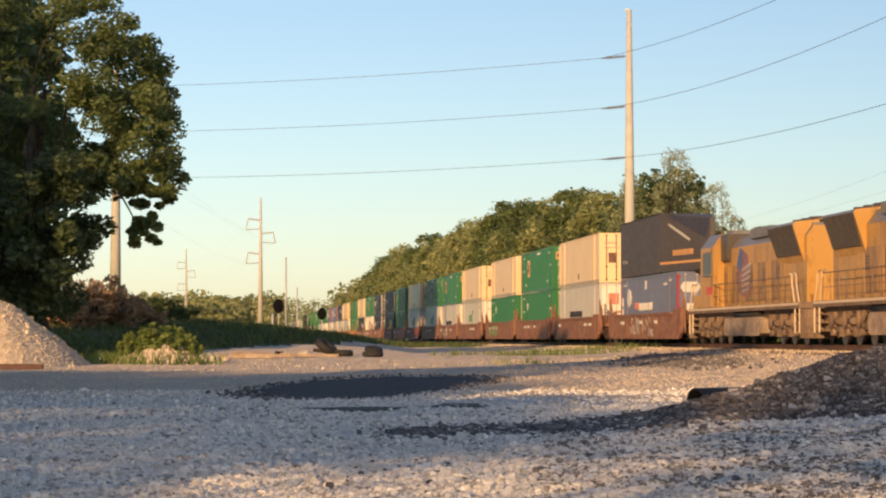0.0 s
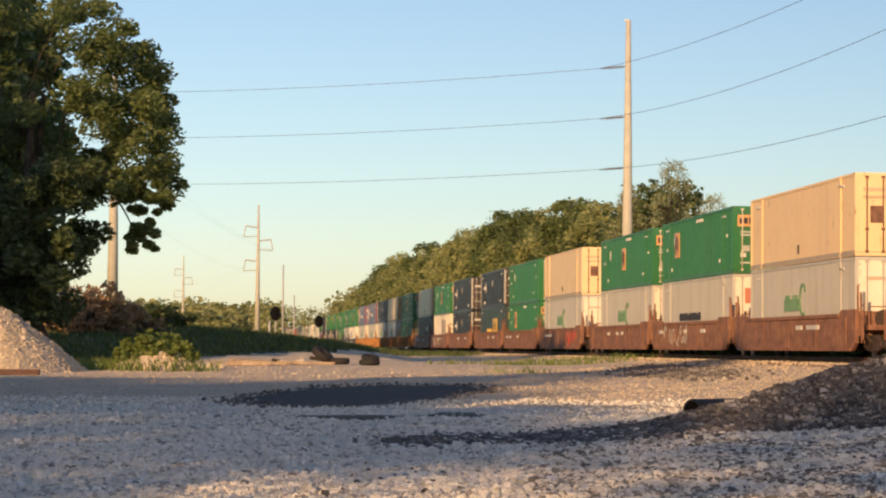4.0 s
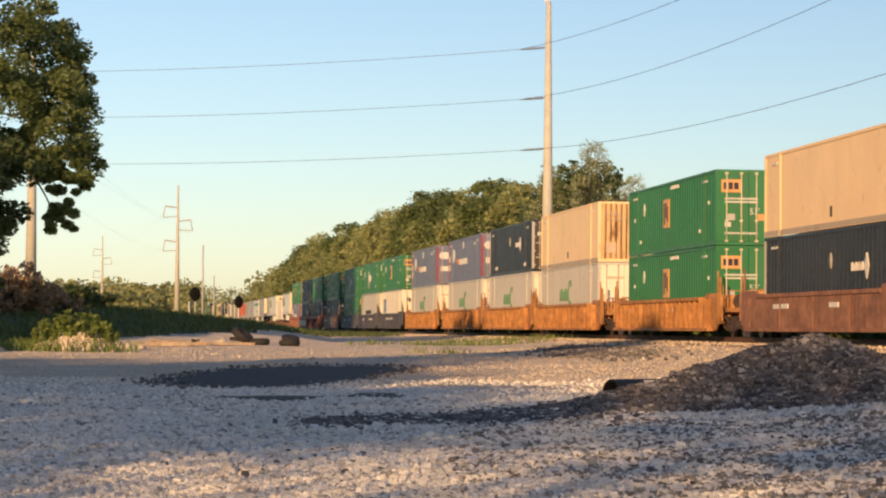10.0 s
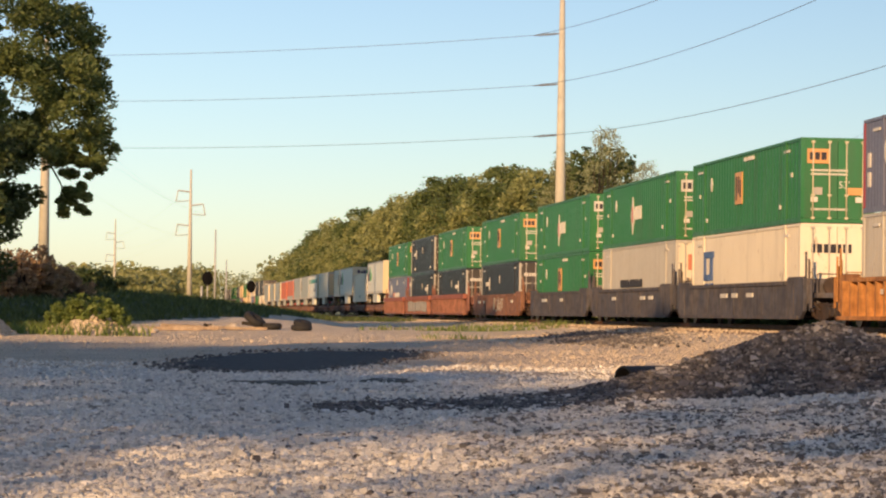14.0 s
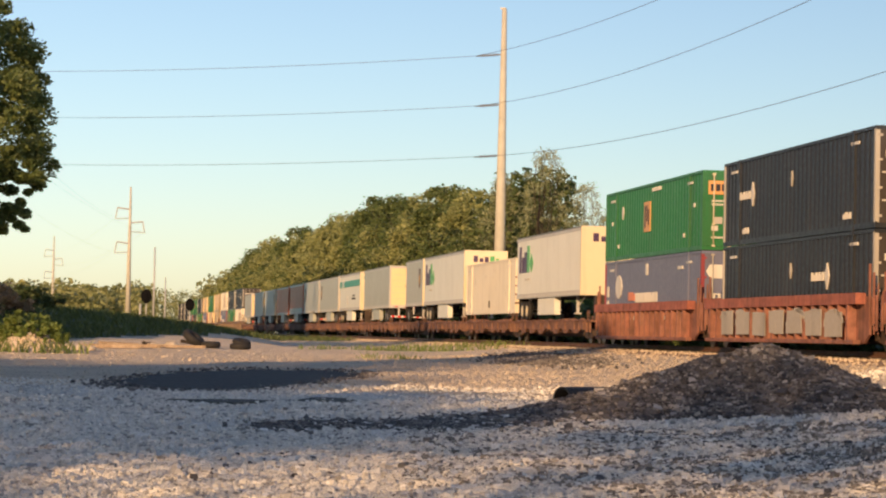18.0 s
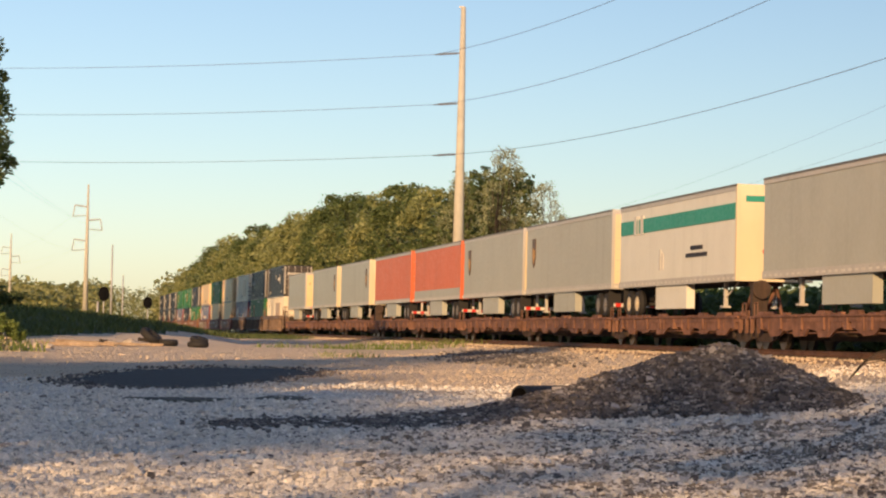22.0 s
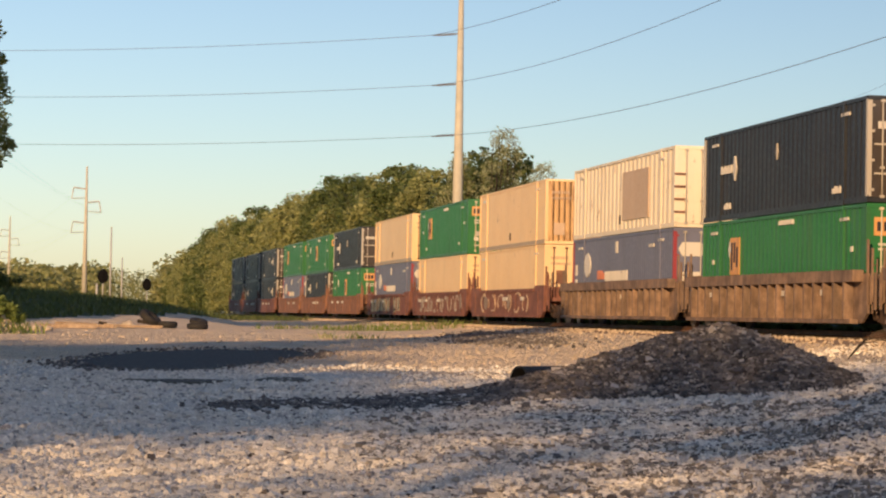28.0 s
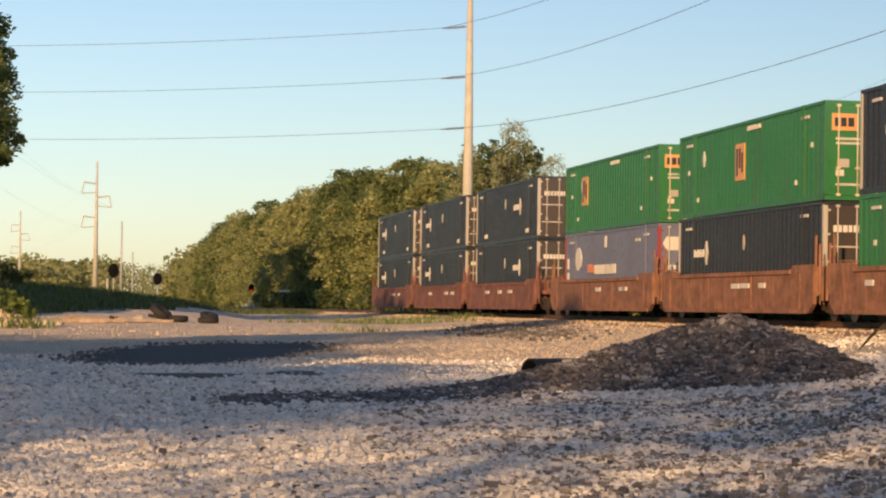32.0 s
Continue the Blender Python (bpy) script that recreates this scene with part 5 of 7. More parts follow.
    a = [bm.verts.new((f * 5.2, y, z)) for y, z in outline]
    b = [bm.verts.new((f * (8.1 if z < 3 else 7.85), y, z)) for y, z in outline]
    for k in range(6):
        fc = bm.faces.new((a[k], a[(k + 1) % 6], b[(k + 1) % 6], b[k]))
        fc.material_index = 1 if k in (2, 3, 4) else 0
    bm.faces.new(a)
    bm.faces.new(b[::-1])
    cab = part("cab", bm, [LOCO_YELLOW, LOCO_GREY], t, "yellow cab with grey sloped roof")
    for x0, x1 in ((5.55, 6.3), (6.45, 7.2)):
        window = part("cab_window", boxes(fb(x0, -1.545, 3.15, x1, -1.51, 3.92)), GLASS, cab, "dark side window")
        part("window_frame", boxes(fb(x0 - 0.06, -1.55, 3.92, x1 + 0.06, -1.5, 3.98), fb(x0 - 0.06, -1.55, 3.09, x1 + 0.06, -1.5, 3.15), fb(x0 - 0.06, -1.55, 3.15, x0, -1.5, 3.92), fb(x1, -1.55, 3.15, x1 + 0.06, -1.5, 3.92)), LOCO_GREY, window)
    part("armrest", boxes(fb(5.5, -1.6, 3.02, 7.25, -1.5, 3.09)), LOCO_GREY, cab)
    for y in (-1.2, 0.15):
        part("windscreen", boxes(fb(7.86, y, 3.35, 7.95, y + 1.05, 4.1)), GLASS, cab)
    part("number_panel", boxes(fb(5.3, -1.53, 2.2, 6.6, -1.5, 2.55)), MARK_RED, cab)
    bm = bmesh.new()
    fp(bm, [(8.0, 1.62), (9.75, 1.62), (9.75, 2.85), (9.35, 3.2), (8.0, 3.35)], -1.0, 1.0)
    part("nose", bm, LOCO_YELLOW, t)
    part("battery_box", boxes(fb(5.4, -1.56, 1.64, 9.4, -1.02, 2.2)), LOCO_YELLOW, t)
    part("air_conditioner", boxes(fb(5.8, -0.5, 4.6, 6.9, 0.5, 4.85)), LOCO_GREY, t)
    # a waving emblem of plain stripes on the hood
    bm = bmesh.new()
    fp(bm, [(2.5, 3.35), (1.9, 4.0), (0.4, 3.7), (-0.2, 2.3), (0.9, 2.0), (2.0, 2.2)], -1.032, -0.99)
    flag = part("hood_emblem", bm, painted("faded_maroon_paint", (0.26, 0.1, 0.1), 0.5), t, "faded red, blue and white striped emblem")
    bm = bmesh.new()
    fp(bm, [(2.5, 3.35), (1.9, 4.0), (1.3, 3.88), (1.7, 3.1)], -1.038, -0.99)
    part("emblem_field", bm, MARK_BLUE, flag)
    for k in range(5):
        bm = bmesh.new()
        fp(bm, [(0.1 - 0.05 * k, 2.32 + k * 0.24), (1.6, 2.2 + k * 0.22), (1.6, 2.3 + k * 0.22), (0.1 - 0.05 * k, 2.44 + k * 0.24)], -1.036, -0.99)
        part("emblem_stripe", bm, SPRAY_WHITE, flag)
    part("sill_stripe", boxes(fb(-10.5, -1.562, 1.5, 10.5, -1.548, 1.6)), STAIR_PAINT, t, "pale yellow sill stripe")
    # handrails and steps
    for y in (-1.5, 1.5):
        bm = bmesh.new()
        for k in range(14):
            x = f * (-9.3 + k * 1.1)
            cyl(bm, (x, y, 1.62), (x, y, 2.62), 0.02, n=6)
        cyl(bm, (f * -9.3, y, 2.62), (f * 5.2, y, 2.62), 0.024, n=6)
        cyl(bm, (f * -9.3, y, 2.1), (f * 5.2, y, 2.1), 0.014, n=6)
        part("handrail", bm, LOCO_FRAME, t)
        for x, d in ((-10.0, -1), (10.0, 1)):
            for dx in (-0.36, 0.36):
                bm = bmesh.new()
                xx = x + dx
                tube(bm, [(f * (xx + 0.16 * d), y, 0.45), (f * (xx + 0.16 * d), y, 1.35), (f * (xx + 0.1 * d), y, 1.6), (f * (xx - 0.3 * d), y, 2.3), (f * (xx - 0.34 * d), y, 2.62), (f * (xx - 0.5 * d), y, 2.72), (f * (xx - 0.75 * d), y, 2.72)], 0.036)
                part("stair_rail", bm, STAIR_PAINT, t, "pale bent stair rail")
            part("steps", boxes(*[fb(x - 0.34, min(y, y * 0.75), z, x + 0.34, max(y, y * 0.75), z + 0.05) for z in (0.5, 0.8, 1.1)], fb(x - 0.36, min(y * 0.74, y * 0.78), 0.5, x + 0.36, max(y * 0.74, y * 0.78), 1.4)), LOCO_FRAME, t)
    for cx in (-6.9, 6.9):
        truck = new("truck")
        truck.parent, truck.location = t, (f * cx, 0, 0)
        bm = bmesh.new()
        for y in (-1.22, 1.08):
            prism(bm, [(-2.5, 0.55), (-2.5, 0.85), (-1.9, 1.12), (1.9, 1.12), (2.5, 0.85), (2.5, 0.55), (1.6, 0.42), (0.9, 0.62), (0, 0.42), (-0.9, 0.62), (-1.6, 0.42)], y, y + 0.14)
            for wx in (-1.9, 0, 1.9):
                cyl(bm, (wx, y - 0.1, 0.52), (wx, y + 0.24, 0.52), 0.2, n=10)
                for s in (-0.3, 0.3):
                    cyl(bm, (wx + s, y - 0.02, 0.6), (wx + s, y - 0.02, 1.2), 0.1, n=8)
                cyl(bm, (wx + 0.1, y - 0.08, 0.6), (wx + 0.75, y - 0.08, 1.1), 0.06, n=8)
            for wx in (-0.95, 0.95):
                cyl(bm, (wx - 0.25, y - 0.08, 0.85), (wx + 0.25, y - 0.08, 0.85), 0.13, n=8)
                box(bm, wx - 0.12, y - 0.06, 0.3, wx + 0.12, y + 0.1, 0.62)
        part("side_frame", bm, LOCO_FRAME, truck)
        for wx in (-1.9, 0, 1.9):
            bm = bmesh.new()
            for y in (-0.8, 0.69):
                cyl(bm, (wx, y, 0.51), (wx, y + 0.11, 0.51), 0.51, n=22)
            part("wheelset", bm, WHEEL_STEEL, truck)
    for x in (-10.6, 10.6):
        part("pilot", boxes(fb(x - 0.1, -1.5, 0.25, x + 0.1, 1.5, 1.35)), LOCO_FRAME, t)
        part("coupler", boxes(fb(x, -0.13, 0.75, x + (0.7 if x > 0 else -0.7), 0.13, 1.0)), BOGIE_STEEL, t)
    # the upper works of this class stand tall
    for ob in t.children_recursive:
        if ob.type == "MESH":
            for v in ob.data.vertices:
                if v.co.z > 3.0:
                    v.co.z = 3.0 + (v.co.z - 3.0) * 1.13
    return run(t, o)


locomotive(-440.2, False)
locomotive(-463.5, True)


# ---------------------------------------------------------------- trees and plants
BARK = rusty("rough_bark", (0.05, 0.04, 0.032), (0.11, 0.09, 0.07), 0.95)


def leaf_material(name, low, high):
    m = mat(name, low, 0.55)
    b = m.node_tree.nodes["Principled BSDF"]
    geo = m.node_tree.nodes.new("ShaderNodeNewGeometry")
    link(m, ramp(m, geo.outputs["Random Per Island"], [(0.1, low), (0.9, high)]), b.inputs["Base Color"])
    tr = node(m, "ShaderNodeBsdfTranslucent", Color=(high[0] * 1.2, high[1] * 1.3, high[2], 1))
    sh = node(m, "ShaderNodeMixShader", Fac=0.25)
    link(m, b.outputs[0], sh.inputs[1])
    link(m, tr.outputs[0], sh.inputs[2])
    link(m, sh.outputs[0], m.node_tree.nodes["Material Output"].inputs["Surface"])
    return m


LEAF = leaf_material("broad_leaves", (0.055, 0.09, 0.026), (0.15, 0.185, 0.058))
# dark leaves; in the big tree's lower crown they paint in shade
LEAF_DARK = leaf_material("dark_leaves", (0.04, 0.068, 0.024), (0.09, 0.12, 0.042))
# paler than the near leaves: light on the far woods put into colour
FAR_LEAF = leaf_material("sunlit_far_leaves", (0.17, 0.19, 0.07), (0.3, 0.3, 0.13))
LEAF_PALE = leaf_material("olive_leaves", (0.16, 0.185, 0.065), (0.34, 0.35, 0.14))
LEAF_SILVER = leaf_material("grey_green_leaves", (0.18, 0.2, 0.1), (0.42, 0.43, 0.24))
GRASS = leaf_material("tall_grass", (0.045, 0.075, 0.02), (0.12, 0.145, 0.045))
WEEDS = leaf_material("yellow_green_weeds", (0.08, 0.125, 0.026), (0.2, 0.25, 0.06))
DRY_BUSH = leaf_material("rusty_brown_brush", (0.26, 0.17, 0.1), (0.4, 0.27, 0.16))


def leaves_mesh(name, material, clumps, per, size, seed, flat=0.6):
    """Many small bent leaves round clump centres (x, y, z, radius)."""
    rng = np.random.default_rng(seed)
    c = np.repeat(np.array(clumps, float), per, 0)
    n = len(c)
    v = rng.normal(size=(n, 3))
    v /= np.linalg.norm(v, axis=1)[:, None]
    r = c[:, 3] * rng.uniform(0.25, 1.0, n) ** 0.6
    p = c[:, :3] + v * r[:, None] * np.array((1, 1, flat + 0.15))
    u = rng.normal(size=(n, 3))
    u[:, 2] *= 0.5
    u /= np.linalg.norm(u, axis=1)[:, None]
    w = np.cross(u, rng.normal(size=(n, 3)))
    w /= np.linalg.norm(w, axis=1)[:, None]
    s = size * rng.uniform(0.6, 1.35, n)[:, None]
    k = np.cross(u, w) * s * 0.25
    corners = np.stack([p - u * s, p + w * s * 0.55 + k, p + u * s, p - w * s * 0.55 + k], 1).reshape(-1, 3)
    idx = np.arange(n * 4).reshape(-1, 4)
    faces = np.concatenate([idx[:, [0, 1, 2]], idx[:, [0, 2, 3]]])
    me = bpy.data.meshes.new(name)
    me.from_pydata(corners.tolist(), [], faces.tolist())
    me.materials.append(material)
    me.update()
    return me


def limb(bm, a, b, ra, rb, rnd, steps=4, sway=0.25):
    a, b = Vector(a), Vector(b)
    pts = [a + (b - a) * (i / steps) + Vector((rnd.uniform(-1, 1), rnd.uniform(-1, 1), rnd.uniform(-0.4, 0.4))) * sway * (0 < i < steps) for i in range(steps + 1)]
    for i in range(steps):
        cyl(bm, pts[i], pts[i + 1], ra + (rb - ra) * i / steps, ra + (rb - ra) * (i + 1) / steps, 7, False)
    return pts


def tree(name, label, clump_rows, height, material, seed, leaf=0.3, per=120, trunk=0.3, stems=1, spread=1.0, low=0.25):
    """A trunk that forks into limbs which reach the clumps of the crown."""
    rnd = random.Random(seed)
    t = tagged(new(name), label, "tree")
    bm = bmesh.new()
    for k in range(stems):
        bx, by = (rnd.uniform(-1, 0.15) * spread * 0.6, rnd.uniform(-1, 1) * spread * 0.3) if stems > 1 else (0, 0)
        tops = limb(bm, (bx, by, -0.4), (bx + rnd.uniform(-0.2, 0.3) * spread, by, height * 0.72), trunk, trunk * 0.3, rnd, 6, 0.2)
        for j, (x, y, z, r) in enumerate(clump_rows):
            if j % stems == k and j % 3 == 0 and (math.hypot(x, y) < 2.4 or z > height * 0.55):
                st = tops[min(5, max(1, int(z / height * 5.5) - 1))]
                if math.hypot(x - st.x, y - st.y) > 3.2:
                    continue
                limb(bm, st, (x, y, z), trunk * 0.14, 0.012, rnd, 4, 0.3)
    part("trunk", bm, BARK, t)
    crown = new("crown", leaves_mesh("crown", material, clump_rows, per, leaf, seed))
    crown.parent = t
    return t


def round_clumps(seed, height, width, low=0.25, n=60, r=(0.9, 1.9)):
    """Clump centres in an uneven egg-shaped crown."""
    rnd = random.Random(seed)
    rows = []
    while len(rows) < n:
        z = rnd.uniform(low, 1.0)
        k = math.sin(math.pi * min(1, max(0.04, (z - low) / (1 - low) * 0.82 + 0.14))) ** 0.7
        a, d = rnd.uniform(0, math.tau), rnd.uniform(0.35, 1.0) ** 0.5
        lump = 0.75 + 0.35 * noise.noise((math.cos(a) * 1.6 + seed, math.sin(a) * 1.6, z * 3))
        rows.append((math.cos(a) * d * k * width / 2 * lump, math.sin(a) * d * k * width / 2 * lump, z * height, rnd.uniform(*r)))
    return rows


def thin_low(rows, height):
    """Leave gaps in the lower crown."""
    return [r for k, r in enumerate(rows) if r[2] > 0.64 * height or k % 5 < 3]


def stand(ob, x, y, turn=0, scale=1.0, sink=0.0):
    ob.matrix_basis = pose(x, y, ground_z(x, y) - sink, 0, 0, turn) @ Matrix.Diagonal((scale, scale, scale, 1))
    return ob


def make_trees():
    # the big tree at the yard's edge
    rnd = random.Random(5)
    rows = []
    while len(rows) < 560:
        x, z = rnd.uniform(-9, 6.2), rnd.uniform(1.6, 15.4)
        r = rnd.uniform(0.4, 0.85)
        edge = lerp([(1.6, 1.5), (2.5, 1.7), (3.4, 2.0), (4.3, 2.6), (5.0, 2.8), (5.9, 2.9), (6.7, 3.2), (7.0, 5.1), (8.3, 5.95), (9.2, 5.65), (10.1, 5.3), (11.4, 5.2), (12.7, 4.6), (13.4, 4.0), (14.3, 2.9), (15.4, 0.7)], z)
        if z < 6 and noise.noise((x * 0.6, z * 0.6, 2)) < -0.25:
            continue
        if z > 6 and x < 1.4 and noise.noise((x * 0.8, z * 0.8, 7)) > (0.05 if z < 9 else -0.12):
            continue
        if x < edge - 0.8 * r - (rnd.uniform(0, 0.4) if z > 7 else 0):
            rows.append((x, rnd.uniform(-4, 4), z, r))
    # a drooping spray under the crown's outer side
    rows += [(rnd.uniform(3.3, 4.4), rnd.uniform(-0.8, 0.8), rnd.uniform(4.5, 6.3), rnd.uniform(0.14, 0.3)) for _ in range(17)]
    rows += [(rnd.uniform(2.9, 5.2), rnd.uniform(-1.2, 1.2), rnd.uniform(6.3, 7.3), rnd.uniform(0.22, 0.42)) for _ in range(16)]
    # low clumps split off as a second tree, its leaves darkened for shade
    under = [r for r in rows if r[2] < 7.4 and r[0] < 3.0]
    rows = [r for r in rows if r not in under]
    low = tree("tree", "lower crown in leaves darkened for shade, with several crooked stems", [(x, y - 1.5, z, r) for x, y, z, r in under], 9, LEAF_DARK, 17, 0.13, 210, 0.22, 5, 7.0)
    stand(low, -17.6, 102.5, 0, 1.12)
    t = tree("tree", "tall leafy cottonwood with dark shaded lower crown", rows, 15, LEAF, 11, 0.098, 230, 0.3, 4, 5.0)
    bm = bmesh.new()
    limb(bm, (2.2, 0, 7.6), (3.9, 0, 5.0), 0.06, 0.015, rnd, 5, 0.15)
    part("drooping_branch", bm, BARK, t)
    stand(t, -17.6, 104, 0, 1.13, 0.35)
    # a row along the far side of the track
    forms, sizes = [], ((12.5, 9.5), (14, 10.5), (11, 9.5), (15, 11), (13, 12))
    for k, (hh, ww) in enumerate(sizes):
        # pale olive crowns beside darker ones put lit and shaded foliage into colour
        forms.append(tree("tree", "broadleaf tree in the row beside the track", round_clumps(20 + k, hh, ww, 0.06, 120, (0.55, 1.25)), hh, (LEAF, LEAF_PALE, LEAF_PALE, LEAF, LEAF_PALE)[k], 40 + k, 0.18, 72, 0.22))
    rnd = random.Random(77)
    d, first = 160.0, [True] * 5
    while d < 620:
        for row in range(2 if d < 330 else 1):
            x = 23.2 - 0.0927 * d + 7.5 + row * 8 + rnd.uniform(-0.8, 1.5)
            if x / d > 0.1:
                continue
            k = rnd.randrange(5)
            ob = forms[k] if first[k] else copy_thing(forms[k], Matrix())
            first[k] = False
            tall = lerp([(160, 12.2), (170, 12.8), (181, 13.1), (198, 13.8), (235, 15.6), (275, 15.7), (333, 16.8), (467, 17.5), (520, 13), (600, 12)], d)
            stand(ob, x, d + rnd.uniform(-2, 2), rnd.uniform(0, 360), tall * rnd.uniform(0.8, 1.05) / (sizes[k][0] + 0.7))
        d += rnd.uniform(5.5, 8.0) if d < 330 else rnd.uniform(10, 15)
    # sparse tall ones at the row's near end
    t = tree("tree", "sparse tall tree with thin grey-green crown", round_clumps(91, 13.4, 5.8, 0.22, 210, (0.25, 0.55)), 14, LEAF_SILVER, 92, 0.08, 22, 0.09, 3, 2.0)
    stand(t, 15.9, 160)
    for x, y, turn, sc in ((18.7, 161, 140, 0.84), (20.4, 163, 250, 0.68), (13.4, 166, 60, 0.88)):
        stand(copy_thing(t, Matrix()), x, y, turn, sc)
    # tall ones off to the side, whose shadows lie on the bank and across the far track
    t = tree("tree", "tall dense broadleaf tree beyond the yard's edge", round_clumps(95, 24, 11, 0.1, 120, (1.2, 2.2)), 24, LEAF_DARK, 96, 0.38, 70, 0.35)
    spots = [(-40, 52, 1.02), (-38.5, 64, 1.0), (-34.5, 72, 0.96), (-33.5, 82, 0.75), (-26.5, 85.5, 0.52)] + [(-34.9 - 0.0927 * k, 159.6 + k, 1.25) for k in (12, 30, 48, 70)]
    for n, (x, y, sc) in enumerate(spots):
        stand(copy_thing(t, Matrix()) if n else t, x, y, n * 67, sc)
    # bushes along the edge
    bushes = []
    for k, (m, lab) in enumerate(((LEAF, "leafy green bush at the track side"), (LEAF_DARK, "dark green leafy bush on the bank"), (DRY_BUSH, "rusty brown dry bush on the grass bank"), (WEEDS, "yellow-green weed clump on the gravel"))):
        rr = random.Random(k)
        b = tagged(new("bush"), lab, "bush")
        cl = [(rr.uniform(-1.6, 1.6), rr.uniform(-1.2, 1.2), rr.uniform(0.2, 1.5), rr.uniform(0.4, 0.8)) for _ in range(16)]
        if k > 1:
            cl = [(x, y, rr.uniform(0.1, 1.7 - 0.6 * abs(x)), rr.uniform(0.16, 0.34)) for x, y, z, r in cl * 4]
        bm = bmesh.new()
        for c in cl[::2]:
            limb(bm, (0, 0, -0.2), c[:3], 0.05, 0.015, rr, 3, 0.1)
        part("stem", bm, BARK, b)
        cr = new("foliage", leaves_mesh("foliage", m, cl, 70 if k < 2 else 26, 0.16 if k < 2 else 0.11, 60 + k))
        cr.parent = b
        bushes.append(b)
    spots = []
    for d in np.arange(150, 330, 6.0):
        spots.append((int(d / 6) % 2, 23.2 - 0.0927 * d + 5.2 + rnd.uniform(0, 1.5), d, rnd.uniform(0.9, 1.7)))
    for d in np.arange(44, 158, 2.4):
        spots.append((0, 23.2 - 0.0927 * d + rnd.uniform(6.5, 8.0), d, rnd.uniform(1.5, 1.9)))
    for tx, d, s in ((-0.149, 124, 1.3), (-0.141, 125, 1.45), (-0.135, 126, 1.2), (-0.155, 123, 1.4), (-0.145, 126, 1.5)):
        spots.append((2, tx * d, d, s))
    for tx, d, s in ((-0.121, 134, 0.85), (-0.113, 136, 0.6), (-0.165, 126, 1.0)):
        spots.append((1, tx * d, d, s))
    for tx, d, s in ((-0.1195, 90.6, 0.72), (-0.113, 90.4, 0.55), (-0.127, 90.8, 0.6), (-0.122, 91.2, 0.8), (-0.133, 90.9, 0.5)):
        spots.append((3, tx * d, d, s))
    used = set()
    for k, x, y, s in spots:
        ob = bushes[k] if k not in used else copy_thing(bushes[k], Matrix())
        used.add(k)
        stand(ob, x, y, rnd.uniform(0, 360), s, -0.25 if k == 3 else 0.1)
    # far woods
    rows = []
    for i in range(1500):
        tx = rnd.uniform(-0.34, 0.08)
        d = rnd.uniform(560, 760)
        x = tx * d
        if abs(across(x, d)) < 9:
            continue
        h = rnd.uniform(7.5, 12.5) * (1.25 if tx > -0.07 else 1.0)
        for j in range(3):
            rows.append((x + rnd.uniform(-3, 3), d + rnd.uniform(-3, 3), EYE_Z - 0.5 + h * (0.3 + 0.3 * j), rnd.uniform(2.0, 3.4)))
    for i in range(420):
        d = rnd.uniform(1150, 1400)
        x = rnd.uniform(-0.2, 0.02) * d
        h = rnd.uniform(15, 24)
        for j in range(3):
            rows.append((x + rnd.uniform(-5, 5), d, EYE_Z - 0.5 + h * (0.25 + 0.28 * j), rnd.uniform(4, 6)))
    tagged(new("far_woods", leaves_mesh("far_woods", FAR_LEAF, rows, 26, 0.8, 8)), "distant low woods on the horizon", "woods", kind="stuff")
    # trees behind the yard, whose long shadows lie over it
    full = tree("tree", "broadleaf tree behind the yard", round_clumps(70, 17, 12, 0.08, 90, (1.5, 2.6)), 17, LEAF, 80, 0.21, 88, 0.3)
    airy = tree("tree", "airy broadleaf tree behind the yard", thin_low(round_clumps(71, 17, 12, 0.08, 90, (1.5, 2.6)), 17), 17, LEAF, 81, 0.175, 105, 0.3)
    slim = tree("tree", "slim tall broadleaf tree beside the yard", round_clumps(73, 18.5, 9, 0.08, 90, (1.0, 1.8)), 18, LEAF, 83, 0.2, 130, 0.3)
    stand(slim, -15.3, 39.2)
    for form, spots in ((full, SHADE), (airy, AIRY)):
        for n, (x, y, s) in enumerate(spots):
            stand(copy_thing(form, Matrix()) if n else form, x, y, n * 67, s)


SHADE = [(-53, 10, 1.08), (-47, 12, 1.05), (-42, 9, 1.08), (-37, 11, 1.06), (-32, 10, 1.07), (-28, 8, 1.02), (-57, 4, 1.15), (-44, 2, 1.2), (-35, 1, 1.2), (-28, -2, 1.1), (-30, 14, 0.72), (-36, 16, 0.75), (-43, 17, 0.75),
         (-23, 9, 0.85), (-18, 8, 0.72), (-13, 6, 0.6), (-23, -5, 0.95), (-19, -6, 0.88), (-3.5, -8, 0.88), (-5.5, -12, 1.0), (1, -9, 0.72), (5, -9, 0.64), (1, -14, 0.84)]
AIRY = [(-15, -6, 0.92), (-11, -7, 0.95), (-7, -8, 0.92)]
make_trees()


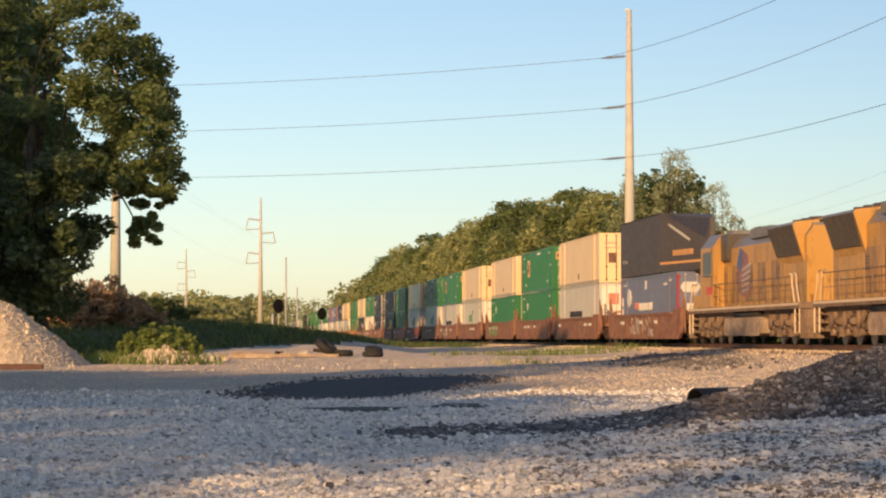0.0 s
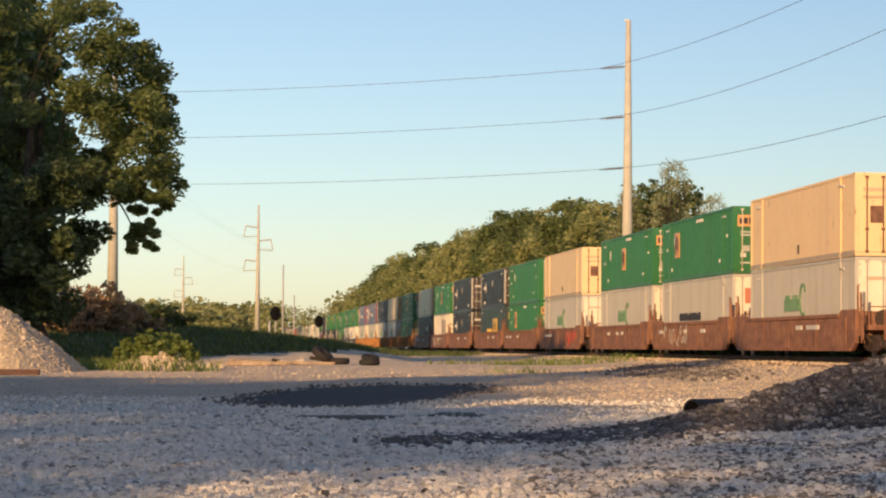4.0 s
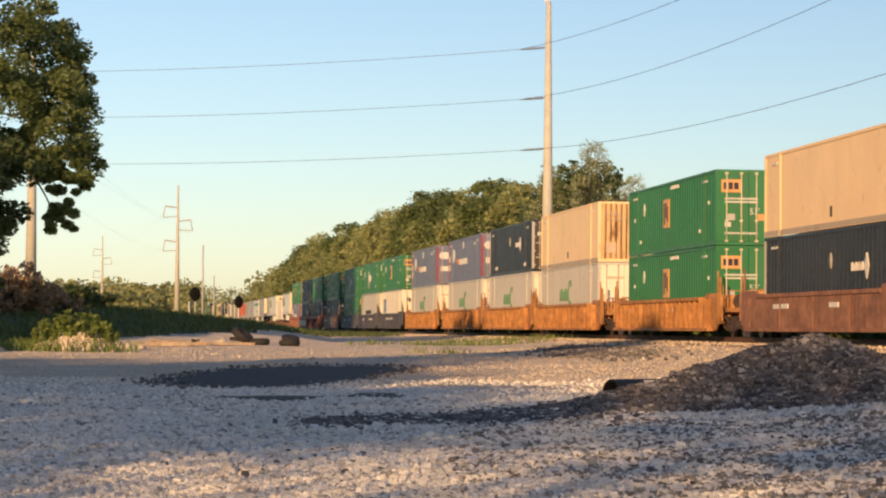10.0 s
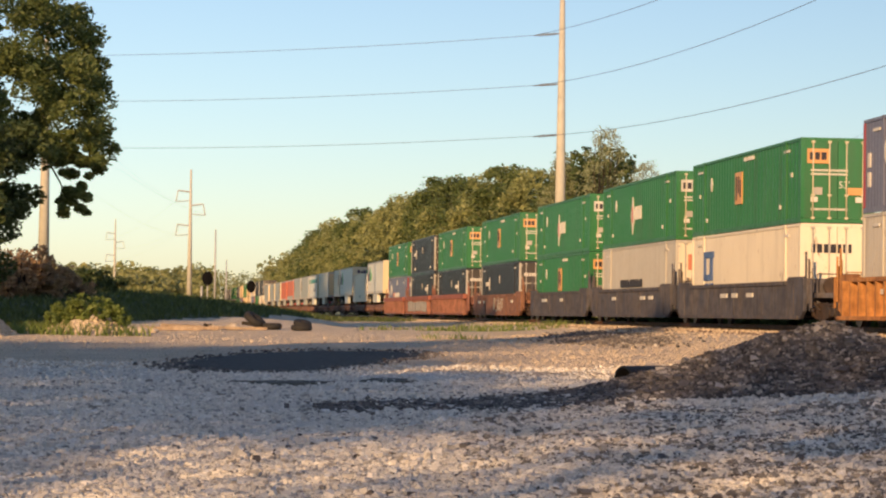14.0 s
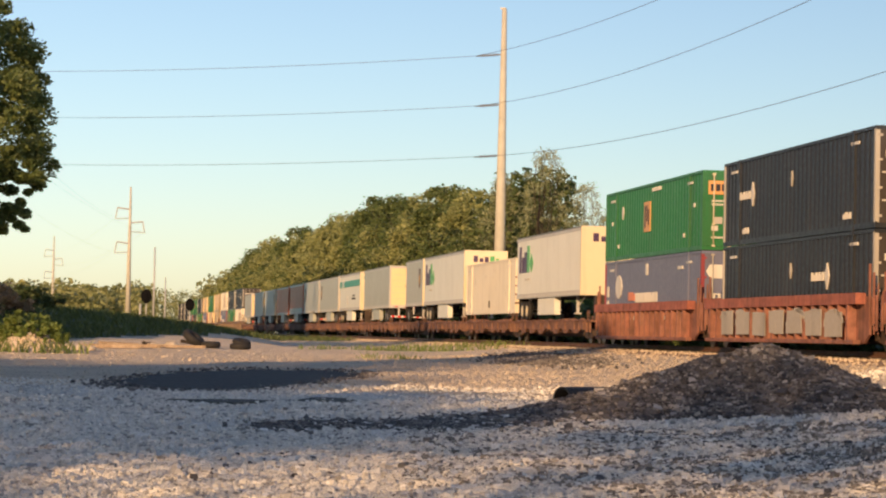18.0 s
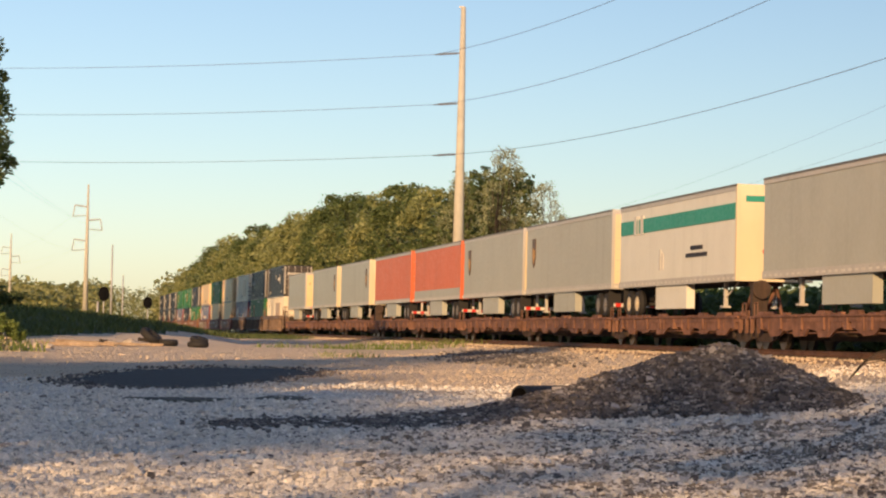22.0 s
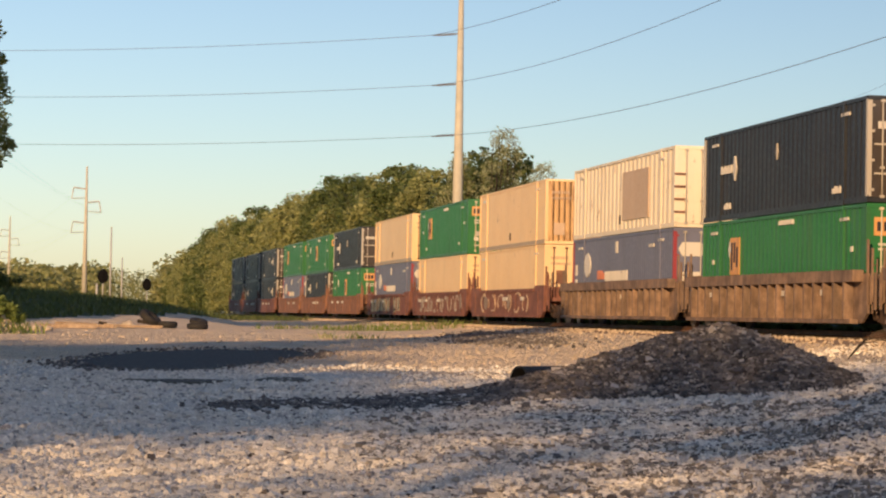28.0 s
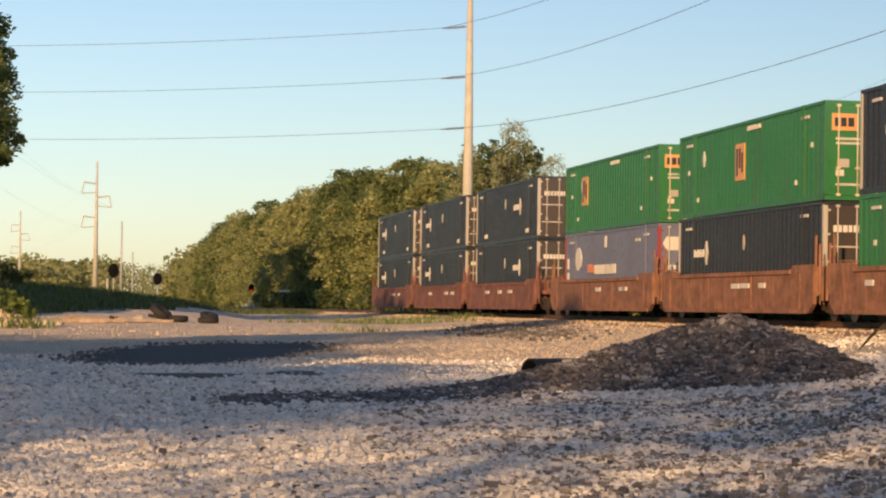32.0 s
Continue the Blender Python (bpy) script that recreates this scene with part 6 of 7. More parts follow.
def make_grass():
    rng = np.random.default_rng(4)
    verts, faces, mats = [], [], []

    def blade(x, y, h, w, lean, m):
        z = ground_z(x, y) - 0.03
        a = rng.uniform(0, math.tau)
        ux, uy = math.cos(a) * w, math.sin(a) * w
        la = rng.uniform(0, math.tau)
        lx, ly = math.cos(la) * lean * h, math.sin(la) * lean * h
        i = len(verts)
        verts.extend([(x - ux, y - uy, z), (x + ux, y + uy, z), (x + ux * 0.6 + lx * 0.4, y + uy * 0.6 + ly * 0.4, z + h * 0.6), (x - ux * 0.6 + lx * 0.4, y - uy * 0.6 + ly * 0.4, z + h * 0.6), (x + lx, y + ly, z + h)])
        faces.extend([(i, i + 1, i + 2, i + 3), (i + 3, i + 2, i + 4)])
        mats.extend([m, m])

    n = 0
    while n < 26000:
        tx, d = rng.uniform(-0.2, 0.02), 95 + 110 * rng.random() ** 1.6
        x = tx * d
        if ground_kind(x, d) != 1 or across(x, d) > -3.5:
            continue
        blade(x, d, rng.uniform(0.15, 0.45), rng.uniform(0.03, 0.07), 0.5, 0)
        n += 1
    for cx, cy, r, k in ((6.0, 112, 1.6, 260), (4.2, 113, 1.0, 140), (9.0, 120, 1.2, 160), (0.8, 116, 0.8, 90), (7.5, 126, 1.6, 200), (3.2, 90, 0.7, 60), (-10.9, 89.3, 1.2, 300), (-12.6, 90, 1.2, 300)):
        for i in range(k):
            a, q = rng.uniform(0, math.tau), r * rng.random() ** 0.5
            blade(cx + math.cos(a) * q * 2.2, cy + math.sin(a) * q, rng.uniform(0.1, 0.42) * (1.6 if cx < -8 else 1), 0.03, 0.6, 1)
    me = bpy.data.meshes.new("grass")
    me.from_pydata(verts, [], faces)
    for m in (GRASS, WEEDS):
        me.materials.append(m)
    me.polygons.foreach_set("material_index", mats)
    tagged(new("grass", me), "tall green grass on the bank and weed tufts", "grass", kind="stuff")


make_grass()


# ---------------------------------------------------------------- poles, wires, signals
POLE_PAINT = soil_material("weathered_concrete_pole", (0.43, 0.41, 0.345), (0.51, 0.485, 0.41), 2.0)
WIRE = mat("dull_wire", (0.1, 0.1, 0.11), 0.6)
INSULATOR = mat("grey_polymer_insulator", (0.2, 0.19, 0.2), 0.5)
ARM_HEIGHTS = (19.38, 15.92, 12.42)


def line_pole(x, y, top, label, toward, arms=ARM_HEIGHTS):
    t = tagged(new("power_pole"), label, "power pole", "poles of the power line")
    t.matrix_basis = pose(x, y, 0, 0, 0, toward)
    z0 = ground_z(x, y) - 0.2
    bm = bmesh.new()
    cyl(bm, (0, 0, z0), (0, 0, EYE_Z + top), 0.46, 0.17, 20)
    part("shaft", bm, POLE_PAINT, t)
    part("cap", boxes((-0.3, -0.05, EYE_Z + top - 0.05, 0.05, 0.05, EYE_Z + top + 0.06)), GALV, t)
    for h in arms:
        z = EYE_Z + h
        bm = bmesh.new()
        cyl(bm, (0, 0, z), (-1.95, 0, z - 0.12), 0.045, 0.04, 8)
        for k in range(12):
            xx = -0.42 - k * 0.1
            cyl(bm, (xx, 0, z + xx * 0.06), (xx - 0.02, 0, z + xx * 0.06), 0.105, n=10)
        part("insulator", bm, INSULATOR, t, "grey horizontal insulator")
    return t


def wire(parent_name, a, b, sag, r=0.016, label="thin sagging power wire"):
    n = 24
    bm = bmesh.new()
    a, b = Vector(a), Vector(b)
    pts = [a + (b - a) * (i / n) - Vector((0, 0, 4 * sag * (i / n) * (1 - i / n))) for i in range(n + 1)]
    tube(bm, pts, r, 5)
    ob = new(parent_name, sheet(parent_name, bm, WIRE))
    return tagged(ob, label, "wire", "power wires")


def make_line():
    near, mid, left = (35.8, 54.0), (12.76, 160.0), (-24.6, 176.0)
    near_arms, sags = (24.6, 22.1, 15.1), (2.85, 3.15, 2.25)
    line_pole(*mid, 22.55, "tall pale concrete power pole behind the train", -15)
    line_pole(*left, 21.5, "tall pale concrete power pole behind the tree", -15)
    line_pole(*near, 26.5, "tall pale concrete power pole beside the track", 0, near_arms)
    for h, hn, sag in zip(ARM_HEIGHTS, near_arms, sags):
        tip = (mid[0] - 1.85, mid[1] + 0.48, EYE_Z + h - 0.1)
        wire("power_wire", tip, (left[0] - 1.8, left[1] + 0.48, EYE_Z + h * 0.985 - 0.1), 0.35)
        wire("power_wire", (near[0] - 1.8, near[1], EYE_Z + hn - 0.1), tip, sag)
    for k, (ta, tb) in enumerate((((0.12, 0.045), (0.36, 0.125)), ((0.125, 0.05), (0.33, 0.135)))):
        wire("far_wire", (ta[0] * 320, 320, EYE_Z + ta[1] * 320), (tb[0] * 150, 150, EYE_Z + tb[1] * 150), 1.2, 0.009, "faint distant overhead wire")
    for x, z in ((0.36 * 150, 0.125 * 150), (0.33 * 150, 0.135 * 150)):
        t = tagged(new("utility_pole"), "plain wooden utility pole behind the track", "utility pole")
        t.matrix_basis = pose(x, 150, 0)
        bm = bmesh.new()
        cyl(bm, (0, 0, ground_z(x, 150) - 0.3), (0, 0, EYE_Z + z + 0.2), 0.2, 0.13, 10)
        part("shaft", bm, BARK, t)
        part("pin", boxes((-0.04, -0.2, EYE_Z + z - 0.05, 0.04, 0.2, EYE_Z + z + 0.02)), GALV, t)
    # lattice-armed poles down the line
    for x, y, top, s in ((-28.8, 370, 22.3, 1.0), (-63, 575, 22.2, 1.0)):
        t = tagged(new("power_pole"), "distant power pole with three bracket arms", "power pole", "poles of the power line")
        t.matrix_basis = pose(x, y, 0)
        bm = bmesh.new()
        cyl(bm, (0, 0, ground_z(x, y) - 0.2), (0, 0, EYE_Z + top), 0.46, 0.14, 12)
        part("shaft", bm, POLE_PAINT, t)
        for z, d in ((0.84, -1), (0.745, 1), (0.6, -1)):
            z = EYE_Z + top * z
            bm = bmesh.new()
            cyl(bm, (0, 0, z), (d * 2.0, 0, z + 0.25), 0.12, n=6)
            cyl(bm, (d * 2.0, 0, z + 0.25), (d * 2.3, 0, z - 1.5), 0.1, n=6)
            cyl(bm, (d * 2.3, 0, z - 1.5), (0, 0, z - 1.35), 0.08, n=6)
            part("bracket_arm", bm, GALV, t)
    for z, d in ((0.84, -1), (0.745, 1), (0.6, -1)):
        h = EYE_Z + 22.3 * z - 1.4
        wire("power_wire", (-28.8 + d * 2.3, 370, h), (-63 + d * 2.3, 575, h), 1.2, 0.007)
        wire("power_wire", (-24.6 - 1.7, 176, h + 0.6), (-28.8 + d * 2.3, 370, h), 1.2, 0.007)
    for x, y, top in ((-0.067 * 400, 400, 13.9), (-0.0622 * 500, 500, 11.0)):
        t = tagged(new("utility_pole"), "thin pale distant utility pole", "utility pole")
        t.matrix_basis = pose(x, y, 0)
        bm = bmesh.new()
        cyl(bm, (0, 0, ground_z(x, y) - 0.2), (0, 0, EYE_Z + top), 0.2, 0.13, 8)
        part("shaft", bm, GALV, t)
        part("cap", boxes((-0.14, -0.14, EYE_Z + top, 0.14, 0.14, EYE_Z + top + 0.05)), GALV, t)


make_line()
RED_LIGHT = mat("red_signal_light", (0.5, 0.02, 0.01), 0.3)
_b = RED_LIGHT.node_tree.nodes["Principled BSDF"]
_b.inputs["Emission Color"].default_value, _b.inputs["Emission Strength"].default_value = (1, 0.03, 0.01, 1), 1.2
BLACK = mat("black_signal_paint", (0.006, 0.006, 0.007), 0.9)
BLACK.node_tree.nodes["Principled BSDF"].inputs["Specular IOR Level"].default_value = 0.1


def signal(x, y, head, label, post_off=0.0, lit=False, cabinet=False, r=0.55):
    t = tagged(new("railway_signal"), label, "signal", "signals along the track")
    z = ground_z(x, y)
    t.matrix_basis = pose(x, y, z)
    top = EYE_Z + head - z
    bm = bmesh.new()
    cyl(bm, (0, 0, -0.2), (0, 0, top + 0.3), 0.1, 0.08, 10)
    part("mast", bm, GALV, t, "pale grey mast")
    bm = bmesh.new()
    disc(bm, 0, top, r, r * 1.35, -0.16, -0.12, 18)
    part("target", bm, BLACK, t, "black oval target board")
    for k in (-1, 0, 1):
        bm = bmesh.new()
        cyl(bm, (0, -0.4, top + k * 0.36), (0, -0.14, top + k * 0.36), 0.15, 0.13, 12)
        hood = part("lamp_hood", bm, BLACK, t)
        if lit and k == -1:
            bm = bmesh.new()
            cyl(bm, (0, -0.41, top + k * 0.36), (0, -0.405, top + k * 0.36), 0.12, n=12)
            part("lens", bm, RED_LIGHT, hood, "red lamp")
    if post_off:
        bm = bmesh.new()
        cyl(bm, (post_off, 0, -0.2), (post_off, 0, top * 0.72), 0.14, n=10)
        part("post", bm, GALV, t)
    if cabinet:
        part("cabinet", boxes((-0.55, -0.4, -0.1, -0.05, 0.3, 0.95), (0.15, -0.25, -0.1, 0.5, 0.2, 0.7)), GALV, t, "pale equipment cabinet")
        part("platform", boxes((-0.4, -0.35, top - 1.15, 0.5, 0.3, top - 1.08)), RUST, t)


signal(-0.0701 * 300, 300, 4.2, "black railway signal on a pale mast in the grass", -0.75, r=0.7)
signal(-0.0516 * 400, 400, 4.3, "black railway signal on a pale mast", 0, r=0.78)
signal(-3.85, 322, 2.45, "low railway signal with red light and cabinet", 0, True, True, 0.4)


def t_sign():
    t = tagged(new("track_sign"), "T-shaped white trackside sign on a dark post", "sign")
    x, y = 0.62, 276
    t.matrix_basis = pose(x, y, ground_z(x, y))
    part("post", boxes((-0.06, -0.05, -0.2, 0.06, 0.05, 2.3)), BARK, t)
    part("board", boxes((-0.62, -0.08, 2.1, 0.62, -0.04, 2.36)), MARK_WHITE, t, "white board")


t_sign()


# ---------------------------------------------------------------- stones, piles and litter
def stone_material(name, stops):
    m = mat(name, stops[0], 0.9)
    geo = m.node_tree.nodes.new("ShaderNodeNewGeometry")
    n = len(stops)
    col = ramp(m, geo.outputs["Random Per Island"], [(i / (n - 1), c) for i, c in enumerate(stops)])
    g = noise_tex(m, 22, 4)
    col = mix(m, "MULTIPLY", 0.5, col, ramp(m, g, [(0.3, (0.6, 0.6, 0.6)), (0.7, (1.2, 1.2, 1.2))]))
    link(m, col, m.node_tree.nodes["Principled BSDF"].inputs["Base Color"])
    return m


LIME_STONE = stone_material("loose_limestone", [(0.26, 0.245, 0.23), (0.68, 0.64, 0.58), (0.76, 0.71, 0.63), (0.8, 0.75, 0.67), (0.84, 0.79, 0.71), (0.92, 0.88, 0.81)])
DARK_STONE = stone_material("dark_rubble", [(0.05, 0.046, 0.048), (0.11, 0.1, 0.098), (0.18, 0.16, 0.152), (0.075, 0.07, 0.07), (0.5, 0.46, 0.42), (0.12, 0.108, 0.105), (0.26, 0.23, 0.21), (0.06, 0.055, 0.057)])
MIXED_STONE = stone_material("grey_brown_stones", [(0.12, 0.11, 0.1), (0.24, 0.22, 0.195), (0.36, 0.325, 0.28), (0.17, 0.155, 0.14), (0.46, 0.42, 0.37)])
PALE_STONE = stone_material("sunlit_tan_rubble", [(0.4, 0.32, 0.23), (0.55, 0.45, 0.34), (0.66, 0.55, 0.42)])


def stones_mesh(name, material, spots, seed):
    """Angular stones, one broken block each, at (x, y, z, size)."""
    rng = np.random.default_rng(seed)
    s = np.array(spots, float)
    n = len(s)
    cube = np.array([(-1, -1, -1), (1, -1, -1), (1, 1, -1), (-1, 1, -1), (-1, -1, 1), (1, -1, 1), (1, 1, 1), (-1, 1, 1)], float)
    v = cube[None] * rng.uniform(0.45, 1.0, (n, 8, 3)) * rng.uniform((0.7, 0.6, 0.55), (1.1, 0.95, 0.95), (n, 3))[:, None]
    a = rng.uniform(0, math.tau, n)
    b = rng.normal(0, 0.45, n)
    ca, sa, cb, sb = np.cos(a), np.sin(a), np.cos(b), np.sin(b)
    y, z = v[:, :, 1] * cb[:, None] - v[:, :, 2] * sb[:, None], v[:, :, 1] * sb[:, None] + v[:, :, 2] * cb[:, None]
    x = v[:, :, 0]
    v = np.stack([x * ca[:, None] - y * sa[:, None], x * sa[:, None] + y * ca[:, None], z], 2) * s[:, None, 3:4] * 0.5 + s[:, None, :3]
    faces = np.array([(0, 3, 2, 1), (4, 5, 6, 7), (0, 1, 5, 4), (1, 2, 6, 5), (2, 3, 7, 6), (3, 0, 4, 7)])
    f = (np.arange(n)[:, None, None] * 8 + faces[None]).reshape(-1, 4)
    me = bpy.data.meshes.new(name)
    me.from_pydata(v.reshape(-1, 3).tolist(), [], f.tolist())
    me.materials.append(material)
    me.update()
    return me


PATCH = [(-4.7, 54), (-3.4, 52.4), (-1.4, 54), (0.1, 58.5), (1.1, 64), (1.9, 69), (0.6, 71), (-1.6, 71.4), (-3.6, 69), (-4.5, 63), (-5.1, 57)]


def inside(outline, x, y):
    hit = False
    for (a, b), (c, d) in zip(outline, outline[1:] + outline[:1]):
        if (b > y) != (d > y) and x < a + (c - a) * (y - b) / (d - b):
            hit = not hit
    return hit


def loose_gravel():
    rng = np.random.default_rng(12)
    spots = []
    for d0, d1, count, size in ((15, 24, 19000, 0.048), (24, 34, 21000, 0.06), (34, 48, 19000, 0.072), (48, 58, 7000, 0.062)):
        d = np.sqrt(rng.uniform(d0 * d0, d1 * d1, count))
        tx = rng.uniform(-0.215, 0.29, count)
        for dd, t in zip(d, tx):
            x, y = dd * t, dd
            if inside(PATCH, x, y) or noise.noise((x * 0.35, y * 0.35, 9)) < -0.25 and rng.random() < 0.7:
                continue
            if dd > 75 and ground_kind(x, y) in (1, 2):
                continue
            spots.append((x, y, ground_z(x, y) + 0.004, size * rng.lognormal(0, 0.35)))
    tagged(new("loose_gravel", stones_mesh("loose_gravel", LIME_STONE, spots, 3)), "loose pale crushed stones over the yard", "gravel", kind="stuff")
    spots = []
    for d0, d1, count, size in ((56, 72, 9000, 0.05), (72, 100, 9000, 0.06)):
        d = np.sqrt(rng.uniform(d0 * d0, d1 * d1, count))
        for dd, t in zip(d, rng.uniform(-0.2, 0.29, count)):
            x, y = dd * t, dd
            if not inside(PATCH, x, y) and ground_kind(x, y) == 3 and (x > 2 or rng.random() < 0.3):
                spots.append((x, y, ground_z(x, y), size * rng.lognormal(0, 0.3)))
    tagged(new("fine_gravel", stones_mesh("fine_gravel", PALE_STONE, spots, 5)), "fine tan gravel on packed dirt", "gravel", kind="stuff")
    spots = []
    for i in range(9000):
        s = rng.uniform(-25, 130)
        x, y, h = track(s)
        q = rng.normal(0, 1) * 1.5
        q = math.copysign(min(abs(q) + 0.0, 4.2), q) - 1.0
        px, py = x + q * math.cos(h), y - q * math.sin(h)
        spots.append((px, py, ground_z(px, py) + 0.02, 0.07 * rng.lognormal(0, 0.3)))
    tagged(new("track_ballast", stones_mesh("track_ballast", PALE_STONE, spots, 4)), "tan ballast stones along the track", "ballast", kind="stuff")


loose_gravel()


def mound(name, label, cx, cy, height, left, right, depth, material, stone, count, size, seed, power=1.2, right_power=None):
    t = tagged(new(name), label, "pile")
    rng = np.random.default_rng(seed)

    def top(x, y):
        rx = left if x < cx else right
        a = math.atan2((y - cy) / depth, (x - cx) / rx)
        rho = math.hypot((x - cx) / rx, (y - cy) / depth) * (1 + 0.16 * noise.noise((math.cos(a) * 1.5 + seed, math.sin(a) * 1.5, 0)))
        rho = math.sqrt(rho * rho + 0.02) - 0.05
        h = height * max(0.0, 1 - rho) ** (power if x < cx or right_power is None else power + (right_power - power) * min(1, (x - cx) / 1.0))
        rough = 0.1 * noise.noise((x * 1.3, y * 1.3, seed)) + 0.05 * noise.noise((x * 4, y * 4, seed))
        return ground_z(x, y) - 0.03 + h + rough * min(1, h / height * 4)

    verts, faces, n = [], [], 56
    for j in range(n + 1):
        for i in range(n + 1):
            x, y = cx - left * 1.15 + (left + right) * 1.15 * i / n, cy - depth * 1.15 + depth * 2.3 * j / n
            verts.append((x, y, top(x, y)))
    for j in range(n):
        for i in range(n):
            a = j * (n + 1) + i
            faces.append((a, a + 1, a + n + 2, a + n + 1))
    me = bpy.data.meshes.new("mound_body")
    me.from_pydata(verts, [], faces)
    me.materials.append(material)
    me.polygons.foreach_set("use_smooth", [True] * len(faces))
    body = new("mound_body", me)
    body.parent = t
    spots = []
    while len(spots) < count:
        x, y = rng.uniform(cx - left * 1.12, cx + right * 1.12), rng.uniform(cy - depth * 1.12, cy + depth * 0.7)
        z = top(x, y)
        if z - ground_z(x, y) > 0.02 or rng.random() < 0.1:
            spots.append((x, y, z + 0.01, size * rng.lognormal(0, 0.4)))
    ob = new("rubble", stones_mesh("rubble", stone, spots, seed + 1))
    ob.parent = t
    tagged(ob, kind="stuff")
    return t


mound("rubble_pile", "dark pile of broken asphalt and stones on gravel", 8.2, 41.8, 1.32, 5.2, 2.4, 2.8, ASPHALT, DARK_STONE, 20000, 0.074, 6, 1.55, 1.0)
mound("gravel_pile", "pale tan gravel pile beside the grass", -16.5, 85.5, 2.75, 5.4, 3.4, 4.2, soil_material("tan_gravel", (0.42, 0.34, 0.24), (0.6, 0.5, 0.37), 3.0), PALE_STONE, 6500, 0.06, 15, 0.95)


mound("soil_mound", "tan soil mound with weeds and broken concrete", -10.8, 90.6, 0.95, 1.7, 1.5, 1.4, PACKED, PALE_STONE, 500, 0.12, 21, 0.8)


def millings_trail():
    rng = np.random.default_rng(31)
    spots, mid = [], []
    for i in range(8000):
        k = rng.random()
        x, y = -0.5 + 5.2 * k, 35.4 + 6.2 * k + 0.5 * math.sin(k * 9)
        w = 0.75 + 0.5 * k
        px, py = x + rng.normal(0, 0.3), y + rng.normal(0, w)
        spots.append((px, py, ground_z(px, py) + 0.015, 0.065 * rng.lognormal(0, 0.4)))
    for i in range(5200):
        px, py = 12 * rng.random() ** 0.6 - 1.5, rng.uniform(17, 40)
        if px / py < 0.28 and noise.noise((px * 0.4, py * 0.25, 4)) > -0.1:
            spots.append((px, py, ground_z(px, py) + 0.01, 0.05 * rng.lognormal(0, 0.4)))
    for i in range(9000):
        py = math.sqrt(rng.uniform(16 ** 2, 37 ** 2))
        px = py * (0.3 - 0.26 * rng.random() ** 1.8)
        if noise.noise((px * 0.5, py * 0.3, 8)) > -0.25:
            mid.append((px, py, ground_z(px, py) + 0.012, 0.055 * rng.lognormal(0, 0.35)))
    tagged(new("mixed_gravel", stones_mesh("mixed_gravel", MIXED_STONE, mid, 33)), "grey-brown crushed stones mixed into pale gravel", "gravel", kind="stuff")
    for (ax, ay), (bx, by) in zip(PATCH, PATCH[1:] + PATCH[:1]):
        for i in range(90):
            k = rng.random()
            px, py = ax + (bx - ax) * k + rng.normal(0, 0.22), ay + (by - ay) * k + rng.normal(0, 0.8)
            spots.append((px, py, ground_z(px, py) + 0.02, 0.06 * rng.lognormal(0, 0.4)))
    tagged(new("scattered_millings", stones_mesh("scattered_millings", DARK_STONE, spots, 32)), "trail of dark millings over pale gravel", "rubble", kind="stuff")


millings_trail()


def ground_patch(name, label, outline, material, seed, lift=0.018):
    """A thin irregular layer that lies on the ground."""
    cx = sum(p[0] for p in outline) / len(outline)
    cy = sum(p[1] for p in outline) / len(outline)
    n, rings = 120, 10
    verts, faces = [(cx, cy, ground_z(cx, cy) + lift)], []
    m = len(outline)
    for r in range(1, rings + 1):
        for k in range(n):
            u = k / n * m
            i = int(u) % m
            f = u - int(u)
            f = f * f * (3 - 2 * f)
            px, py = outline[i][0] * (1 - f) + outline[(i + 1) % m][0] * f, outline[i][1] * (1 - f) + outline[(i + 1) % m][1] * f
            wob = 1 + 0.07 * noise.noise((px * 1.1, py * 1.1, seed)) + 0.05 * noise.noise((px * 4, py * 4, seed))
            x, y = cx + (px - cx) * r / rings * wob, cy + (py - cy) * r / rings * wob
            verts.append((x, y, ground_z(x, y) + (lift if r < rings else -0.02)))
    for k in range(n):
        faces.append((0, 1 + k, 1 + (k + 1) % n))
    for r in range(rings - 1):
        for k in range(n):
            a, b = 1 + r * n + k, 1 + r * n + (k + 1) % n
            faces.append((a, b, b + n, a + n)[::-1])
    me = bpy.data.meshes.new(name)
    me.from_pydata(verts, [], faces)
    me.materials.append(material)
    me.polygons.foreach_set("use_smooth", [True] * len(faces))
    return tagged(new(name, me), label, "ground patch", kind="structure")


ground_patch("asphalt_patch", "dark asphalt patch in pale gravel", PATCH, ASPHALT, 2)
ground_patch("millings_strip", "thin strip of dark millings on gravel", [(-0.6, 34.8), (0.6, 35.0), (2.2, 36.9), (4.2, 38.8), (5.6, 40.2), (5.0, 43.6), (3.2, 41.6), (1.4, 39.0), (0.2, 36.9)], ASPHALT, 6, 0.008)
SOIL = soil_material("damp_brown_soil", (0.07, 0.06, 0.05), (0.16, 0.14, 0.11), 5.0)
ground_patch("soil_patch", "damp dark soil streak in pale gravel", [(-2.9, 46.2), (-2.0, 45.3), (-1.0, 45.6), (-0.6, 46.6), (-1.4, 47.0)], SOIL, 3, 0.05)
ground_patch("soil_patch", "damp dark soil streak in pale gravel", [(-0.3, 47.2), (0.5, 46.6), (1.0, 47.5), (0.8, 48.6), (0.0, 48.4)], SOIL, 4, 0.05)


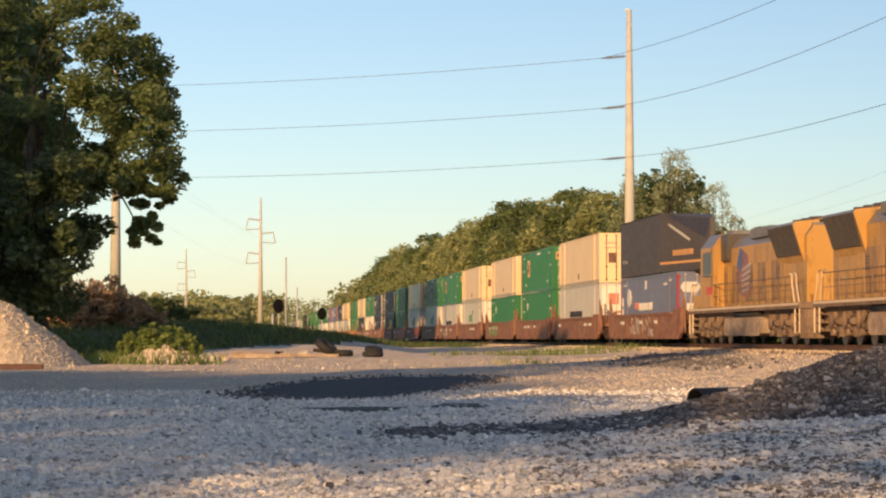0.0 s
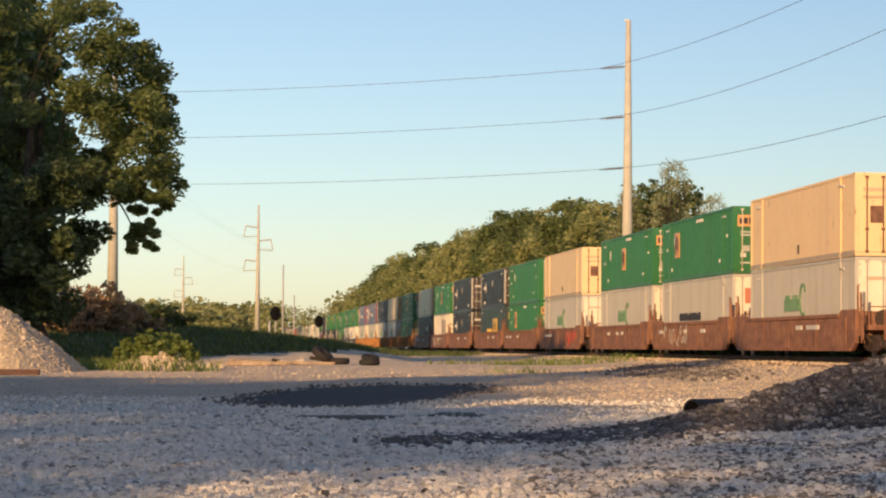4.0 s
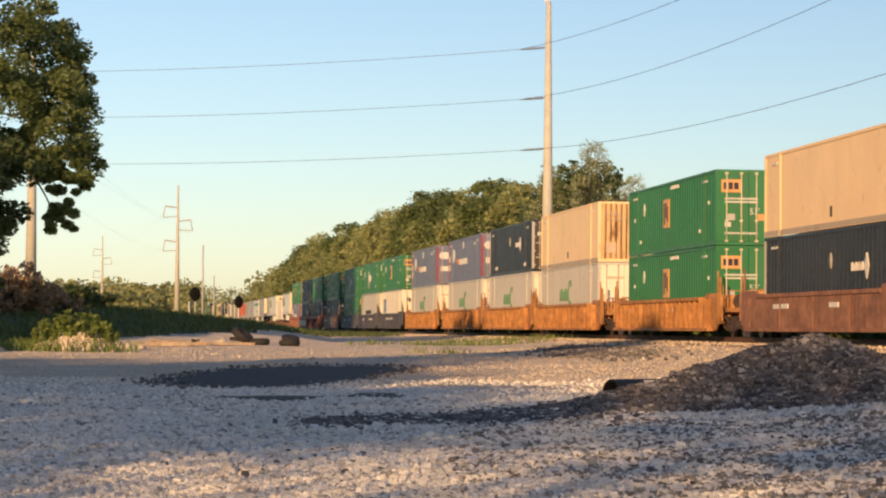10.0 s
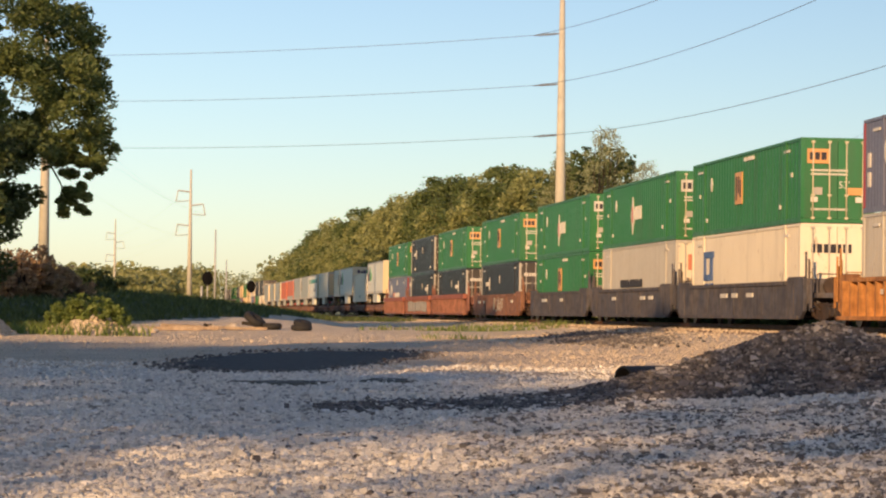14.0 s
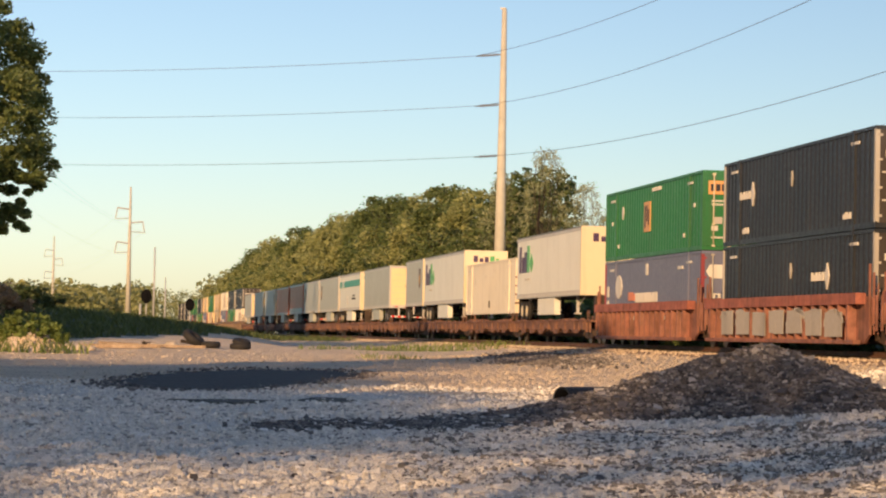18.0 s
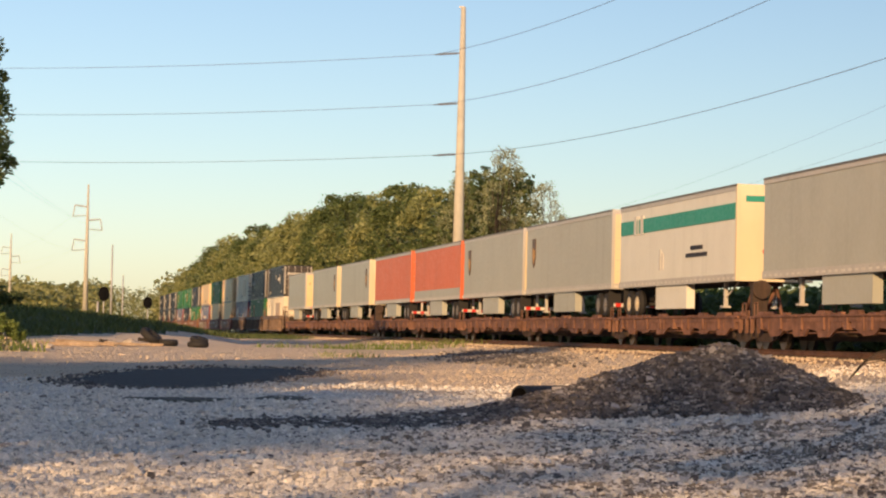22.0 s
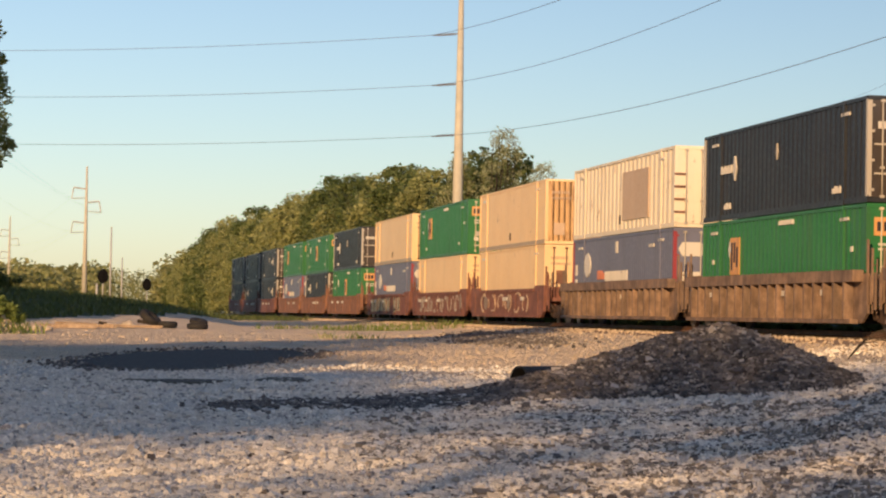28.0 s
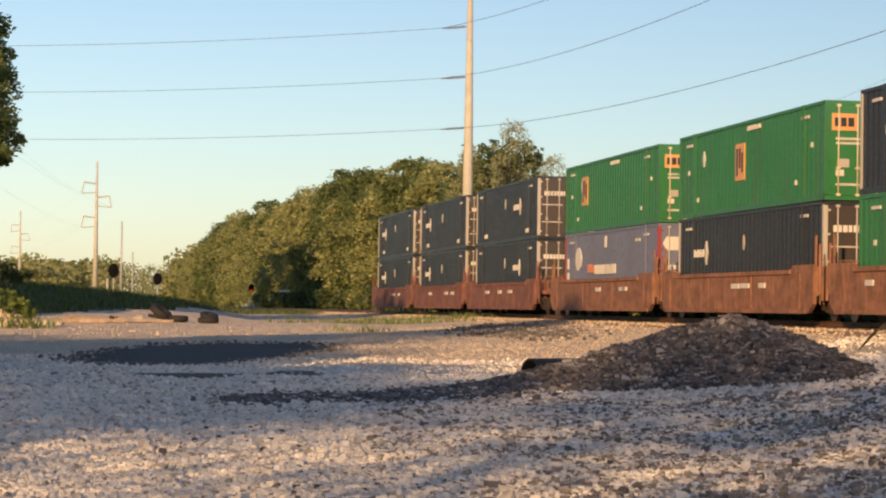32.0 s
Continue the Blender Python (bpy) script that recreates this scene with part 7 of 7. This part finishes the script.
def stone_bank():
    rng = np.random.default_rng(41)
    spots = []
    for i in range(4200):
        px, py = 8.6 + rng.normal(0, 0.95), 86 + rng.normal(0, 5.5)
        spots.append((px, py, ground_z(px, py) + 0.05 * math.exp(-((px - 8.6) / 1.2) ** 2), 0.085 * rng.lognormal(0, 0.35)))
    tagged(new("dark_ballast", stones_mesh("dark_ballast", DARK_STONE, spots, 42)), "low spread of dark stones beside the track", "rubble", kind="stuff")


stone_bank()


def culvert():
    t = tagged(new("culvert_pipe"), "black corrugated plastic culvert pipe in rubble", "pipe")
    a = 0.0
    bm = bmesh.new()
    n, L = 26, 1.5
    prof = []
    k = 0.0
    while k < L:
        prof += [(k, 0.27), (k + 0.045, 0.27), (k + 0.06, 0.26), (k + 0.1, 0.26)]
        k += 0.115
    rows = prof + [(x, 0.225) for x in (L, 0.0)]
    rings = [[bm.verts.new((x, r * math.cos(j * math.tau / n), r * math.sin(j * math.tau / n))) for j in range(n)] for x, r in rows]
    rings.append(rings[0])
    for p, q in zip(rings, rings[1:]):
        for j in range(n):
            bm.faces.new((p[j], p[(j + 1) % n], q[(j + 1) % n], q[j]))
    part("tube", bm, mat("black_plastic", (0.012, 0.012, 0.013), 0.45), t)
    x, y = 4.95, 46.0
    t.matrix_basis = pose(x, y, ground_z(x, y) + 0.14, 0, 0, 36)


culvert()


def tyre_heap(x, y, lab, R=0.52, w=0.3, lean=0, turn=0, extra=0.0):
    t = tagged(new("old_tyre"), lab, "tyre")
    bm = bmesh.new()
    n, m = 28, 12
    rings = []
    for i in range(n):
        a = i * math.tau / n
        ring = []
        for j in range(m):
            b = j * math.tau / m
            rr = R - 0.17 + 0.17 * math.cos(b)
            zz = w / 2 * math.copysign(abs(math.sin(b)) ** 0.6, math.sin(b))
            if math.cos(b) > 0.6 and i % 2:
                rr -= 0.015
            ring.append(bm.verts.new((rr * math.cos(a), rr * math.sin(a), zz)))
        rings.append(ring)
    for i in range(n):
        for j in range(m):
            f = bm.faces.new((rings[i][j], rings[(i + 1) % n][j], rings[(i + 1) % n][(j + 1) % m], rings[i][(j + 1) % m]))
            f.smooth = True
    part("carcass", bm, RUBBER, t)
    t.matrix_basis = pose(x, y, ground_z(x, y) + w / 2 * math.cos(radians(lean)) + R * abs(math.sin(radians(lean))) * 0.8 + extra, lean, 0, turn)


tyre_heap(-3.14, 105, "worn black tyre lying on the gravel", 0.48, 0.28)
tyre_heap(-3.1, 105.1, "worn black tyre leaning on another tyre", 0.42, 0.22, 16, 30, 0.14)
tyre_heap(-5.3, 106.5, "worn black tyre among the debris", 0.55, 0.36, 35, 70)
tyre_heap(-4.5, 106, "worn black tyre among the debris", 0.45, 0.3)


def rock(x, y, size, lab, material, seed, squash=0.7):
    bm = bmesh.new()
    bmesh.ops.create_icosphere(bm, subdivisions=3, radius=size)
    for v in bm.verts:
        k = 1 + 0.35 * noise.noise(v.co / size * 0.9 + Vector((seed, 0, 0))) + 0.12 * noise.noise(v.co / size * 3 + Vector((0, seed, 0)))
        v.co = Vector((v.co.x * k * 1.2, v.co.y * k, v.co.z * k * squash))
    ob = new("rock", sheet("rock", bm, material))
    tagged(ob, lab, "rock", "rocks and rubble by the grass")
    ob.matrix_basis = pose(x, y, ground_z(x, y) + size * squash * 0.45, 0, 0, seed * 50)


CONCRETE = soil_material("broken_concrete", (0.36, 0.3, 0.23), (0.56, 0.49, 0.4), 4.0)
for k, (x, y, s) in enumerate(((-10.6, 98, 0.42), (-11.3, 98.3, 0.35), (-10.1, 97.8, 0.3), (-9.6, 98, 0.25), (-9.1, 98.2, 0.2), (-6.9, 104, 0.24), (-6.2, 105, 0.32), (-7.4, 103, 0.18), (-12.0, 97, 0.5), (-12.6, 97.4, 0.4))):
    rock(x, y, s, "pale broken concrete lump on the gravel", CONCRETE, k + 1)
CHAR = rusty("charred_rotten_wood", (0.022, 0.018, 0.016), (0.05, 0.04, 0.032), 0.9)
WOOD = rusty("weathered_pale_wood", (0.42, 0.33, 0.24), (0.55, 0.46, 0.36), 0.85)


def beam(x, y, length, thick, turn, tilt, material, lab, name="timber"):
    bm = bmesh.new()
    box(bm, -length / 2, -thick / 2, 0, length / 2, thick / 2, thick * 0.8)
    bmesh.ops.bevel(bm, geom=bm.edges[:], offset=thick * 0.08, segments=1, affect="EDGES")
    ob = tagged(new(name, sheet(name, bm, material)), lab, name, "timbers in the debris")
    ob.matrix_basis = pose(x, y, ground_z(x, y) + 0.02 + abs(math.sin(radians(tilt))) * length / 2, 0, tilt, turn)


for x, y, l, th, tu, ti in ((-8.6, 101, 2.6, 0.2, 4, 0), (-7.7, 102, 2.2, 0.18, -6, 1), (-8.3, 102.4, 1.8, 0.22, 12, 2), (-5.6, 104.6, 1.9, 0.16, -3, 0), (-6.5, 103.8, 1.4, 0.14, 8, 3)):
    beam(x, y, l, th, tu, ti, WOOD, "pale weathered timber lying on the gravel")
beam(-14.7, 79.8, 2.2, 0.24, 2, 0, rusty("dark_rusted_beam", (0.1, 0.05, 0.04), (0.15, 0.075, 0.055)), "rusty brown steel beam lying before the gravel pile", "steel_beam")
for x, y, l, th, tu, ti in ((-7.2, 104.5, 0.6, 0.16, 30, 12), (-7.0, 104.2, 0.5, 0.14, -40, 15), (-5.0, 107, 1.0, 0.22, 10, 5), (-5.5, 107.4, 0.9, 0.2, -14, 8)):
    beam(x, y, l, th, tu, ti, CHAR, "dark rotten log in the debris", "log")


def twigs():
    t = tagged(new("fallen_branch"), "bare bent branch sticking out of gravel", "branch")
    rnd = random.Random(8)
    bm = bmesh.new()
    for k in range(5):
        pts = [Vector((0, 0, -0.05)), Vector((0.3 + 0.1 * k, 0.1 * k, 0.35 + 0.06 * k)), Vector((0.8 + 0.15 * k, 0, 0.45 + 0.1 * k)), Vector((1.2 + 0.12 * k, 0, 0.3 + 0.12 * k))]
        for p, q in zip(pts, pts[1:]):
            cyl(bm, p, q, 0.012, 0.008, 5)
    part("twig", bm, BARK, t)
    x, y = 12.6, 50.5
    t.matrix_basis = pose(x, y, ground_z(x, y))


twigs()


# ---------------------------------------------------------------- what moves
def motions():
    times = (0, 4, 8, 12, 16, 20, 24, 28, 32)
    for ob, o, z in RUNNING:
        walk(ob, [(t, along(o - SPEED * (t - 16), z)) for t in times])


motions()
